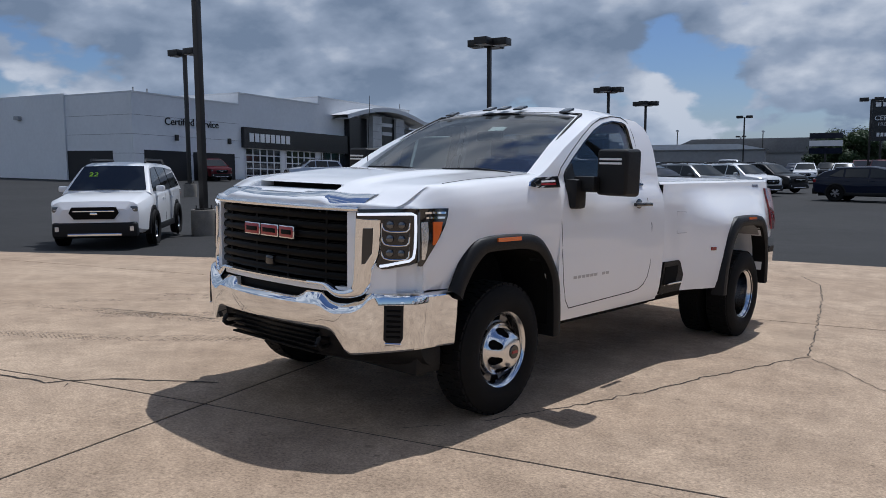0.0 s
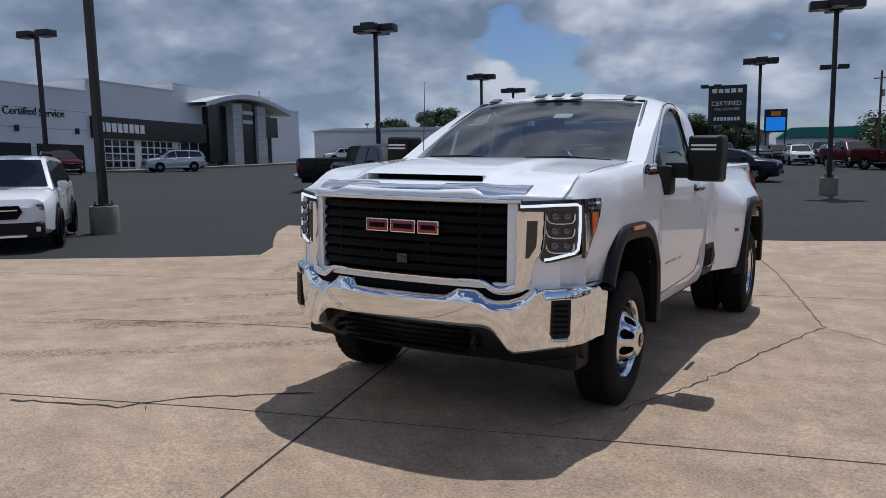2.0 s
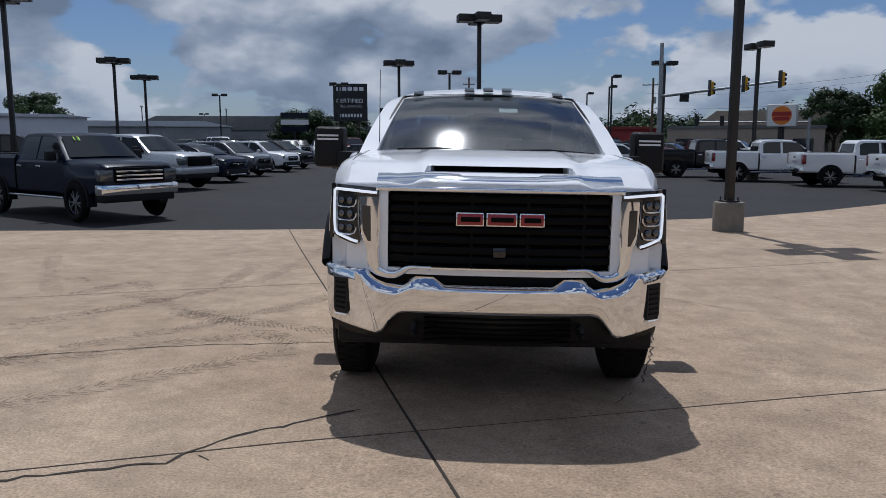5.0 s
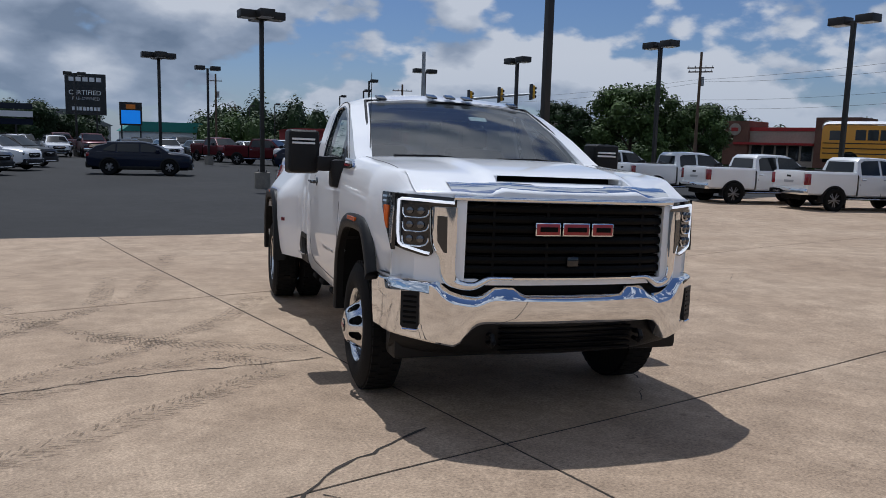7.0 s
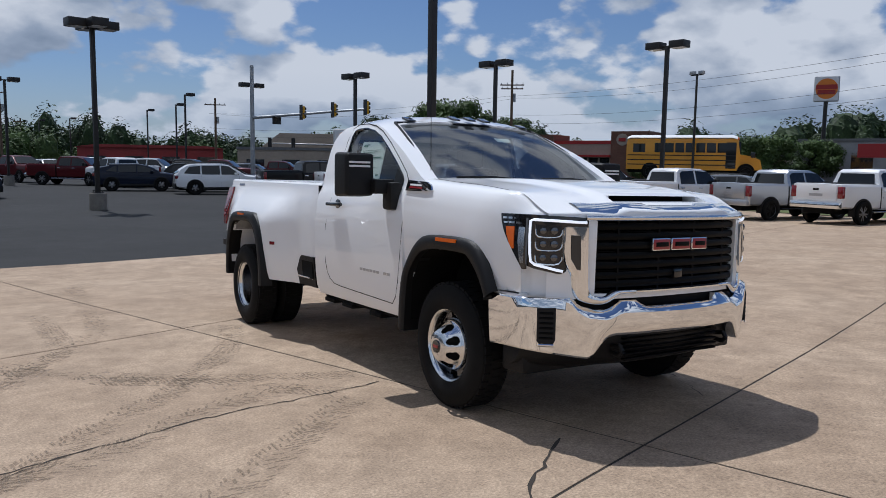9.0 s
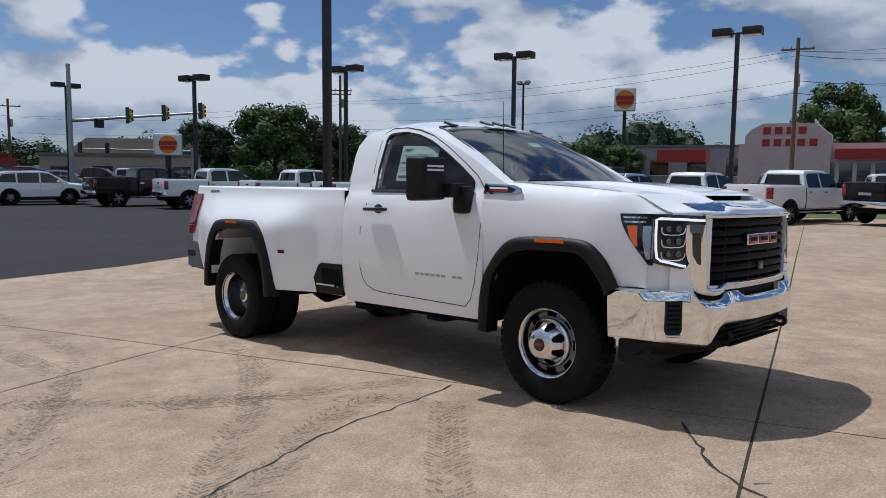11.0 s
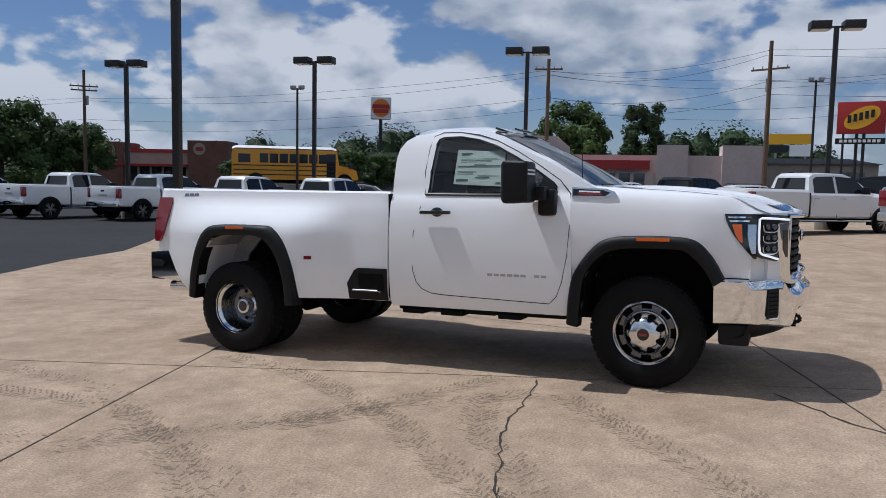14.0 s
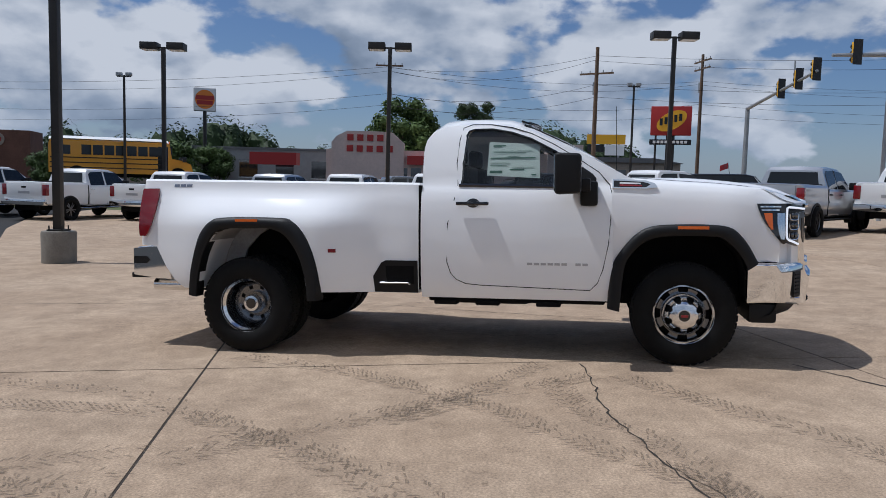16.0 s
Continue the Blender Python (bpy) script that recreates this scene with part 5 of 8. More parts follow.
    arch_r = smooth_line([(-4.04, 0.5), (-4.0, 0.7), (-3.95, 0.86), (-3.85, 1.0), (-3.72, 1.06), (-3.34, 1.06), (-3.24, 1.03), (-3.12, 0.88), (-3.07, 0.66), (-3.06, 0.5)], 2)
    # near-black plates over the inner walls stand in for the wells' deep shade
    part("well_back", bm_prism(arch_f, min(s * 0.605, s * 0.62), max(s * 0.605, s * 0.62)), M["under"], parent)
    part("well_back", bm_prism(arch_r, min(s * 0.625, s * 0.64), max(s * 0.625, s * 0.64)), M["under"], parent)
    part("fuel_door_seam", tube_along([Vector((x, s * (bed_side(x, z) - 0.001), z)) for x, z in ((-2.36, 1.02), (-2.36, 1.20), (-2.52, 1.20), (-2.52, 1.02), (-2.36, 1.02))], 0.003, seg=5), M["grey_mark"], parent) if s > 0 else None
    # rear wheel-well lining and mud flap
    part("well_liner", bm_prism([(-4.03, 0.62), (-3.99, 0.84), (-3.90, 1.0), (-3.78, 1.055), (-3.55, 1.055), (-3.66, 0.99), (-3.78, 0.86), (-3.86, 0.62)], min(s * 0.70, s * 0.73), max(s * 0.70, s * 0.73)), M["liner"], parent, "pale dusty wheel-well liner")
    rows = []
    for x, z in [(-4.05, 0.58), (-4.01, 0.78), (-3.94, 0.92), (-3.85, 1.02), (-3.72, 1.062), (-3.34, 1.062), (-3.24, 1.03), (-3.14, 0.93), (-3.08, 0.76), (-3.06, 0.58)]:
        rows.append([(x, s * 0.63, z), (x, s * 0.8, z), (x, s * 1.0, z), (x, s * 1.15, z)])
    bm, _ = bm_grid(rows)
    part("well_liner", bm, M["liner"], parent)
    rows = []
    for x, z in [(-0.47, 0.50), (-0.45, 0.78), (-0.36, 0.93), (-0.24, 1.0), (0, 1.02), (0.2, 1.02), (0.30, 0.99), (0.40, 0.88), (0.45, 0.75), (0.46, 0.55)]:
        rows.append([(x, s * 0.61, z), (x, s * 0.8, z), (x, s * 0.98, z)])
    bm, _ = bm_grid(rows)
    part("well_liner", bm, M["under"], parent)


def rear_end(parent):
    part("rear_bumper", bm_box(-4.75, -4.62, -0.98, 0.98, 0.64, 0.88, 0.04, 3), M["chrome"], parent, "chrome rear step bumper", 60)
    for s in (1, -1):
        b = part("bumper_corner", bm_prism(smooth_line([(-4.73, 0.87), (-4.50, 0.885), (-4.45, 0.85), (-4.40, 0.72), (-4.37, 0.62), (-4.40, 0.60), (-4.70, 0.63), (-4.73, 0.66), (-4.73, 0.87)], 3)[:-1], min(s * 0.90, s * 1.035), max(s * 0.90, s * 1.035)), M["chrome"], parent, "", 60)
        part("corner_step", bm_prism([(-4.725, 0.80), (-4.60, 0.80), (-4.57, 0.77), (-4.60, 0.735), (-4.725, 0.735)], min(s * 0.99, s * 1.042), max(s * 0.99, s * 1.042)), M["black_plastic"], b)
    part("bumper_pad", bm_box(-4.80, -4.62, -0.97, 0.97, 0.60, 0.645, 0.01), M["black_plastic"], parent)
    part("tailgate", bm_box(-4.672, -4.64, -0.80, 0.80, 0.86, 1.44, 0.012), M["white"], parent)
    # right-hand tail pipe
    part("tail_pipe", bm_lathe([(0.048, 0.0), (0.052, 0.0), (0.052, 0.36), (0.044, 0.36), (0.044, 0.02)], "x", 24, at=(-4.62, -0.86, 0.53)), M["alu"], parent, "polished exhaust tip")


def underbody(parent):
    bm = bmesh.new()
    for y in (-0.42, 0.42):
        bm_box(-4.6, 0.75, y - 0.045, y + 0.045, 0.50, 0.66, 0.01, 1, bm)
    part("chassis_rail", bm, M["under"], parent)
    part("rear_axle", join(bm_cyl((-3.597, -0.70, 0.405), (-3.597, 0.70, 0.405), 0.055, seg=14), bm_lathe([(0.0, -0.20), (0.12, -0.17), (0.17, 0.0), (0.12, 0.17), (0.0, 0.20)], "x", 20, at=(-3.62, 0, 0.40))), M["under"], parent)
    part("front_axle", bm_cyl((0, -0.78, 0.405), (0, 0.78, 0.405), 0.05, seg=14), M["under"], parent)
    part("drive_shaft", bm_cyl((-3.4, 0, 0.43), (-0.9, 0.05, 0.55), 0.05, seg=14), M["under"], parent)
    part("fuel_tank", bm_box(-2.9, -1.4, 0.35, 0.85, 0.42, 0.66, 0.06), M["under"], parent)
    part("exhaust_box", bm_box(-2.0, -1.2, -0.80, -0.45, 0.42, 0.62, 0.06), M["under"], parent)
    part("engine_tray", bm_box(-0.7, 0.8, -0.55, 0.55, 0.42, 0.80, 0.05), M["under"], parent)
    part("radiator", bm_box(0.70, 0.82, -0.62, 0.62, 0.60, 1.28), M["under"], parent)
    part("side_sill", bm_box(-2.05, -0.60, -0.93, 0.93, 0.455, 0.51, 0.02), M["under"], parent)
    for x in (-1.9, -1.55, -1.05):
        part("body_mount", bm_box(x - 0.10, x + 0.10, -0.96, -0.80, 0.43, 0.47, 0.015), M["under"], parent)
    for s in (1, -1):
        bm = bmesh.new()
        for k in range(4):
            bm_box(-4.35 + 0.12 * k, -2.85 - 0.12 * k, s * 0.55 - 0.035, s * 0.55 + 0.035, 0.45 + 0.016 * k, 0.462 + 0.016 * k, bm=bm)
        part("leaf_spring", bm, M["under"], parent)
        part("shock_absorber", bm_cyl((-3.75, s * 0.5, 0.42), (-3.55, s * 0.48, 0.95), 0.035, seg=12), M["under"], parent)


def roof_lights(parent):
    for y in (-0.56, -0.15, 0.0, 0.15, 0.56):
        b = bm_box(-0.05, 0.05, -0.04, 0.04, 0.0, 0.022, 0.009, 2)
        for v in b.verts:
            if v.co.x > 0:
                v.co.z *= 0.6
        o = part("roof_marker", b, M["gloss_black"], parent, "smoked roof marker light")
        o.location = (-1.255 + 0.05 * (0.3 - abs(y)), y, 1.976 - 0.10 * y * y)
        o.rotation_euler = (0, radians(14), 0)
    part("antenna", bm_cyl((-0.52, -0.80, 1.46), (-0.53, -0.80, 2.05), 0.0035, 0.002, 8), M["black_plastic"], parent)
    # black plates on the slot's back and floor paint its inner shade
    part("scoop_slot", bm_box(0.700, 0.712, -0.365, 0.365, 1.35, 1.38), M["under"], parent, "black plate that darkens the bonnet's scoop slot as shade")
    part("scoop_floor", bm_prism([(0.71, -0.355), (0.71, 0.355), (0.80, 0.378), (0.80, -0.378)], 1.3495, 1.3515, plane="xy"), M["under"], parent)


M["lamp_clear"] = material("lamp_clear", (0.62, 0.64, 0.66), 0.12, 0.5, coat=1.0)
M["seam"] = material("panel_gap", (0.02, 0.02, 0.02), 0.8)
M["mirror"] = material("mirror_glass", (0.9, 0.9, 0.9), 0.01, 1.0)
M["fog"] = material("smoked_lens", (0.045, 0.040, 0.034), 0.2, coat=0.3)
M["lamp_pocket"] = material("lamp_pocket", (0.035, 0.036, 0.04), 0.15, 0.6, coat=0.5)
M["grey_mark"] = material("grey_lettering", (0.45, 0.45, 0.46), 0.35, 0.6)
M["decal"] = material("decal_blue_grey", (0.16, 0.19, 0.26), 0.4)

# it leans a little to its left with the drained apron
TRUCK = pose(-2.64, 4.74, -0.0175, 0, 0, 258.4) @ Matrix.Rotation(radians(-1.0), 4, "X")
truck = thing("pickup_truck", "white regular-cab pickup with dual rear wheels and chrome bumper", "pickup truck", TRUCK)
body_front(truck)
cab_body(truck)
truck_bed(truck)
FLARE_F = ([(-0.585, 0.44), (-0.575, 0.62), (-0.545, 0.79), (-0.48, 0.91), (-0.38, 1.03), (-0.27, 1.095), (-0.10, 1.115), (0.19, 1.115), (0.35, 1.085), (0.45, 0.98), (0.52, 0.86), (0.54, 0.82)],
           [(-0.49, 0.42), (-0.475, 0.62), (-0.45, 0.79), (-0.40, 0.88), (-0.32, 0.96), (-0.24, 1.00), (-0.10, 1.02), (0.19, 1.02), (0.28, 1.0), (0.38, 0.91), (0.45, 0.80), (0.455, 0.76)])
FLARE_R = ([(-4.13, 0.49), (-4.12, 0.6), (-4.10, 0.74), (-4.02, 0.99), (-3.91, 1.12), (-3.78, 1.15), (-3.55, 1.155), (-3.32, 1.15), (-3.19, 1.135), (-3.07, 1.04), (-2.98, 0.86), (-2.93, 0.62), (-2.92, 0.46)],
           [(-4.04, 0.47), (-4.03, 0.6), (-4.0, 0.74), (-3.95, 0.88), (-3.86, 1.02), (-3.75, 1.055), (-3.55, 1.06), (-3.34, 1.055), (-3.21, 0.99), (-3.11, 0.85), (-3.06, 0.70), (-3.04, 0.60), (-3.03, 0.46)])
for s in (1, -1):
    flare(truck, *FLARE_F, lambda x, z: 1.0, s)
    flare(truck, *FLARE_R, lambda x, z: max(bed_side(x, z), bed_side(x, 0.9) if -4.1 < x < -3.0 else 0), s)
    front_wheel(truck, 0.0, s * 0.872, s)
    rear_wheels(truck, -3.597, s)
front_bumper(truck)
grille(truck)
glazing(truck)
for s in (1, -1):
    headlamp(truck, s)
    side_mirror(truck, s)
    side_details(truck, s)
rear_end(truck)
underbody(truck)
roof_lights(truck)
BEFORE_FAR = set(bpy.data.objects)

# ---- parked vehicles: x forward from the middle of the wheelbase, y left, z up ----
def paint(name, color, metal=0.0, rough=0.3):
    if name not in M:
        dark = max(color) < 0.1
        M[name] = material(name, color, rough, metal, coat=0.35 if dark else 1.0, spec=0.10 if dark else 0.5)
    return M[name]


paint("paint_white", (0.78, 0.78, 0.78))
paint("paint_silver", (0.50, 0.51, 0.53), 0.7)
paint("paint_black", (0.010, 0.010, 0.011))
paint("paint_navy", (0.006, 0.010, 0.024), 0.0)
paint("paint_maroon", (0.08, 0.008, 0.011), 0.1)
paint("paint_grey", (0.12, 0.125, 0.13), 0.6)
paint("paint_blue", (0.005, 0.009, 0.024), 0.0)
paint("paint_orange", (0.55, 0.13, 0.02))
M["car_glass"] = material("car_glass", (0.012, 0.014, 0.016), 0.03, spec=0.5)
M["lime"] = material("window_marker", (0.45, 0.85, 0.02), 0.6)
M["lamp_smoke"] = material("lamp_smoke", (0.10, 0.105, 0.11), 0.1, 0.4, coat=1.0)


def hull(stations, mat, parent, name="body", label=""):
    """A body shell through stations (x, half width, bottom, waist, top, top half width)."""
    rings = []
    for x, w, zb, zw, zt, wt in stations:
        half = [(w * 0.90, zb), (w * 0.985, zb + 0.06), (w, zb + (zw - zb) * 0.5), (w * 0.985, zw - 0.05), (w * 0.955, zw), (wt, zt - 0.02), (wt * 0.9, zt), (0.0, zt + 0.012)]
        rings.append([(x, y, z) for y, z in half] + [(x, -y, z) for y, z in half[::-1]][1:])
    return part(name, bm_loft(rings), mat, parent, label, 28)


def road_wheel(parent, x, y, r, style, w=0.23):
    s = 1 if y > 0 else -1
    rim = r * 0.66
    o = part("wheel", bm_lathe([(rim, -0.05), (rim * 0.97, 0.03), (rim, 0.045)], "y", 24), M["steel"] if style == "dark" else M["dish"], parent)
    o.location, o.rotation_euler = (x, y - s * 0.10, r), (0, 0, 0 if s > 0 else math.pi)
    part("tyre", bm_lathe(tyre_profile(r, w, rim), "y", 28), M["rubber"], o)
    bm = bmesh.new()
    for i in range(10):
        a_ = 6.2831853 * i / 10 + (0.11 if i % 2 else -0.11)
        c, d = Vector((math.cos(a_), 0, math.sin(a_))), Vector((-math.sin(a_), 0, math.cos(a_)))
        v = [bm.verts.new(p) for p in (d * 0.016 + Vector((0, 0.045, 0)), c * rim + d * 0.022 + Vector((0, 0.03, 0)), c * rim - d * 0.022 + Vector((0, 0.03, 0)), -d * 0.016 + Vector((0, 0.045, 0)))]
        bm.faces.new(v)
    bm_lathe([(0.06, 0.03), (0.06, 0.055), (0.0, 0.06)], "y", 14, bm)
    part("spokes", bm, M["black_plastic"] if style == "dark" else M["steel"], o)
    # black disc behind the spokes stands in for the shade inside the wheel
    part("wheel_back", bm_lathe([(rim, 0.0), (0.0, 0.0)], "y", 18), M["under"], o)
    return o


def arches(parent, x, w, r, color=None):
    for s in (1, -1):
        bm = bm_lathe([(r + 0.10, w - 0.20), (r + 0.10, w + 0.006), (r + 0.07, w + 0.014), (r + 0.035, w + 0.006), (r + 0.035, w - 0.2)], "y", 32)
        for v in bm.verts:
            v.co.z = max(v.co.z, -0.10)
            v.co.y *= s
        o = part("wheel_arch", bm, color or M["black_plastic"], parent)
        o.location = (x, 0, r)
        # the hull is uncut: a black disc on it paints the arch's shade
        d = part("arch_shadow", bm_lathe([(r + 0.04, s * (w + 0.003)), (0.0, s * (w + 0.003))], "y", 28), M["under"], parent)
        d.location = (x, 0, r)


def windows(parent, panes, y_of, mat):
    for s in (1, -1):
        for p in panes:
            part("side_window", bent_panel(p, lambda x, z: y_of(z) - 0.012, 0.018, s), mat, parent)


def make_pickup(name, label, mat, lift=0.0, flares=True, style="bright", chrome=True, topper=False):
    """A crew-cab pickup with a short bed."""
    L, w = 5.88, 1.0
    wb = 1.87
    ob = thing(name, label, "pickup truck")
    z0 = 0.52 + lift
    r = 0.41 + lift * 0.5
    top = 1.92 + lift
    belt = 1.28 + lift
    xf, xr = wb + 0.98, -wb - 1.10
    # front clip, cab, bed
    hull([(xf, 0.86, z0 + 0.2, 1.10 + lift, 1.16 + lift, 0.80), (xf - 0.10, 0.95, z0 + 0.1, 1.16 + lift, 1.22 + lift, 0.84), (xf - 0.4, 0.99, z0, 1.20 + lift, 1.27 + lift, 0.86), (xf - 1.0, w, z0, 1.22 + lift, 1.30 + lift, 0.88), (xf - 1.50, w, z0, 1.24 + lift, 1.32 + lift, 0.89)], mat, ob, "front_body")
    hull([(xf - 1.49, w * 0.995, z0, belt, belt + 0.02, 0.93), (-0.88, w * 0.995, z0, belt, belt + 0.02, 0.93)], mat, ob, "cab_lower")
    gh = []
    for x, zt in ((xf - 1.40, belt + 0.03), (xf - 1.85, belt + 0.36), (xf - 2.12, top - 0.10), (xf - 2.35, top - 0.02), (-0.2, top), (-0.72, top - 0.02), (-0.84, top - 0.12), (-0.93, belt + 0.1)):
        k = (zt - belt) / (top - belt)
        wt = 0.93 - 0.22 * k
        gh.append([(x, 0.94, belt - 0.02), (x, wt + 0.02, zt - 0.03), (x, wt - 0.06, zt), (x, 0, zt + 0.02), (x, -(wt - 0.06), zt), (x, -(wt + 0.02), zt - 0.03), (x, -0.94, belt - 0.02)])
    part("cab_upper", bm_loft(gh), mat, ob, "", 28)

    def side(z):
        return 0.945 - 0.21 * (z - belt + 0.02) / (top - belt)
    windows(ob, [[(0.12, belt + 0.02), (1.24, belt + 0.02), (1.06, belt + 0.22), (0.80, top - 0.14), (0.12, top - 0.10)], [(-0.74, belt + 0.02), (0.02, belt + 0.02), (0.02, top - 0.10), (-0.58, top - 0.12), (-0.72, top - 0.20)]], side, M["car_glass"])
    rk = [Vector((xf - 1.44, 0, belt + 0.06)), Vector((xf - 2.08, 0, top - 0.10))]
    bm, _ = bm_grid([[(p.x + 0.02, -wy, p.z + 0.015), (p.x + 0.035, 0, p.z + 0.03), (p.x + 0.02, wy, p.z + 0.015)] for p, wy in ((rk[0], 0.84), (rk[1], 0.68))])
    part("windscreen", bm, M["car_glass"], ob)
    bm, _ = bm_grid([[(-0.935, -0.72, belt + 0.10), (-0.935, 0.72, belt + 0.10)], [(-0.86, -0.64, top - 0.16), (-0.86, 0.64, top - 0.16)]])
    part("back_window", bm, M["car_glass"], ob)
    bd = hull([(-0.95, w, z0 + 0.02, 1.36 + lift, 1.40 + lift, 0.94), (xr + 0.06, w * 0.99, z0 + 0.06, 1.37 + lift, 1.41 + lift, 0.94), (xr, w * 0.94, z0 + 0.1, 1.35 + lift, 1.39 + lift, 0.90)], mat, ob, "bed")
    # the bed is closed: a black slab on top paints its shaded inside
    part("bed_opening", bm_box(xr + 0.09, -1.02, -0.84, 0.84, 1.395 + lift, 1.42 + lift), M["under"], ob, "black slab standing in for the bed's shaded inside" if not topper else "black bed cover")
    part("bed_gap", bm_box(-0.955, -0.925, -1.003, 1.003, z0 + 0.05, 1.30 + lift), M["under"], ob)
    for x in (wb, -wb):
        arches(ob, x, w, r, None if flares else mat)
        for s in (1, -1):
            road_wheel(ob, x, s * 1.075, r, style, 0.19)
    bmat = M["chrome"] if chrome else mat
    part("front_bumper", bm_box(xf - 0.25, xf + 0.06, -0.97, 0.97, z0 + 0.02, z0 + 0.26, 0.05, 2), bmat, ob)
    part("rear_bumper", bm_box(xr - 0.12, xr + 0.1, -0.96, 0.96, z0 + 0.05, z0 + 0.27, 0.04, 2), bmat, ob)
    part("lower_bumper", bm_box(xf - 0.4, xf + 0.0, -0.90, 0.90, z0 - 0.14, z0 + 0.06, 0.04, 2), M["black_plastic"], ob)
    g = part("grille", bm_box(xf - 0.05, xf + 0.025, -0.62, 0.62, z0 + 0.29, 1.14 + lift, 0.02, 2), M["grille_black"], ob)
    for z in (0.36, 0.45, 0.54):
        part("grille_bar", bm_box(xf + 0.02, xf + 0.045, -0.58, 0.58, z0 + z - 0.02, z0 + z + 0.015, 0.005, 1), M["chrome"] if chrome else M["grille_black"], g)
    for s in (1, -1):
        part("headlamp", bm_box(xf - 0.22, xf + 0.01, min(s * 0.64, s * 0.955), max(s * 0.64, s * 0.955), z0 + 0.33, 1.10 + lift, 0.03, 2), M["lamp_smoke"], ob)
        part("tail_lamp", bm_box(xr - 0.02, xr + 0.12, min(s * 0.80, s * 1.0), max(s * 0.80, s * 1.0), 0.92 + lift, 1.32 + lift, 0.03, 2), M["red_lens"], ob)
        m_ = part("side_mirror", bm_box(0.95, 1.10, min(s * 0.98, s * 1.20), max(s * 0.98, s * 1.20), belt + 0.0, belt + 0.22, 0.03, 2), M["black_plastic"], ob)
        for x in (0.15, -0.80):
            part("door_handle", bm_box(x, x + 0.2, min(s * 0.99, s * 1.02), max(s * 0.99, s * 1.02), belt - 0.16, belt - 0.12, 0.008, 1), M["chrome"] if chrome else M["black_plastic"], ob)
        for pts in ([(1.33, z0 + 0.03), (1.30, belt)], [(0.07, z0 + 0.03), (0.07, top - 0.08)], [(-0.82, z0 + 0.4), (-0.80, belt)]):
            part("door_seam", tube_along([Vector((x, s * (0.999 if z < belt else side(z)), z)) for x, z in pts], 0.006, seg=4), M["seam"], ob)
        part("running_board", bm_box(-1.3, 1.35, min(s * 0.85, s * 1.04), max(s * 0.85, s * 1.04), z0 - 0.10, z0 - 0.05, 0.015, 1), M["alu"] if chrome else M["black_plastic"], ob)
    t_ = part("tailgate", bm_box(xr - 0.03, xr + 0.02, -0.78, 0.78, z0 + 0.32, 1.36 + lift, 0.015, 2), mat, ob)
    part("tailgate_handle", bm_box(xr - 0.04, xr - 0.028, -0.11, 0.11, 1.18 + lift, 1.25 + lift), M["black_plastic"], t_)
    part("tailgate_mark", bm_box(xr - 0.036, xr - 0.029, -0.26, 0.26, 0.98 + lift, 1.07 + lift), M["grey_mark"], t_)
    part("chassis", bm_box(xr + 0.1, xf - 0.3, -0.55, 0.55, z0 - 0.14, z0 + 0.1), M["under"], ob)
    return ob


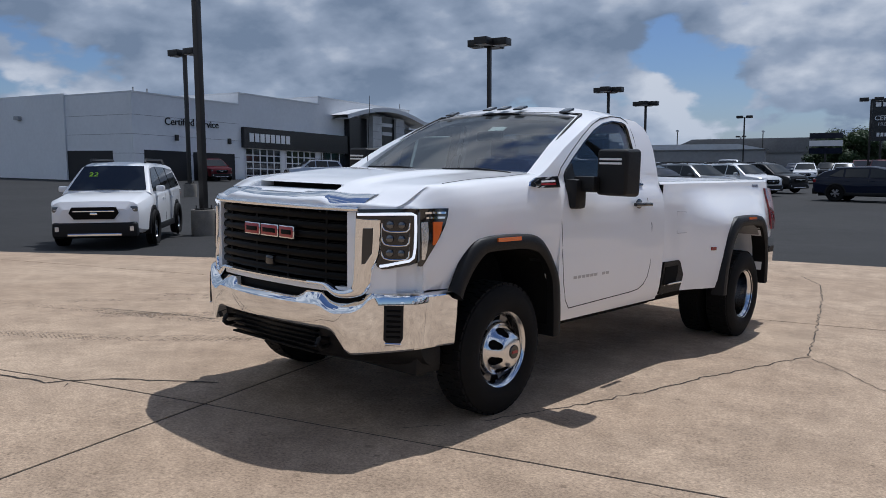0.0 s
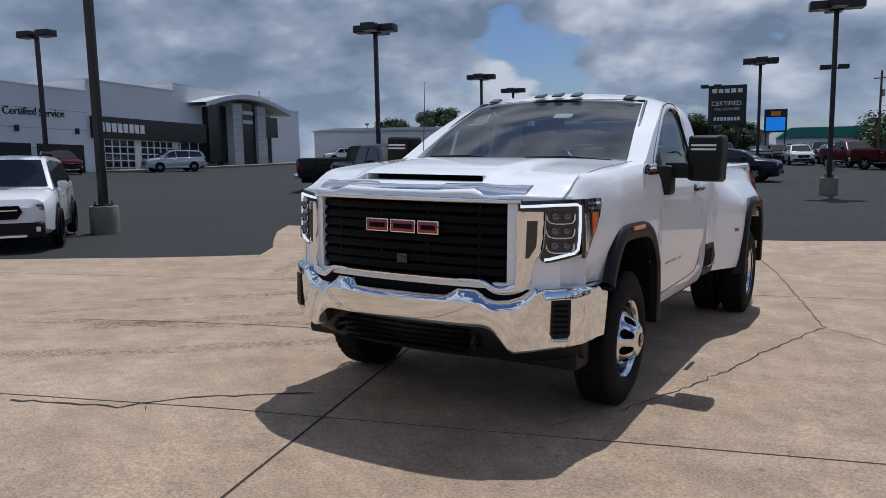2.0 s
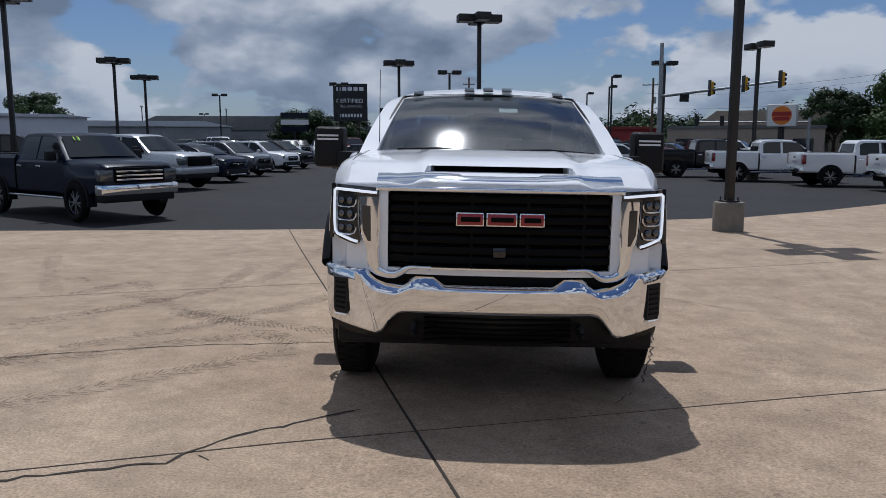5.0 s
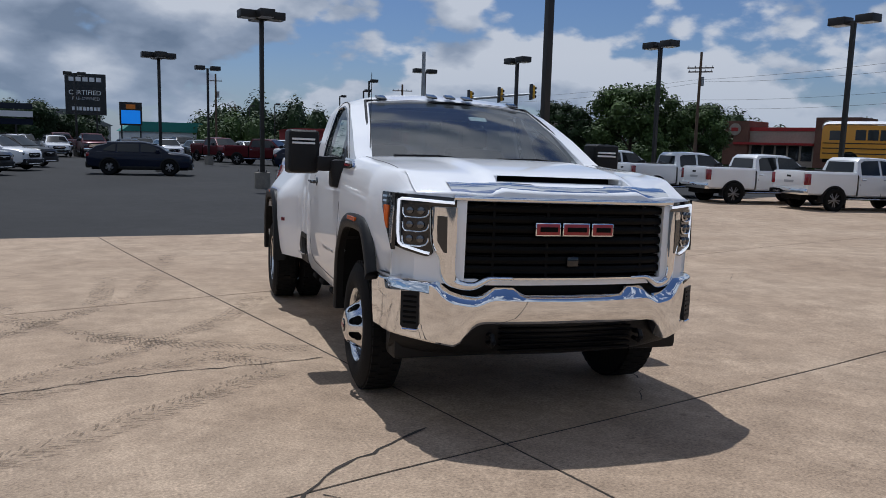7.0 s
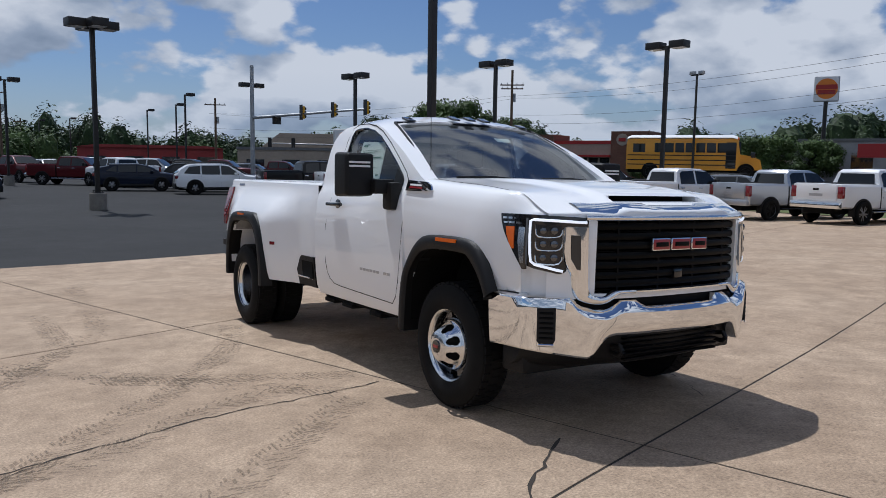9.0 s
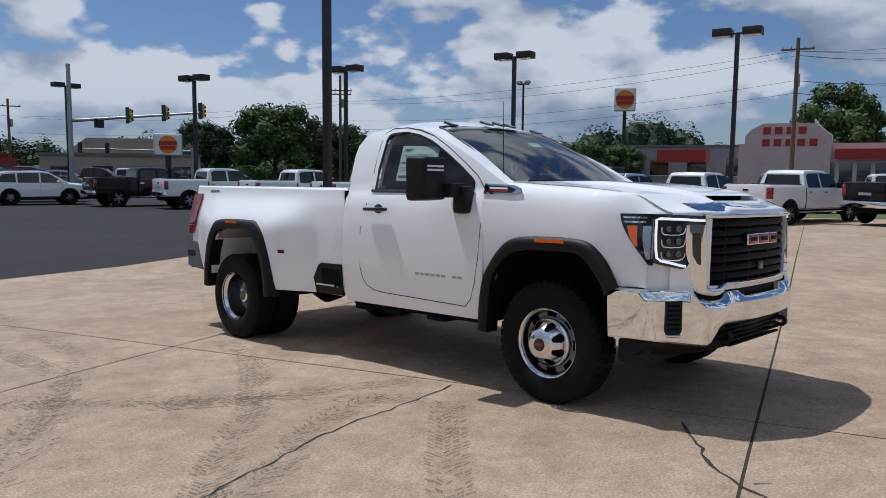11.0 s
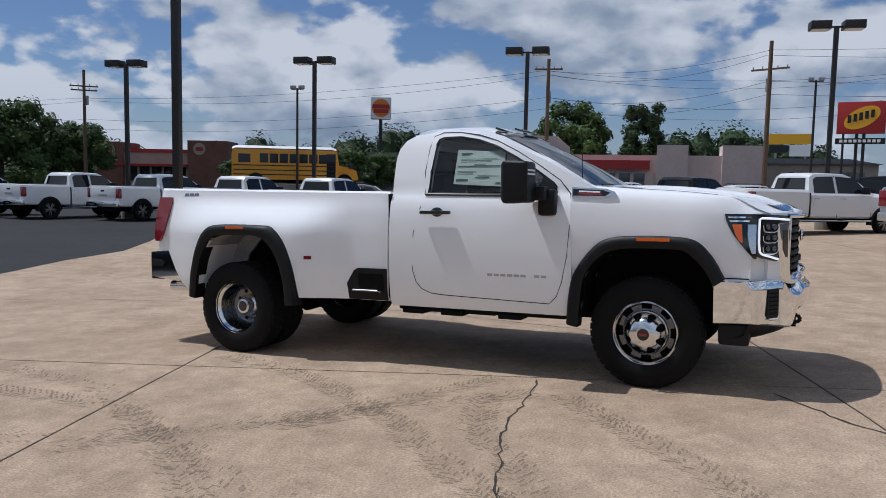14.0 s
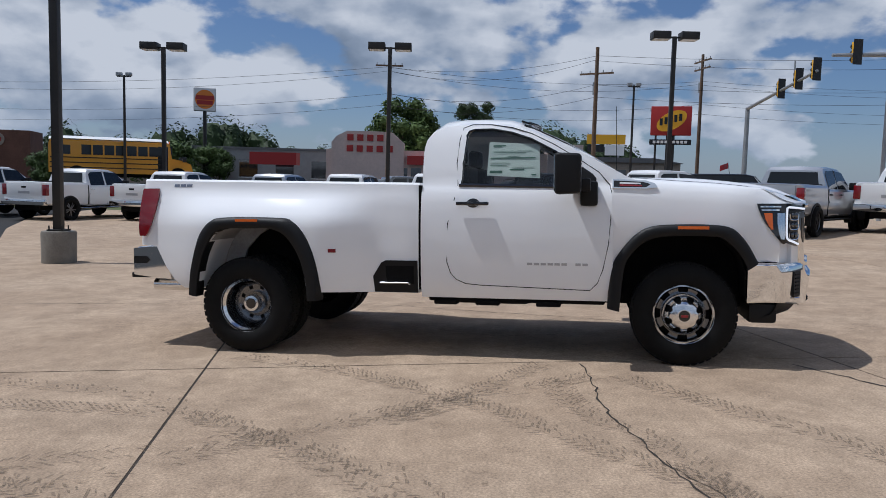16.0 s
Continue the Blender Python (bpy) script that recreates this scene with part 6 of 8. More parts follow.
def make_suv(name, label, mat, L=4.85, H=1.68, w=0.93, cladding=True, rails=True, hatch=0.35, category="car", style="bright"):
    """A five-door estate or sport utility."""
    ob = thing(name, label, category)
    wb, r = L * 0.285, 0.36
    xf, xr = L / 2, -L / 2
    z0, belt = 0.30, 1.05
    hood = belt - 0.04
    hull([(xf, w * 0.72, z0 + 0.15, hood - 0.28, hood - 0.22, w * 0.66), (xf - 0.10, w * 0.88, z0 + 0.05, hood - 0.14, hood - 0.08, w * 0.78), (xf - 0.35, w * 0.98, z0, hood - 0.07, hood + 0.0, w * 0.82), (xf - 1.15, w, z0, belt - 0.03, belt + 0.05, w * 0.86), (0, w, z0, belt, belt + 0.05, w * 0.9), (xr + 0.5, w, z0 + 0.02, belt + 0.02, belt + 0.06, w * 0.9), (xr + 0.08, w * 0.93, z0 + 0.08, belt, belt + 0.03, w * 0.84), (xr, w * 0.85, z0 + 0.15, belt - 0.1, belt - 0.05, w * 0.78)], mat, ob)
    gh = []
    for x, zt in ((xf - 1.05, belt + 0.04), (xf - 1.45, belt + 0.30), (xf - 1.85, H - 0.08), (xf - 2.2, H - 0.01), (0, H), (xr + 0.9, H - 0.03), (xr + hatch, H - 0.09), (xr + hatch * 0.45, belt + 0.30), (xr + 0.06, belt + 0.02)):
        k = (zt - belt) / (H - belt)
        wt = w * (0.93 - 0.24 * k)
        gh.append([(x, w * 0.95, belt - 0.02), (x, wt + 0.02, zt - 0.03), (x, wt - 0.06, zt), (x, 0, zt + 0.02), (x, -(wt - 0.06), zt), (x, -(wt + 0.02), zt - 0.03), (x, -w * 0.95, belt - 0.02)])
    part("roof_shell", bm_loft(gh), mat, ob, "", 28)

    def side(z):
        return w * 0.955 - w * 0.23 * (z - belt + 0.02) / (H - belt)
    windows(ob, [[(0.05, belt + 0.03), (xf - 1.35, belt + 0.03), (xf - 1.5, belt + 0.20), (xf - 1.9, H - 0.13), (0.05, H - 0.09)], [(-0.98, belt + 0.03), (-0.03, belt + 0.03), (-0.03, H - 0.09), (-0.98, H - 0.11)], [(xr + hatch * 0.7, belt + 0.08), (-1.06, belt + 0.04), (-1.06, H - 0.12), (xr + hatch + 0.1, H - 0.17)]], side, M["car_glass"])
    bm, _ = bm_grid([[(x + 0.02, -wy, z + 0.015), (x + 0.04, 0, z + 0.03), (x + 0.02, wy, z + 0.015)] for x, z, wy in ((xf - 1.10, belt + 0.06, w * 0.84), (xf - 1.80, H - 0.09, w * 0.66))])
    part("windscreen", bm, M["car_glass"], ob)
    bm, _ = bm_grid([[(xr + 0.05, -w * 0.74, belt + 0.10), (xr + 0.05, w * 0.74, belt + 0.10)], [(xr + hatch * 0.9, -w * 0.62, H - 0.13), (xr + hatch * 0.9, w * 0.62, H - 0.13)]])
    part("back_window", bm, M["car_glass"], ob)
    for x in (wb, -wb):
        arches(ob, x, w, r, None if cladding else mat)
        for s in (1, -1):
            road_wheel(ob, x, s * (w + 0.07), r, style, 0.18)
    lowm = M["black_plastic"] if cladding else mat
    part("front_bumper", bm_box(xf - 0.22, xf + 0.03, -w * 0.86, w * 0.86, z0 - 0.06, z0 + 0.24, 0.07, 3), lowm, ob)
    part("skid_plate", bm_box(xf - 0.1, xf + 0.045, -w * 0.55, w * 0.55, z0 - 0.03, z0 + 0.03, 0.015, 1), M["alu"], ob)
    part("rear_bumper", bm_box(xr - 0.04, xr + 0.2, -w * 0.88, w * 0.88, z0, z0 + 0.30, 0.06, 3), lowm, ob)
    g = part("grille", bm_prism([(-w * 0.40, z0 + 0.30), (w * 0.40, z0 + 0.30), (w * 0.50, z0 + 0.42), (w * 0.44, z0 + 0.53), (-w * 0.44, z0 + 0.53), (-w * 0.50, z0 + 0.42)], xf - 0.06, xf + 0.036, plane="yz"), M["grille_black"], ob)
    part("grille_rim", bm_box(xf + 0.02, xf + 0.045, -w * 0.42, w * 0.42, z0 + 0.44, z0 + 0.465, 0.006, 1), M["chrome"], g)
    part("grille_badge", bm_box(xf + 0.03, xf + 0.052, -0.07, 0.07, z0 + 0.385, z0 + 0.43, 0.01, 2), M["chrome"], g)
    part("sill", bm_box(-wb + 0.4, wb - 0.4, -w - 0.01, w + 0.01, z0 - 0.04, z0 + 0.10, 0.03, 2), lowm, ob)
    part("underside", bm_box(xr + 0.2, xf - 0.2, -w * 0.7, w * 0.7, z0 - 0.08, z0 + 0.1), M["under"], ob)
    for s in (1, -1):
        part("headlamp", bm_box(xf - 0.34, xf - 0.045, min(s * w * 0.53, s * w * 0.86), max(s * w * 0.53, s * w * 0.86), z0 + 0.43, z0 + 0.545, 0.03, 2), M["lamp_smoke"], ob)
        part("lamp_blade", bm_box(xf - 0.30, xf - 0.038, min(s * w * 0.56, s * w * 0.82), max(s * w * 0.56, s * w * 0.82), z0 + 0.47, z0 + 0.485, 0.005, 1), M["lamp_clear"], ob)
        part("fog_lamp", bm_box(xf - 0.1, xf + 0.035, min(s * w * 0.70, s * w * 0.80), max(s * w * 0.70, s * w * 0.80), z0 + 0.06, z0 + 0.17, 0.015, 1), M["lamp_clear"], ob)
        part("tail_lamp", bm_box(xr - 0.005, xr + 0.25, min(s * w * 0.66, s * w * 0.93), max(s * w * 0.66, s * w * 0.93), belt - 0.22, belt - 0.03, 0.03, 2), M["red_lens"], ob)
        part("side_mirror", bm_box(xf - 1.62, xf - 1.44, min(s * w * 0.97, s * w * 1.16), max(s * w * 0.97, s * w * 1.16), belt + 0.02, belt + 0.15, 0.04, 2), mat, ob)
        for x in (0.10, -0.92):
            part("door_handle", bm_box(x, x + 0.19, min(s * w * 0.97, s * w * 1.01), max(s * w * 0.97, s * w * 1.01), belt - 0.15, belt - 0.12, 0.008, 1), mat, ob)
        for x in (xf - 1.35, 0.01, -1.02):
            part("door_seam", tube_along([Vector((x, s * w * 0.999, z0 + 0.12)), Vector((x, s * w * 0.985, belt - 0.04))], 0.005, seg=4), M["seam"], ob)
        if rails:
            part("roof_rail", tube_along([Vector((xf - 2.1, s * w * 0.62, H + 0.0)), Vector((xf - 2.2, s * w * 0.62, H + 0.07)), Vector((xr + 0.8, s * w * 0.62, H + 0.06)), Vector((xr + 0.6, s * w * 0.62, H - 0.03))], 0.022), M["black_plastic"], ob)
    return ob


def heading(x, y, fx, fy, dz=0.0):
    """Where a parked vehicle stands, and where its nose points."""
    return pose(x, y, ground_z(x, y) + dz, 0, 0, math.degrees(math.atan2(fy, fx)))


def put(ob, x, y, fx, fy):
    ob.matrix_world = heading(x, y, fx, fy)
    return ob


# the white crossover by the apron's edge, and its lime windscreen numbers
SUB = put(make_suv("crossover_car", "white crossover estate with black cladding and roof rails", paint("paint_white", 0), 4.86, 1.68, 0.93), -14.2, 11.15, 0.66, -0.75)


def windscreen_number(parent, body, x, z, y, slope):
    cu = bpy.data.curves.new("window_number", "FONT")
    cu.body, cu.size, cu.extrude, cu.align_x = body, 0.20, 0.002, "CENTER"
    tmp = new("tmp", cu)
    me = bpy.data.meshes.new_from_object(tmp.evaluated_get(bpy.context.evaluated_depsgraph_get()))
    bpy.data.objects.remove(tmp)
    me.materials.clear()
    me.materials.append(M["lime"])
    o = new("window_number", me)
    o.parent = parent
    o["label"] = "lime green year digits"
    o.matrix_local = Matrix.Translation((x, y, z)) @ Matrix.Rotation(radians(90), 4, "Z") @ Matrix.Rotation(radians(slope), 4, "X")


windscreen_number(SUB, "22", 0.975, 1.40, -0.36, 34.5)
SUB.scale = (0.95, 0.95, 0.98)

F150 = put(make_pickup("pickup_truck", "lifted dark navy crew-cab pickup with chrome bumpers", M["paint_navy"], 0.05), -9.75, 19.3, 0.71, -0.70)
windscreen_number(F150, "13", 0.99, 1.785, -0.40, 36.9)
F150.scale = (0.95, 0.95, 0.97)
dark = put(make_pickup("pickup_truck", "black pickup seen from its bed side", M["paint_black"], 0.0), -15.7, 30.0, 0.93, 0.37)

ROW = "pickups parked along the street side"
white_pickup = put(make_pickup("pickup_truck", "white crew-cab pickup with black wheel arches", M["paint_white"], 0.0, chrome=True), 16.9, 33.6, 0.96, -0.28)
tagged(white_pickup, group=ROW)


def row_copy(src, x, y, fx=0.97, fy=-0.25):
    """The rear axle stands at x, y."""
    n = math.hypot(fx, fy)
    cx, cy = x + 1.87 * fx / n, y + 1.87 * fy / n
    return copy_thing(src, heading(cx, cy, fx, fy))


for x, y in ((16.9, 30.0), (18.0, 26.4), (18.4, 22.6), (19.6, 19.2), (21.3, 12.4)):
    row_copy(white_pickup, x, y)
silver_pickup = put(make_pickup("pickup_truck", "silver crew-cab pickup with dark wheels", M["paint_silver"], 0.0, style="dark", chrome=False), 23.4, 15.2, 0.96, -0.28)
tagged(silver_pickup, group=ROW)
row_copy(white_pickup, 16.8, 1.8, 0.50, -0.87)
row_copy(silver_pickup, 11.9, -1.7, 0.76, -0.65)
row_copy(white_pickup, 13.4, -5.8, 0.76, -0.65)
row_copy(white_pickup, 21.0, 8.9, 0.92, -0.38)
black_pickup = put(make_pickup("pickup_truck", "black crew-cab pickup with bright wheels", M["paint_black"], 0.0), 22.95, 3.85, 0.78, -0.62)
row_copy(black_pickup, 14.0, 38.2, 0.97, -0.25)
grey_pickup = put(make_pickup("pickup_truck", "grey crew-cab pickup at the street side", M["paint_grey"], 0.0), 31.5, 10.5, 0.25, -0.97)
maroon_pickup = put(make_pickup("pickup_truck", "maroon crew-cab pickup in the far row", M["paint_maroon"], 0.0), 7.2, 64.5, 0.3, -0.95)

# far rows
LOT = "cars in the far rows"
suv_kinds = [put(make_suv("sport_utility", "%s sport utility in a far parking row" % c, M[m_], 4.7, 1.66 if c != "navy blue" else 1.56, 0.93, True, c != "navy blue", 0.62 if c != "navy blue" else 1.0), x, y, fx, fy) for c, m_, x, y, fx, fy in
             (("navy blue", "paint_blue", -1.2, 40.5, 0.98, -0.2), ("black", "paint_black", 13.9, 45.0, 0.95, -0.3), ("white", "paint_white", 12.2, 41.9, 0.95, -0.3), ("grey", "paint_grey", -12.5, 68.0, 0.2, -0.98))]
for k in suv_kinds:
    tagged(k, group=LOT)
rng = random.Random(5)
spots = []
for i in range(12):                                   # north rows, noses towards us
    spots.append((-25.0 + i * 2.9, 69.0 + 0.25 * i, 0.1, -1))
for i in range(7):
    spots.append((-21.5 + i * 2.9, 84.0, 0.1, -1))
for i in range(9):                                    # beyond the black cars, to the north-east
    spots.append((9.2 + i * 3.0, 58.0 + i * 0.6, 0.75, -0.66))
for i in range(8):
    spots.append((3.0 + i * 3.2, 78.0, 0.1, -1))
for i in range(5):                                    # diagonal row behind the navy pickup
    spots.append((-10.6 + i * 0.9, 29.0 + i * 5.0, 0.85, -0.5))
for i, (x, y, fx, fy) in enumerate(spots):
    src = rng.choice(suv_kinds + [white_pickup, black_pickup, silver_pickup, maroon_pickup])
    c = copy_thing(src, heading(x + rng.uniform(-.2, .2), y + rng.uniform(-.4, .4), fx, fy))
    c["group"] = LOT
# single cars that stand out
row_copy(white_pickup, 11.6, 52.6, -0.3, 0.95)["group"] = LOT
copy_thing(suv_kinds[1], heading(14.6, 49.6, 0.9, -0.4))
copy_thing(suv_kinds[0], heading(9.6, 47.3, 0.95, -0.3))
copy_thing(suv_kinds[1], heading(37.3, 3.2, 0.45, -0.89))
row_copy(white_pickup, 43.0, 8.8, 0.30, -0.95)["group"] = LOT
row_copy(grey_pickup, 35.4, 13.2, 0.35, -0.94)["group"] = LOT
copy_thing(suv_kinds[2], heading(44.0, -1.0, 0.35, -0.94))
copy_thing(suv_kinds[3], heading(30.0, 20.5, 0.25, -0.97))
terrain = put(make_suv("sport_utility", "silver sport utility by the showroom doors", M["paint_silver"], 4.6, 1.66, 0.92, False), -42.2, 49.3, -0.55, -0.83)
red_suv = put(make_suv("sport_utility", "dark red sport utility beside a white wall", M["paint_maroon"], 4.7, 1.70, 0.93), -44.5, 88.5, -0.75, -0.66)
copy_thing(red_suv, heading(-40.5, 92.0, -0.75, -0.66))
copy_thing(suv_kinds[2], heading(-46.5, 85.6, -0.75, -0.66))
copy_thing(red_suv, heading(-47.2, 43.0, 0.9, -0.4))

# a black sport utility with an orange front out on the street
wrapped = put(make_suv("sport_utility", "black sport utility with an orange front and a small flag", M["paint_black"], 5.5, 1.95, 0.98, False, False), 30.4, -6.6, -0.31, -0.95)
front_wrap = hull([(2.78, 0.72, 0.45, 0.76, 0.82, 0.66), (2.66, 0.88, 0.36, 0.90, 0.95, 0.80), (2.40, 0.985, 0.36, 0.97, 1.03, 0.83), (1.62, 0.988, 0.36, 1.03, 1.085, 0.86)], M["paint_orange"], wrapped, "front_wrap", "bright orange front")
part("flag_staff", bm_cyl((-0.2, 0.8, 1.8), (-0.35, 0.82, 2.6), 0.012, seg=6), M["pole_paint"], wrapped)
part("flag", bm_grid([[(-0.33 - 0.08 * i, 0.82 + 0.02 * math.sin(i * 1.7), 2.55 - 0.03 * i - 0.3 * k) for i in range(6)] for k in range(2)])[0], M["red_badge"], wrapped)

# ---- buildings ----
M["wall_white"] = material("painted_panel", (0.74, 0.75, 0.76), 0.6, var=0.05, scale=0.4, bump=0.08, bscale=20)
M["wall_stone"] = material("pale_stone", (0.50, 0.50, 0.49), 0.8, var=0.15, scale=2)
M["sign_black"] = material("sign_black", (0.010, 0.010, 0.011), 0.25)
M["bay_shade"] = material("painted_bay_shade", (0.015, 0.015, 0.016), 0.7)
M["shop_glass"] = material("shop_glass", (0.02, 0.024, 0.028), 0.05, coat=1.0, spec=0.8)
M["frame_white"] = material("white_frame", (0.62, 0.63, 0.64), 0.5)
M["roof_grey"] = material("roof_grey", (0.16, 0.16, 0.16), 0.8, var=0.2, scale=0.3)
M["roof_pale"] = material("roof_pale", (0.62, 0.63, 0.64), 0.6, var=0.1, scale=0.2)
M["wall_grey"] = material("wall_grey", (0.30, 0.30, 0.30), 0.8, var=0.12, scale=0.2)
M["wall_red"] = material("wall_red", (0.28, 0.030, 0.028), 0.6, var=0.15, scale=0.3)
M["wall_brick"] = material("brown_brick", (0.16, 0.075, 0.050), 0.85, var=0.25, scale=0.8, bump=0.3, bscale=14)
M["wall_tan"] = material("tan_stucco", (0.36, 0.30, 0.24), 0.85, var=0.12, scale=0.4)
M["wall_pink"] = material("pink_stucco", (0.62, 0.50, 0.45), 0.85, var=0.10, scale=0.4)
M["red_paint"] = material("red_paint", (0.38, 0.022, 0.020), 0.45)
M["orange_paint"] = material("orange_paint", (0.75, 0.22, 0.02), 0.45)
M["yellow_paint"] = material("yellow_paint", (0.80, 0.42, 0.015), 0.45)
M["bus_yellow"] = material("bus_yellow", (0.72, 0.32, 0.012), 0.4, coat=0.5)
M["teal_roof"] = material("teal_roof", (0.03, 0.22, 0.18), 0.6)
M["blue_screen"] = material("blue_screen", (0.02, 0.22, 0.75), 0.4, emit=0.8)
M["signal_yellow"] = material("signal_yellow", (0.70, 0.36, 0.01), 0.5)
M["galv"] = material("galvanised", (0.36, 0.37, 0.38), 0.5, 0.6, var=0.15, scale=3)
M["wood_pole"] = material("wood_pole", (0.13, 0.085, 0.055), 0.9, var=0.3, scale=2, bump=0.3, bscale=30)
M["grass"] = material("verge_grass", (0.10, 0.12, 0.035), 0.95, var=0.35, scale=0.6, bump=0.4, bscale=30)
M["cable"] = material("cable", (0.02, 0.02, 0.022), 0.7)


def word(parent, body, size, mat, m, name="lettering", depth=0.03):
    cu = bpy.data.curves.new(name, "FONT")
    cu.body, cu.size, cu.extrude = body, size, depth
    tmp = new("tmp", cu)
    me = bpy.data.meshes.new_from_object(tmp.evaluated_get(bpy.context.evaluated_depsgraph_get()))
    bpy.data.objects.remove(tmp)
    bpy.data.curves.remove(cu)
    me.materials.clear()
    me.materials.append(mat)
    o = new(name, me)
    o.parent = parent
    o.matrix_local = m
    return o


def showroom():
    """White dealer building: its long face looks east, its short one south."""
    X = -48.0
    ob = thing("dealership_building", "white panelled car showroom with black sign band and arched entrance", "building")
    # three stretches of wall that step up to the north
    for y0, y1, top, x in ((36.5, 46.8, 7.25, X), (46.8, 57.0, 8.2, X), (57.0, 72.4, 8.9, X - 0.15), (72.4, 83.0, 8.2, X - 3.0)):
        w = part("wall", bm_box(x - 24, x, y0, y1, -0.5, top), M["wall_white"], ob)
        part("coping", bm_box(x - 24, x + 0.06, y0, y1 - 0.01, top, top + 0.14), M["frame_white"], w)
    part("wall", bm_box(X - 30, X - 8.0, 36.35, 37.5, -0.5, 7.5), M["wall_white"], ob)
    for z in (2.9, 4.3, 5.7):
        part("panel_joint", bm_box(X - 25, X + 0.004, 36.495, 46.8, z, z + 0.03), M["wall_grey"], ob)
    def bay(y0, y1, z0, z1, mat=M["bay_shade"], x=X):
        return part("bay_opening", bm_box(x - 0.4, x + 0.015, y0, y1, z0, z1), mat, ob)
    # service bays: near-black slabs on the solid wall stand in for shaded insides
    bay(37.4, 41.4, 0.6, 3.2)
    bay(41.9, 46.2, 0.6, 3.2)
    part("bay_opening", bm_box(X - 9.8, X - 2.4, 36.47, 36.9, 0.5, 3.1), M["bay_shade"], ob)
    # glazed lift doors
    for y0, y1 in ((47.4, 51.6), (52.3, 56.3)):
        b = bay(y0, y1, 0.9, 3.75, M["shop_glass"])
        n = 5
        for i in range(n + 1):
            y = y0 + (y1 - y0) * i / n
            part("door_mullion", bm_box(X - 0.02, X + 0.06, y - 0.06, y + 0.06, 0.9, 3.75), M["frame_white"], b)
        for i in range(6):
            z = 0.9 + 2.85 * i / 5
            part("door_rail", bm_box(X - 0.02, X + 0.055, y0, y1, z - 0.05, z + 0.05), M["frame_white"], b)
    part("sign_band", bm_box(X - 0.2, X + 0.35, 47.0, 64.0, 3.78, 5.5), M["sign_black"], ob, "black fascia band")
    # the dealer's name as plain bars
    for i in range(8):
        part("fascia_letter_bar", bm_box(X + 0.35, X + 0.42, 47.6 + i * 0.63, 47.6 + i * 0.63 + 0.45, 4.30, 5.02), M["white_plastic"], ob)
    g = bay(57.3, 63.6, 1.3, 3.75, M["shop_glass"])
    for i in range(6):
        part("window_mullion", bm_box(X - 0.02, X + 0.05, 57.3 + i * 1.26 - 0.05, 57.3 + i * 1.26 + 0.05, 1.3, 3.75), M["frame_white"], g)
    part("entrance_black", bm_box(X - 0.2, X + 0.5, 60.9, 63.7, 2.0, 7.4), M["sign_black"], ob)
    # entrance: two stone piers, black panel between, an arch above
    for y0, y1 in ((63.7, 65.2), (67.8, 69.3)):
        p = part("entrance_pier", bm_box(X - 0.2, X + 1.3, y0, y1, 1.6, 7.7), M["wall_stone"], ob)
        for k in range(7):
            part("pier_joint", bm_box(X + 1.298, X + 1.306, y0, y1, 2.4 + k * 0.75, 2.43 + k * 0.75), M["roof_grey"], p)
    pan = part("entrance_panel", bm_box(X - 0.2, X + 1.0, 65.2, 67.8, 1.6, 7.8), M["sign_black"], ob)
    for z, w_ in ((7.0, 1.9), (6.1, 1.7)):
        part("panel_mark", bm_box(X + 1.0, X + 1.05, 66.5 - w_ / 2, 66.5 + w_ / 2, z - 0.22, z + 0.14), M["grey_mark"], pan)
    part("entrance_black", bm_box(X - 0.2, X + 0.6, 69.3, 72.6, 4.7, 6.8), M["sign_black"], ob)
    g = bay(69.5, 72.2, 1.8, 4.7, M["shop_glass"])
    for i in range(4):
        part("window_mullion", bm_box(X - 0.02, X + 0.05, 69.5 + i * 0.9 - 0.05, 69.5 + i * 0.9 + 0.05, 1.8, 4.7), M["frame_white"], g)
    rows = []
    for i in range(17):
        k = i / 16
        y = 58.8 + k * (73.2 - 58.8)
        z = 6.75 + 1.45 * math.sin(math.pi * (0.06 + 0.88 * k))
        rows.append([(X + 2.0, y, z), (X + 2.0, y, z + 0.42), (X - 0.4, y, z + 0.42), (X - 0.4, y, z)])
    part("entrance_arch", bm_grid(rows, None, True)[0], M["frame_white"], ob, "shallow white arch over the entrance")
    for y in (40.3, 45.6):
        part("wall_lamp", bm_box(X, X + 0.22, y - 0.12, y + 0.12, 4.0, 4.45, 0.02), M["pole_paint"], ob)
    part("wall_lamp", bm_box(X - 14.4, X - 13.8, 36.0, 36.5, 5.6, 5.9, 0.03), M["galv"], ob)
    for y in (37.0, 38.2, 70.9):
        part("roof_camera", bm_cyl((X - 0.4, y, 7.2 if y < 60 else 9.0), (X - 0.4, y, 7.7 if y < 60 else 9.6), 0.06, seg=8), M["galv"], ob)
    facing = Matrix.Rotation(radians(90), 4, "Z") @ Matrix.Rotation(radians(90), 4, "X")
    first = word(ob, "Certified", 0.78, M["sign_black"], Matrix.Translation((X + 0.02, 39.3, 5.15)) @ facing, "service_lettering", 0.05)
    word(ob, "Service", 0.78, M["sign_black"], Matrix.Translation((X + 0.02, 39.3 + max(v.co.x for v in first.data.vertices) + 0.24, 5.15)) @ facing, "service_lettering", 0.05)
    kerb = link_mesh("kerb", bm_box(X + 0.5, X + 3.6, 46.8, 84.0, 0.2, 1.9), M["footing"], smooth=0)
    for v in kerb.data.vertices:
        if v.co.z > 1:
            v.co.z = ground_z(X + 2, v.co.y) + 0.16
    tagged(kerb, "pale concrete walk along the showroom", "kerb", kind="structure")
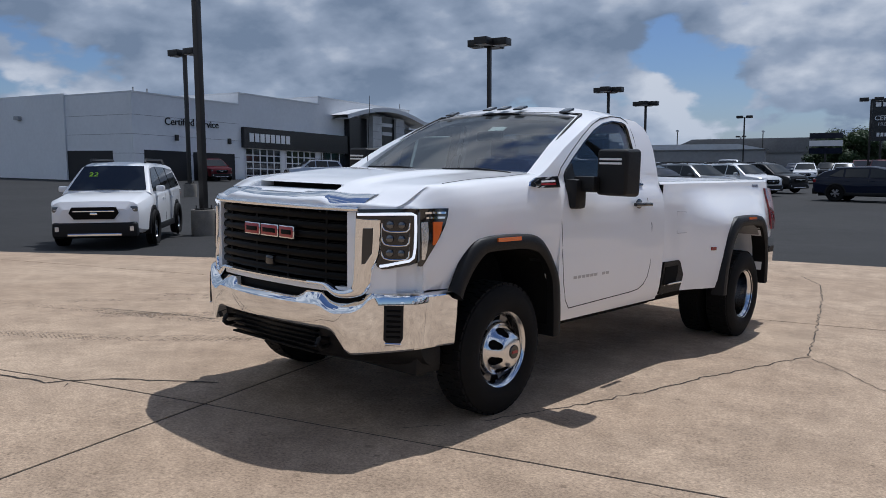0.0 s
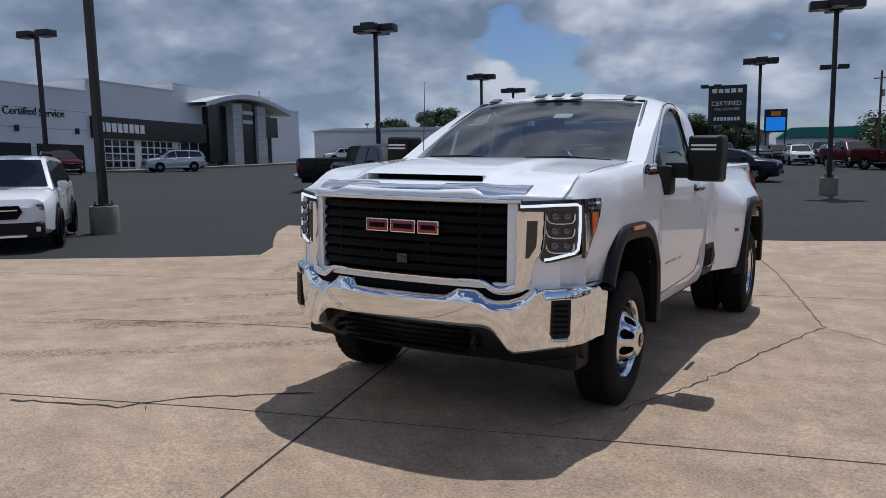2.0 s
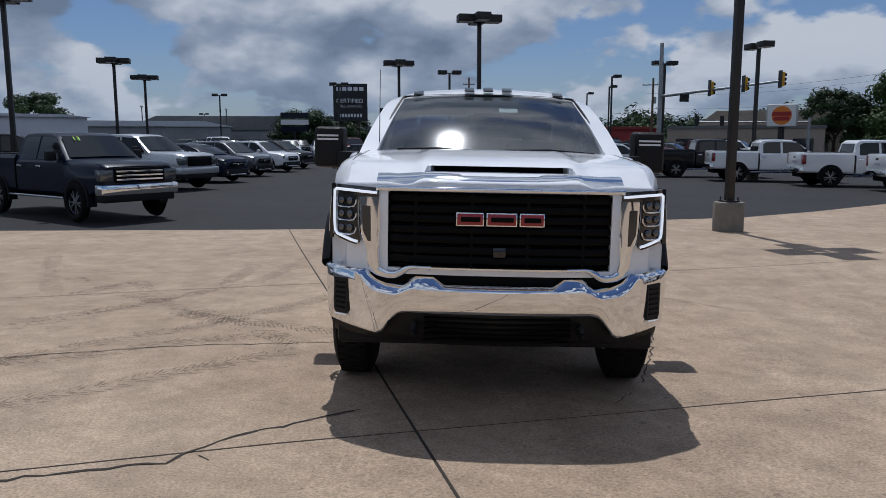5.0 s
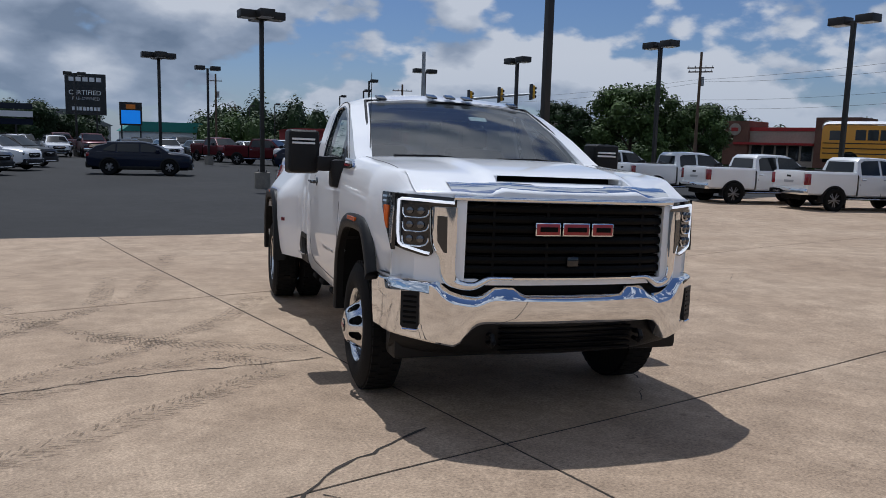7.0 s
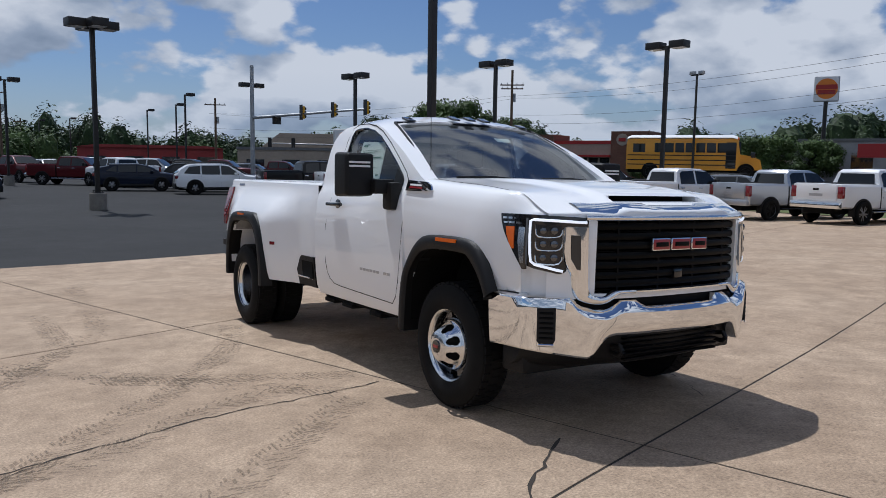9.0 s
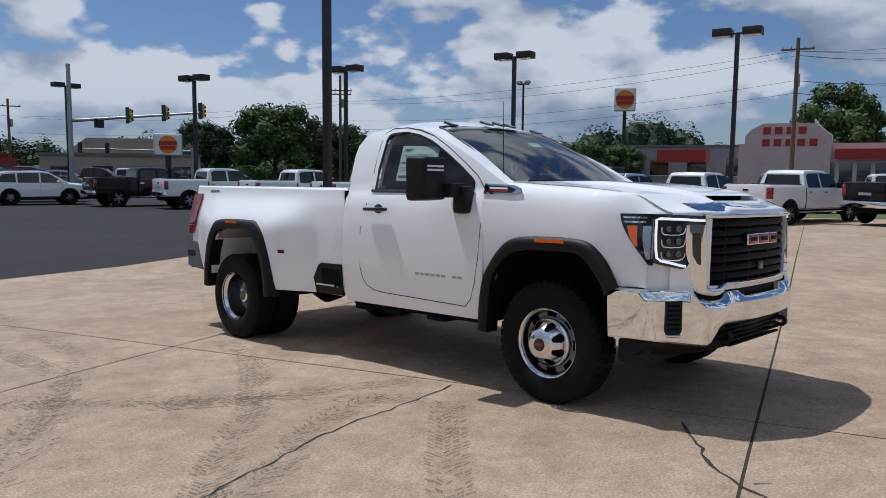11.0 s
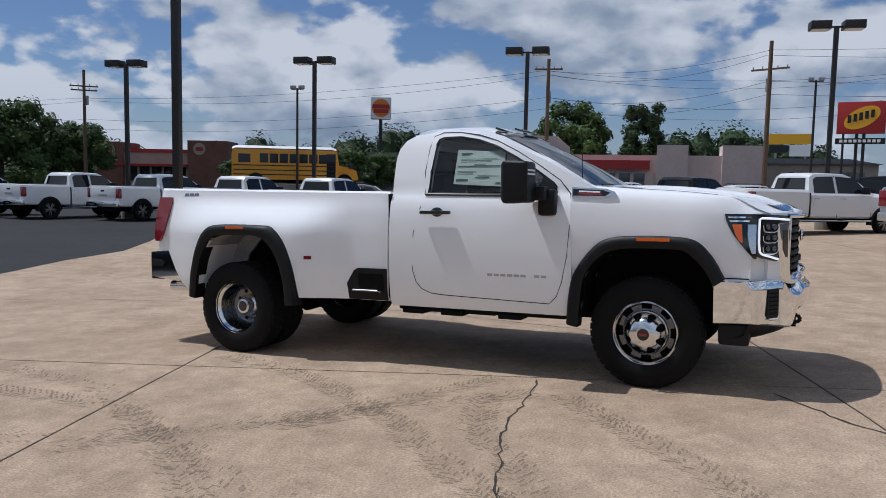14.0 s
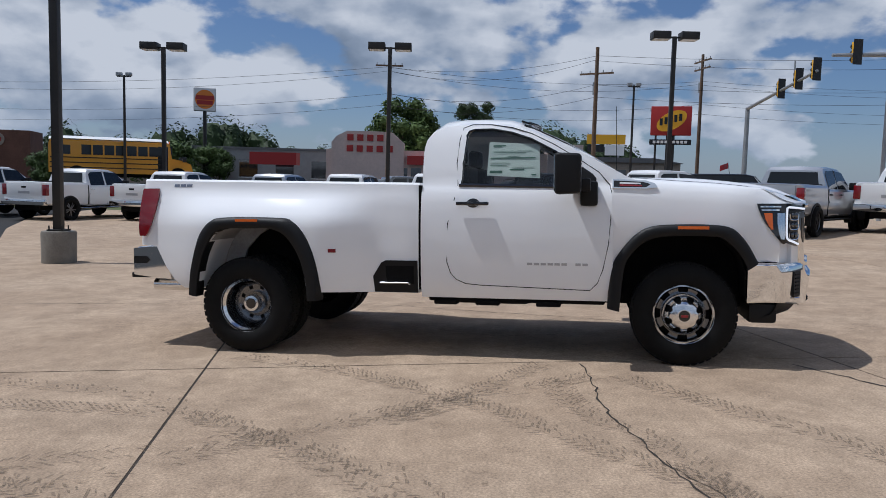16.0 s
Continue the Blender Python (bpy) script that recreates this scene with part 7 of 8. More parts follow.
    return ob


showroom()


def shed(name, label, x, y, w, d, h, wall, roof, pitch=0.0, turn=0.0, z=None, openings=0, cat="building"):
    """A low building with real openings in its front."""
    g = ground_z(x, y) - 0.3 if z is None else z
    ob = thing(name, label, cat, pose(x, y, g, 0, 0, turn))
    part("wall", bm_box(-w / 2, w / 2, -d / 2, d / 2, 0, h), wall, ob)
    if pitch:
        part("roof", bm_prism([(-w / 2 - 0.4, h), (w / 2 + 0.4, h), (w / 2 - w * 0.12, h + pitch), (-w / 2 + w * 0.12, h + pitch)], -d / 2 - 0.4, d / 2 + 0.4), roof, ob)
    else:
        part("roof", bm_box(-w / 2 - 0.15, w / 2 + 0.15, -d / 2 - 0.15, d / 2 + 0.15, h, h + 0.3), roof, ob)
    for i in range(openings):
        x0 = -w / 2 + w * (i + 0.25) / openings
        o = part("window", bm_box(x0, x0 + w * 0.5 / openings, -d / 2 - 0.02, -d / 2 + 0.3, h * 0.25, h * 0.72), M["shop_glass"], ob)
        part("sill", bm_box(x0 - 0.1, x0 + w * 0.5 / openings + 0.1, -d / 2 - 0.12, -d / 2 + 0.1, h * 0.22, h * 0.25), M["frame_white"], o)
    return ob


shed("warehouse", "long low white metal building behind the lot", -46.0, 101.0, 22, 14, 4.3, M["wall_white"], M["roof_pale"], 0.35, 25, 2.4)
shed("warehouse", "pale metal roofed building beyond the lot", -38.0, 136.0, 34, 14, 4.6, M["wall_grey"], M["roof_pale"], 0.9, 8, 2.6)
shed("warehouse", "broad grey building with dark mansard roof", -18.0, 158.0, 46, 20, 5.0, M["wall_grey"], M["roof_grey"], 2.6, 0, 2.6)
shed("shop", "long red metal shop beside the road", 37.5, 118.5, 20, 9, 4.4, M["wall_red"], M["wall_red"], 0.4, -18, 2.2, 4)
shed("shop", "low grey shop with teal roof", 13.0, 140.0, 14, 9, 3.6, M["wall_white"], M["teal_roof"], 1.6, 0, 2.8, 3)
shed("house", "tan house with brown hip roof behind trees", 52.0, 92.0, 16, 10, 4.6, M["wall_tan"], M["wall_tan"], 1.8, -35, 1.6, 3)
shed("shop", "low brown shop with flat roof", 43.0, 82.0, 16, 9, 3.9, M["wall_tan"], M["roof_grey"], 0, -35, 1.4, 4)
shed("shop", "low green-grey shop by the far road", 92.0, 34.0, 18, 10, 4.6, M["wall_grey"], M["roof_grey"], 0, -80, 1.6, 4)
shed("house", "grey-roofed house among trees", 122.0, 66.0, 16, 12, 4.0, M["wall_tan"], M["roof_grey"], 2.4, -60, 2.0, 2)
shed("house", "pale house beyond the road", 138.0, 58.0, 18, 12, 3.8, M["wall_white"], M["roof_grey"], 1.6, -60, 2.0, 2)
shed("shop", "low pale shop beyond the crossing", 92.0, -6.0, 26, 10, 3.2, M["wall_tan"], M["roof_grey"], 0.6, -95, 1.2, 5)


def brick_restaurant():
    ob = thing("restaurant", "brown brick restaurant with red band and round sign discs", "building", pose(84.6, 72.9, 2.4, 0, 0, -72.7))
    part("wall", bm_box(-7.5, 6.5, 0, 10, 0, 4.8), M["wall_tan"], ob)
    part("red_band", bm_box(-7.6, 6.6, -0.1, 10.1, 4.8, 5.3), M["red_paint"], ob)
    for x, h in ((-8.6, 6.2), (4.0, 6.6)):
        t = part("tower", bm_box(x, x + 3.6 if x < 0 else x + 5.5, -0.6, 6, 0, h), M["wall_brick"], ob)
        d = part("sign_disc", bm_lathe([(0.0, -0.75), (0.85, -0.75), (0.85, -0.6)], "y", 24, at=(x + 1.7, 0, h - 1.2)), M["wall_tan"], t)
        part("disc_mark", bm_box(x + 1.2, x + 2.2, -0.82, -0.75, h - 1.45, h - 0.95), M["red_paint"], d)
    part("awning", bm_prism([(-7, 2.9), (3.9, 2.9), (3.9, 3.2), (-7, 3.2)], -0.9, 0.0), M["red_paint"], ob)
    for i in range(5):
        part("window", bm_box(-4.6 + i * 1.7, -3.2 + i * 1.7, -0.04, 0.3, 0.8, 2.8), M["shop_glass"], ob)


brick_restaurant()


def pink_restaurant():
    """Mission-style front whose words stay plain red bars."""
    ob = thing("restaurant", "pink stucco restaurant with curved parapet and red awnings", "building", pose(79.0, 22.5, 0.6, 0, 0, 0))
    part("wall", bm_box(0, 12, -28, 1.5, 0, 5.2), M["wall_pink"], ob)
    outline = [(-7.6, 0), (-7.6, 6.0), (-7.0, 6.5), (-6.2, 7.2), (-4.5, 7.3), (-1.0, 7.3), (0.2, 6.7), (0.8, 6.0), (0.8, 0)]
    par = part("parapet", bm_prism(outline, -0.4, 0.3, plane="yz"), M["wall_pink"], ob)
    for z, n, y0 in ((6.55, 4, -5.2), (5.3, 5, -6.3)):
        for i in range(n):
            part("sign_letter_bar", bm_box(-0.5, -0.4, y0 + i * 1.15, y0 + i * 1.15 + 0.72, z - 0.36, z + 0.36), M["red_paint"], par)
    part("red_canopy", bm_box(-1.6, 0.2, 4.6, 10.0, 3.2, 4.6), M["red_paint"], ob)
    part("red_canopy", bm_box(-0.8, 0.1, -16.5, -8.0, 3.6, 4.6), M["red_paint"], ob)
    for y0, y1 in ((-20.5, -17.2), (-28.0, -24.0)):
        part("tower", bm_box(-0.7, 4, y0, y1, 0, 6.3), M["wall_pink"], ob)
    for i in range(6):
        part("window", bm_box(-0.05, 0.2, -16 + i * 1.6, -14.8 + i * 1.6, 1.0, 3.2), M["shop_glass"], ob)


pink_restaurant()


# ---- signs ----
def dealer_sign():
    ob = thing("pylon_sign", "tall black dealer sign board on two posts", "sign", pose(-1.7, 83, ground_z(-1.7, 83), 0, 0, -4))
    part("board", bm_box(-1.8, 1.8, -0.15, 0.15, 3.7, 7.6), M["sign_black"], ob)
    for x in (-0.9, 0.9):
        part("post", bm_box(x - 0.08, x + 0.08, -0.08, 0.08, 0, 3.75), M["pole_paint"], ob)
    for i in range(5):
        part("brand_bar", bm_box(-1.45 + i * 0.6, -1.0 + i * 0.6, -0.17, -0.15, 6.85, 7.25), M["white_plastic"], ob)
    word(ob, "CERTIFIED", 0.62, M["white_plastic"], Matrix.Translation((-1.5, -0.16, 5.6)) @ Matrix.Rotation(radians(90), 4, "X"), depth=0.01)
    word(ob, "PRE-OWNED", 0.42, M["grey_mark"], Matrix.Translation((-1.2, -0.16, 5.1)) @ Matrix.Rotation(radians(90), 4, "X"), depth=0.01)
    for i in range(8):
        part("name_bar", bm_box(-1.25 + i * 0.32, -1.02 + i * 0.32, -0.17, -0.15, 4.1, 4.45), M["white_plastic"], ob)


dealer_sign()
shop_sign = thing("pylon_sign", "dark sign with a bright blue display on two posts", "sign", pose(3.4, 95, ground_z(3.4, 95), 0, 0, -4))
part("board", bm_box(-1.2, 1.2, -0.15, 0.15, 3.0, 5.6), M["sign_black"], shop_sign)
part("display", bm_box(-1.0, 1.0, -0.17, -0.15, 3.2, 4.7), M["blue_screen"], shop_sign, "lit blue display")
part("orange_mark", bm_box(-0.5, 0.5, -0.17, -0.15, 4.85, 5.35), M["orange_paint"], shop_sign)
for x in (-1.0, 1.0):
    part("post", bm_box(x - 0.08, x + 0.08, -0.08, 0.08, 0, 3.05), M["pole_paint"], shop_sign)
small_sign = thing("pylon_sign", "small stacked blue and white service sign", "sign", pose(-8.0, 92, ground_z(-8, 92)))
for k, (z, mt) in enumerate(((4.2, "paint_blue"), (3.4, "white_plastic"), (2.6, "paint_blue"))):
    part("panel", bm_box(-1.6, 1.6, -0.1, 0.1, z, z + 0.6), M[mt], small_sign)
part("post", bm_box(-0.1, 0.1, -0.08, 0.08, 0, 4.5), M["pole_paint"], small_sign)


def round_logo_sign(x, y, z0, z1, w, turn, post, label):
    ob = thing("pylon_sign", label, "sign", pose(x, y, 1.0, 0, 0, turn))
    z0, z1 = z0 - 1, z1 - 1
    part("cabinet", bm_box(-w / 2, w / 2, -0.45, 0.45, z0, z1, 0.25, 3), M["wall_stone"], ob)
    part("sign_face", bm_box(-w / 2 + 0.12, w / 2 - 0.12, -0.47, -0.44, z0 + 0.12, z1 - 0.12), M["white_plastic"], ob)
    h = (z1 - z0) * 0.40
    c = (z0 + z1) / 2
    part("orange_disc", bm_lathe([(0.0, -0.50), (h, -0.50), (h, -0.47)], "y", 32, at=(0, 0, c)), M["orange_paint"], ob)
    part("red_band", bm_box(-h * 0.95, h * 0.95, -0.53, -0.50, c - h * 0.05, c + h * 0.40), M["red_paint"], ob)
    part("red_band", bm_box(-h * 0.8, h * 0.8, -0.53, -0.50, c - h * 0.55, c - h * 0.12), M["red_paint"], ob)
    part("post", bm_cyl((0, 0, -1), (0, 0, z0 + 0.05), 0.28, seg=14), post, ob)
    return ob


round_logo_sign(108.0, 48.4, 13.1, 16.7, 3.3, -68, M["pole_paint"], "tall pole sign with an orange disc and red bars")
round_logo_sign(37.0, 65.5, 4.7, 6.8, 2.6, -35, M["pole_paint"], "low white sign with an orange disc and red bars")

b = thing("pylon_sign", "red sign with a yellow oval on a twin post", "sign", pose(58.3, -10.4, 1.0, 0, 0, -104))
part("cabinet", bm_box(-1.7, 1.7, -0.25, 0.25, 4.7, 7.2, 0.05), M["red_paint"], b)
ov = part("yellow_oval", bm_lathe([(0.0, -0.30), (1.35, -0.30), (1.35, -0.25)], "y", 32, at=(0, 0, 0)), M["yellow_paint"], b)
ov.matrix_local = Matrix.Translation((0.05, 0, 5.95)) @ Matrix.Rotation(radians(-28), 4, "Y") @ Matrix.Diagonal((1, 1, 0.55, 1))
for i in range(5):
    part("oval_mark", bm_box(-0.95 + i * 0.40, -0.70 + i * 0.40, -0.33, -0.30, 5.55 + i * 0.10, 6.15 + i * 0.10), M["sign_black"], b)
part("lower_board", bm_box(-1.75, 1.75, -0.2, 0.2, 3.9, 4.35), M["sign_black"], b)
for i in range(9):
    part("board_mark", bm_box(-1.45 + i * 0.33, -1.22 + i * 0.33, -0.23, -0.2, 4.02, 4.24), M["white_plastic"], b)
for x in (-0.25, 0.25):
    part("post", bm_cyl((x, 0, -1), (x, 0, 4.7), 0.12, seg=10), M["pole_paint"], b)
yb = thing("pylon_sign", "long yellow shop sign on posts", "sign", pose(89.0, -10.0, 1.0, 0, 0, -100))
part("board", bm_box(-2.4, 2.4, -0.2, 0.2, 5.6, 6.8), M["yellow_paint"], yb)
part("lower_board", bm_box(-2.3, -0.2, -0.2, 0.2, 4.6, 5.5), M["sign_black"], yb)
part("lower_board", bm_box(-0.1, 2.3, -0.2, 0.2, 4.2, 5.5), M["white_plastic"], yb)
for x in (-1.6, 1.6):
    part("post", bm_box(x - 0.12, x + 0.12, -0.1, 0.1, -1, 5.6), M["galv"], yb)


# ---- school bus ----
def school_bus():
    ob = thing("school_bus", "yellow school bus with white roof on the street", "bus", pose(46.15, 32.8, 1.80, 0, 0, -63.4))
    ob.scale = (1.10, 1.0, 1.0)
    body = [(-4.7, 0.65), (-4.7, 2.6), (-4.62, 2.9), (-4.4, 2.96), (3.0, 2.96), (3.3, 2.9), (3.45, 2.0), (3.5, 1.7), (3.5, 0.65)]
    part("body", bm_prism(body, -1.2, 1.2), M["bus_yellow"], ob)
    rows = []
    for x in (-4.66, -4.4, 2.9, 3.25):
        rows.append([(x, y, 3.0 + 0.28 * math.sqrt(max(0, 1 - (y / 1.22) ** 2)) - (0.1 if abs(x) > 4.5 or x > 3 else 0)) for y in (-1.2, -1.0, -0.6, 0, 0.6, 1.0, 1.2)])
    part("roof", bm_grid(rows)[0], M["white_plastic"], ob, "white roof")
    part("bonnet", bm_prism([(3.4, 0.7), (3.4, 1.85), (4.3, 1.70), (4.85, 1.45), (5.0, 0.8), (4.9, 0.7)], -1.0, 1.0), M["bus_yellow"], ob)
    for s in (1, -1):
        for i in range(7):
            x0 = -2.6 + i * 0.75
            part("window", bm_box(x0, x0 + 0.64, min(s * 1.19, s * 1.21), max(s * 1.19, s * 1.21), 1.95, 2.65), M["car_glass"], ob)
        part("rear_side_window", bm_box(-4.2, -3.3, min(s * 1.19, s * 1.21), max(s * 1.19, s * 1.21), 1.95, 2.6), M["car_glass"], ob)
        for z in (1.0, 1.35, 1.7):
            part("rub_rail", bm_box(-4.6, 3.2, min(s * 1.19, s * 1.225), max(s * 1.19, s * 1.225), z, z + 0.07), M["sign_black"], ob)
        part("door", bm_box(2.5, 3.2, min(s * 1.19, s * 1.215), max(s * 1.19, s * 1.215), 0.8, 2.7), M["car_glass"], ob)
        for x in (-2.9, 3.9):
            road_wheel(ob, x, s * 1.29, 0.5, "dark", 0.2)
            # black disc laid on the uncut side, the arch's shade as colour
            part("wheel_arch", bm_lathe([(0.62, s * 1.0), (0.62, s * 1.215), (0.0, s * 1.216)], "y", 24, at=(x, 0, 0.55)), M["under"], ob)
        part("mirror", bm_box(4.2, 4.5, min(s * 1.2, s * 1.45), max(s * 1.2, s * 1.45), 1.6, 2.0, 0.04), M["sign_black"], ob)
    part("windscreen", bm_box(3.36, 3.5, -1.0, 1.0, 1.9, 2.75), M["car_glass"], ob)
    part("rear_window", bm_box(-4.72, -4.68, -0.35, 0.35, 1.95, 2.6), M["car_glass"], ob)
    for y in (-0.95, -0.7, 0.7, 0.95):
        part("warning_lamp", bm_lathe([(0.0, 3.34), (0.11, 3.34), (0.11, 3.28)], "x", 14, at=(0, y, 2.98)), M["amber"], ob)
    part("chassis", bm_box(-4.6, 4.8, -0.9, 0.9, 0.4, 0.75), M["under"], ob)


school_bus()


# ---- street poles, wires, signals ----
def utility_pole(x, y, top, arms, label="weathered wooden utility pole with crossarms"):
    g = ground_z(x, y)
    ob = thing("utility_pole", label, "utility pole", pose(x, y, g))
    h = top - g
    part("pole", bm_cyl((0, 0, -0.5), (0, 0, h), 0.19, 0.13, 12), M["wood_pole"], ob)
    for z, w_, a_ in arms:
        o = part("crossarm", bm_box(-w_ / 2, w_ / 2, -0.06, 0.06, h - z - 0.06, h - z + 0.06), M["wood_pole"], ob)
        o.rotation_euler = (0, 0, radians(a_))
        for k in (-0.45, -0.2, 0.2, 0.45):
            part("insulator", bm_cyl((w_ * k, 0, h - z + 0.06), (w_ * k, 0, h - z + 0.24), 0.045, 0.03, 8), M["galv"], o)
    part("transformer", bm_cyl((0.32, 0, h - 3.4), (0.32, 0, h - 2.5), 0.2, seg=12), M["galv"], ob)
    return ob


for x, y, top, arms in ((52.2, 13.6, 11.8, [(0.8, 2.2, 95)]), (48.0, -2.2, 11.5, [(1.9, 2.6, 60)]), (62.5, -14.0, 13.3, [(0.6, 3.2, 10), (1.3, 3.0, 10)]), (55.0, 60.0, 13.7, [(1.6, 2.6, 130), (2.0, 2.4, 130)]),
                        (39.8, 101.0, 12.9, [(0.9, 2.8, 150)]), (17.4, 118.5, 14.4, [(1.0, 1.8, 160)]), (27.0, 150.0, 12.5, [(0.6, 2.4, 150)])):
    utility_pole(x, y, top, arms)


def wire(name, p, q, sag, n=14, r=0.012):
    p, q = Vector(p), Vector(q)
    pts = [p.lerp(q, i / n) - Vector((0, 0, sag * 4 * (i / n) * (1 - i / n))) for i in range(n + 1)]
    o = link_mesh(name, tube_along(pts, r, seg=5), M["cable"], smooth=60)
    return tagged(o, "thin black overhead power cable between poles", "cable", "overhead cables")


spans = [((55.0, 60.0), (52.2, 13.6)), ((52.2, 13.6), (48.0, -2.2)), ((48.0, -2.2), (45.0, -45.0)), ((62.5, -14.0), (70.0, -60.0)), ((39.8, 101.0), (55.0, 60.0)), ((52.2, 13.6), (62.5, -14.0))]
for (ax, ay), (bx, by) in spans:
    for dz, dx in ((0.0, 0.9), (0.05, -0.9), (-1.9, 0.1), (-2.8, 0.0)):
        wire("power_cable", (ax + dx, ay, 10.7 + dz), (bx + dx, by, 10.7 + dz), 0.9 + 0.2 * dx)


def signal_head(parent, x, y, z, turn, mat, size=0.72):
    o = part("signal_head", bm_box(-0.17, 0.17, -0.14, 0.14, -0.55, 0.55, 0.03), mat, parent)
    o.matrix_local = Matrix.Translation((x, y, z)) @ Matrix.Rotation(radians(turn), 4, "Z") @ Matrix.Diagonal((size, size, size, 1))
    part("back_plate", bm_box(-0.26, 0.26, 0.14, 0.16, -0.66, 0.66), M["sign_black"], o)
    for k in (-0.34, 0.0, 0.34):
        part("visor", bm_lathe([(0.13, -0.14), (0.13, -0.32), (0.115, -0.32), (0.115, -0.14)], "y", 14, at=(0, 0, k)), M["sign_black"], o)


def mast(name, x, y, top, arm_from, arm_to, heads, label, side_turn, r=0.16):
    ob = thing(name, label, "traffic light")
    g = ground_z(x, y)
    part("mast_pole", bm_cyl((x, y, g - 0.3), (x, y, top), r, r * 0.75, 14), M["galv"], ob)
    a_, b_ = Vector(arm_from), Vector(arm_to)
    part("mast_arm", bm_cyl(a_, b_, 0.10, 0.06, 10), M["galv"], ob)
    for k, mt in heads:
        p = a_.lerp(b_, k)
        signal_head(ob, p.x, p.y, p.z + 0.1, side_turn, M[mt])
    return ob


m1 = mast("traffic_signal", 17.3, 47.6, 9.0, (17.3, 47.6, 5.65), (21.2, 40.2, 5.95), ((0.45, "signal_yellow"), (0.72, "signal_yellow"), (0.99, "signal_yellow")), "grey steel signal mast with yellow signal heads", 90)
part("street_name_board", bm_box(17.9, 18.5, 46.0, 46.06, 5.2, 5.7), M["sign_black"], m1)
m2 = mast("traffic_signal", 35.8, -8.9, 5.9, (35.8, -8.9, 5.85), (23.2, -7.3, 6.15), ((0.55, "signal_yellow"), (0.78, "signal_yellow"), (0.98, "signal_yellow")), "steel signal mast reaching over the crossing", 100)
part("camera_stub", bm_cyl((26.5, -7.7, 6.1), (26.5, -7.7, 7.1), 0.04, seg=8), M["galv"], m2)
m3 = mast("traffic_signal", 20.6, -8.9, 7.4, (20.6, -8.9, 6.35), (20.6, -6.7, 6.35), ((0.6, "signal_yellow"),), "slim steel signal post at the lot's corner", 100, 0.09)
m4 = mast("traffic_signal", 40.0, 66.0, 5.6, (40.0, 66.0, 5.2), (31.5, 71.5, 5.4), ((0.75, "sign_black"), (0.98, "sign_black")), "pale signal mast across the crossing", 140)
cross = thing("pedestrian_signal", "yellow crossing signal on a thin post", "traffic light", pose(26.0, -13.4, 0))
part("post", bm_cyl((0, 0, -0.3), (0, 0, 4.6), 0.06, seg=10), M["galv"], cross)
part("signal_box", bm_box(-0.25, 0.25, -0.2, 0.2, 3.1, 3.7, 0.04), M["signal_yellow"], cross)
warn = thing("road_sign", "yellow warning sign on a post", "sign", pose(30.0, -17.6, 0, 0, 0, 60))
part("post", bm_cyl((0, 0, -0.3), (0, 0, 4.2), 0.05, seg=8), M["galv"], warn)
part("plate", bm_box(-0.28, 0.28, -0.02, 0.02, 3.0, 4.3), M["signal_yellow"], warn)


def street_light(x, y, top, label="slim dark street light with twin floodlights"):
    ob = thing("street_light", label, "lamp post", pose(x, y, ground_z(x, y)), "street lights")
    h = top - ground_z(x, y)
    part("pole", bm_cyl((0, 0, -0.3), (0, 0, h), 0.11, 0.08, 10), M["pole_paint"], ob)
    for s in (1, -1):
        part("floodlight", bm_box(-0.15, 0.15, s * 0.35 - 0.2, s * 0.35 + 0.2, h - 0.05, h + 0.2, 0.03), M["galv"], ob)
    part("bracket", bm_box(-0.04, 0.04, -0.5, 0.5, h - 0.12, h - 0.05), M["pole_paint"], ob)


for x, y, top in ((44.7, 31.7, 9.4), (54.1, -6.2, 9.5), (60.0, -9.5, 8.0), (-60.0, 120.0, 9.0), (-35.0, 135.0, 10.5), (-22.0, 140.0, 10.5)):
    street_light(x, y, top)
for x, y, top, tw in ((-29.1, 25.3, 7.2, 0), (22.5, 70.3, 9.6, 1), (27.5, 84.5, 10.1, 1), (30.0, 99.6, 10.7, 1), (19.0, 50.8, 8.3, 0), (-16.7, 94.1, 9.3, 0), (-27.0, 148.0, 10.3, 0), (28.4, 126.6, 11.2, 1), (26.8, 137.4, 11.5, 1), (5.0, 57.0, 8.1, 0), (-3.0, 72.0, 8.6, 0)):
    light_pole(x, y, [(1, 0)] if tw else EW, top - ground_z(x, y))


# ---- trees ----
def leaf_material(name, c1, c2):
    mat = material(name, c1, 0.65, var=0.35, scale=0.35, color2=c2, spec=0.3)
    p = mat.node_tree.nodes["Principled BSDF"]
    p.inputs["Subsurface Weight"].default_value = 0.0
    return mat


M["leaf_a"] = leaf_material("leaf_mid_green", (0.032, 0.064, 0.015), (0.070, 0.110, 0.026))
M["leaf_b"] = leaf_material("leaf_dark_green", (0.014, 0.030, 0.009), (0.034, 0.060, 0.017))
M["bark"] = material("bark", (0.09, 0.065, 0.05), 0.95, var=0.3, scale=3, bump=0.5, bscale=20)


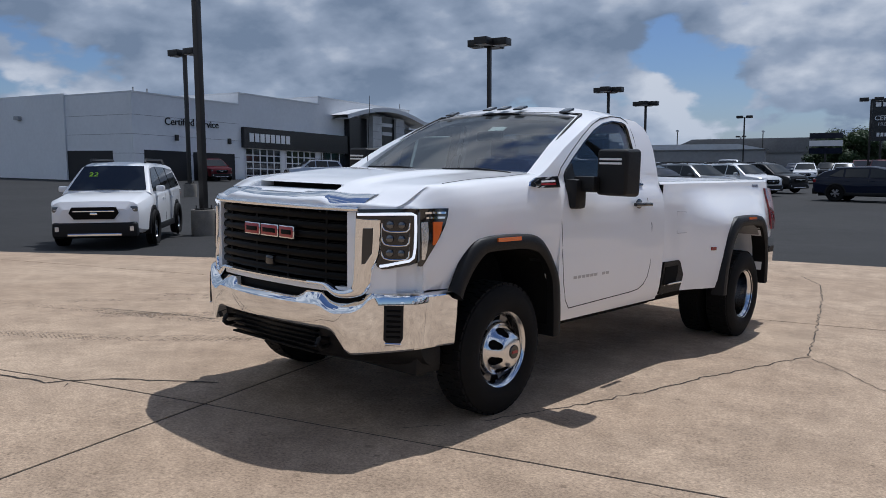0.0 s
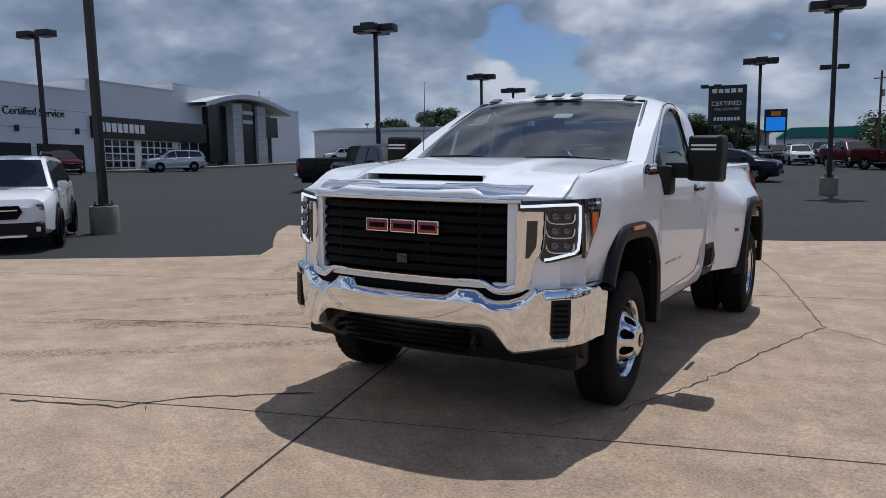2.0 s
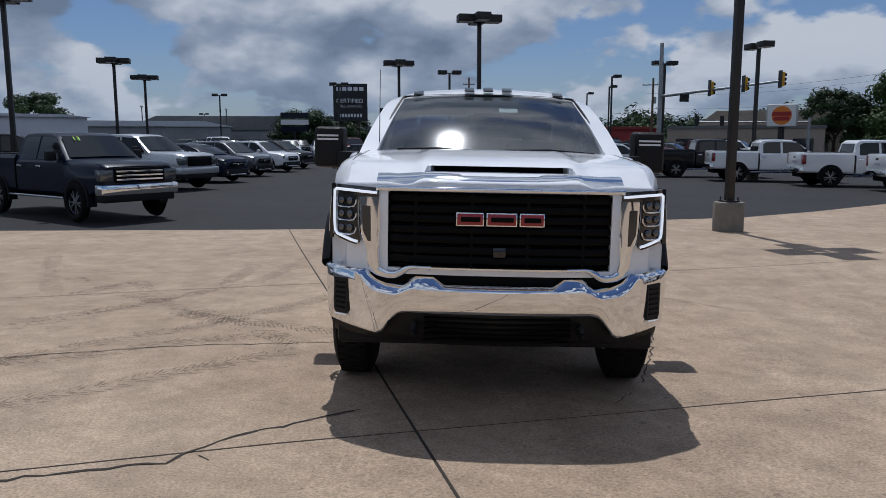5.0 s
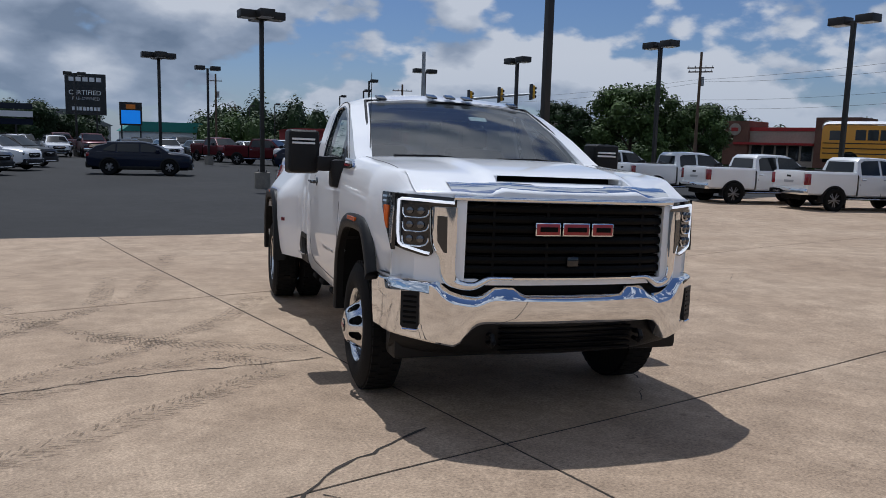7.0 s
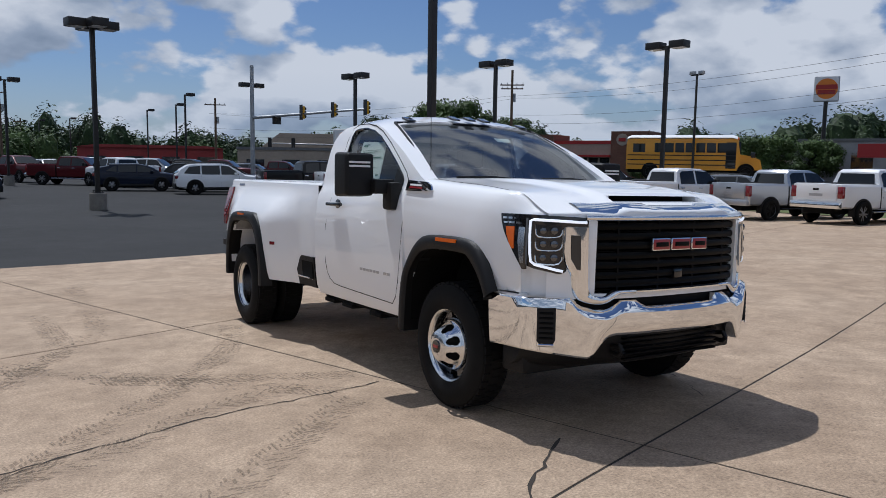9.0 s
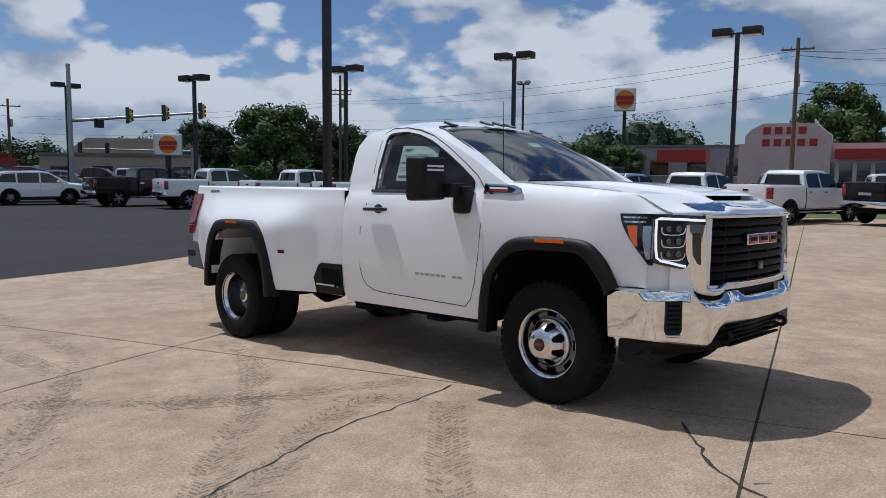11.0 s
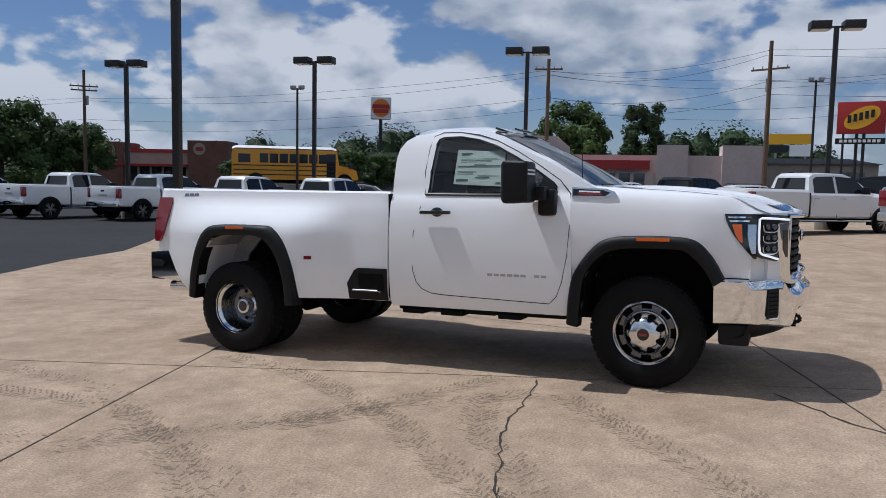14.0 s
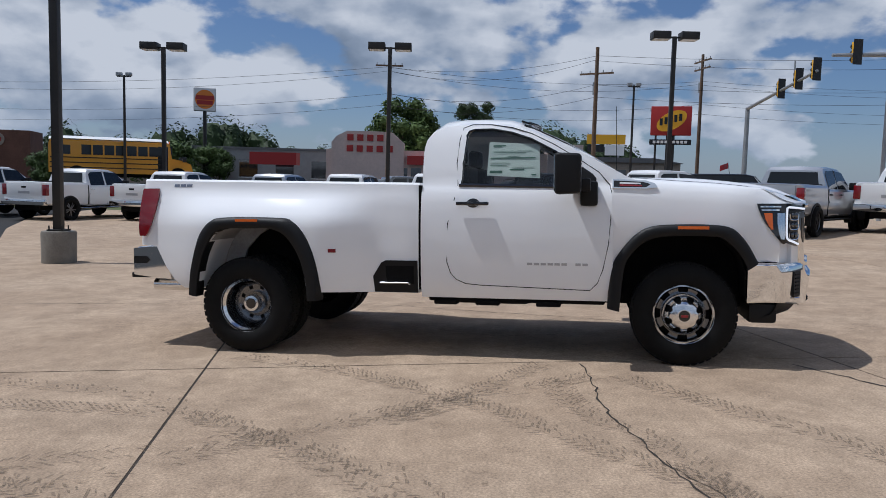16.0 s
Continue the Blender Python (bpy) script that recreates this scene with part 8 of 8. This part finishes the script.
def foliage(bm, centre, rad, n, size, rg, pull=0.36):
    """Leaf sprays scattered through a clump, thinner at its rim."""
    for _ in range(n):
        d = Vector((rg.gauss(0, 1), rg.gauss(0, 1), rg.gauss(0, 1))).normalized()
        k = rg.random() ** pull
        p = centre + Vector((d.x * rad.x, d.y * rad.y, d.z * rad.z)) * k
        nrm = (d + Vector((rg.uniform(-.7, .7), rg.uniform(-.7, .7), rg.uniform(-.2, .9)))).normalized()
        u = nrm.orthogonal().normalized()
        v = nrm.cross(u)
        s = size * rg.uniform(0.6, 1.3)
        a_ = rg.uniform(0, 6.28)
        u, v = u * math.cos(a_) + v * math.sin(a_), v * math.cos(a_) - u * math.sin(a_)
        q = [bm.verts.new(p + u * s), bm.verts.new(p + v * s * 0.55 + nrm * s * 0.12), bm.verts.new(p - u * s), bm.verts.new(p - v * s * 0.55 + nrm * s * 0.1)]
        bm.faces.new(q)


def leafy_core(bm, centre, rad, rg, seg=9):
    """The dense dark inside of a clump, uneven, wholly covered by its leaves."""
    rings = []
    for k in range(1, 6):
        th = math.pi * k / 6
        rings.append([bm.verts.new(centre + Vector((rad.x * math.sin(th) * math.cos(6.2832 * i / seg), rad.y * math.sin(th) * math.sin(6.2832 * i / seg), rad.z * math.cos(th))) * rg.uniform(0.62, 0.90)) for i in range(seg)])
    for a_, b_ in zip(rings, rings[1:]):
        for i in range(seg):
            bm.faces.new((a_[i], a_[(i + 1) % seg], b_[(i + 1) % seg], b_[i]))
    bm.faces.new(rings[0][::-1]), bm.faces.new(rings[-1])


def tree(x, y, height, width, seed, leaf="leaf_a", label="broad green street tree in full leaf", dens=1.0):
    rg = random.Random(seed)
    g = ground_z(x, y) - 0.2
    ob = thing("tree", label, "tree", pose(x, y, g), "trees")
    trunk = bm_cyl((0, 0, 0), (0.1, 0.05, height * 0.36), 0.028 * height, 0.018 * height, 10)
    tips = []
    for i in range(8):
        a_ = i * 0.785 + rg.uniform(-.3, .3)
        t_ = Vector((math.cos(a_) * width * rg.uniform(0.18, 0.36), math.sin(a_) * width * rg.uniform(0.18, 0.36), height * rg.uniform(0.45, 0.85)))
        bm_cyl((0.05, 0.02, height * rg.uniform(0.22, 0.36)), t_, 0.011 * height, 0.004 * height, 6, trunk)
        tips.append(t_)
    part("trunk", trunk, M["bark"], ob)
    crown = bmesh.new()
    n = int(46 * dens)
    for i in range(n):
        if i < len(tips):
            c = tips[i]
        else:
            a_, z = rg.uniform(0, 6.28), rg.uniform(0.30, 0.92)
            wd = width * 0.42 * math.sqrt(max(0.06, 1 - ((z - 0.55) / 0.47) ** 2))
            c = Vector((math.cos(a_) * wd * rg.uniform(.3, 1), math.sin(a_) * wd * rg.uniform(.3, 1), z * height))
        r = width * rg.uniform(0.09, 0.16)
        leafy_core(crown, c, Vector((r, r, r * 0.8)) * 0.7, rg)
        foliage(crown, c, Vector((r, r, r * 0.8)), int(230 * dens), 0.0105 * (height + width), rg)
    part("crown", crown, M[leaf], ob, "", 0)
    return ob


for i, (x, y, h, w_, lf) in enumerate([(57.0, 72.6, 10.6, 13.0, "leaf_a"), (64.0, 69.0, 8.2, 9.0, "leaf_a"), (51.0, 78.0, 7.8, 8.0, "leaf_b"), (90.3, 16.0, 13.0, 11.5, "leaf_a"), (87.8, 6.9, 12.6, 7.0, "leaf_b"),
                                   (-43.0, 110.0, 8.2, 9.5, "leaf_b"), (-59.0, 128.0, 8.0, 9.0, "leaf_b"), (-8.0, 118.0, 6.6, 11.0, "leaf_b"), (-1.0, 121.0, 6.0, 9.0, "leaf_b"), (60.0, 45.5, 4.4, 6.0, "leaf_a"), (79.0, 43.5, 6.8, 9.0, "leaf_a"), (86.0, 40.0, 6.0, 7.5, "leaf_a")]):
    tree(x, y, h, w_, 40 + i, lf)


def woods(name, label, leaf, seed, n, az0, az1, d0, d1, h0, h1, low, size, count):
    """A belt of trees too far off to tell one from another."""
    rg = random.Random(seed)
    bm = bmesh.new()
    for i in range(n):
        az = radians(az0 + (az1 - az0) * i / n + rg.uniform(-.4, .4))
        d = rg.uniform(d0, d1)
        swell = 0.75 + 0.25 * math.sin(az * 23.0 + seed) * math.sin(az * 9.0)
        h = rg.uniform(h0, h1) * swell * rg.uniform(0.62, 1.0) * (1.0 if az > radians(6) else low)
        r = rg.uniform(0.20, 0.36) * h
        c = Vector((math.sin(az) * d, math.cos(az) * d, 1.2 + h * 0.5))
        leafy_core(bm, c, Vector((r, r, h * 0.5)) * 0.88, rg)
        foliage(bm, c, Vector((r, r, h * 0.5)) * 0.93, count, size, rg, 0.16)
    o = link_mesh(name, bm, M[leaf], smooth=0)
    return tagged(o, label, "woods", kind="stuff")


woods("far_woods", "dark green belt of distant trees", "leaf_b", 9, 480, -12, 100, 150, 185, 14.0, 18.0, 0.42, 0.38, 360)
woods("roadside_woods", "green roadside trees beyond the crossing", "leaf_a", 11, 170, 8, 52, 125, 146, 7.5, 11.5, 1.0, 0.28, 420)
verge = [[(27.5 + 1.2 * math.sin(k), -30 + 7 * k, 0), (33.0, -30 + 7 * k, 0)] for k in range(14)]
vm, _ = bm_grid([[(x, y, ground_z(x, y) + 0.012) for x, y, z in r] for r in verge])
tagged(link_mesh("verge", vm, M["grass"], smooth=60), "strip of dry roadside grass", "verge", kind="structure")

# ---- the street grid stands a little turned against the apron ----
GRID = Matrix.Translation((-0.185, -0.273, 0)) @ Matrix.Rotation(radians(-2.28), 4, "Z")
for ob in [o for o in bpy.data.objects if o not in BEFORE_FAR and o.parent is None and o.name != "verge"]:
    p = ob.matrix_world.translation.copy()
    q = GRID @ p
    lift = ground_z(q.x, q.y) - ground_z(p.x, p.y) if p.length > 0.01 else 0.0
    ob.matrix_world = Matrix.Translation((0, 0, lift)) @ GRID @ ob.matrix_world

# ---- lay the whole plan level: the apron and its pickup keep their lean, all that stands beyond stays upright ----
LEAN_TOO = {"pickup_truck", "pavement", "ground", "verge", "kerb", "far_woods", "roadside_woods"}
TALL = {"street_lamp", "utility_pole", "pylon_sign", "traffic_signal", "street_light"}
bpy.context.view_layer.update()


def raise_by(ob):
    """Lifts what is drawn straight in the plan's own coordinates, each upright staying upright."""
    for c in ob.children:
        if (c.matrix_local.translation.length < 1e-4) and c.type == "MESH":
            for v in c.data.vertices:
                v.co.z += (LEVEL @ Vector((v.co.x, v.co.y, 0))).z
            raise_by(c)
        else:
            c.location.z += (LEVEL @ Vector((c.location.x, c.location.y, 0))).z


for ob in [o for o in bpy.data.objects if o.parent is None and o.type in {"MESH", "EMPTY"}]:
    kind = ob.name.split(".")[0]
    p = ob.matrix_world.translation.copy()
    if ob is truck or kind == "power_cable" or (kind in LEAN_TOO and kind != "pickup_truck"):
        ob.matrix_world = LEVEL @ ob.matrix_world
    elif p.length < 1.0:
        raise_by(ob)
    else:
        top = p + Vector((0, 0, 6.5 if kind in TALL else 1.0))
        ob.matrix_world = Matrix.Translation(LEVEL @ top - top) @ ob.matrix_world
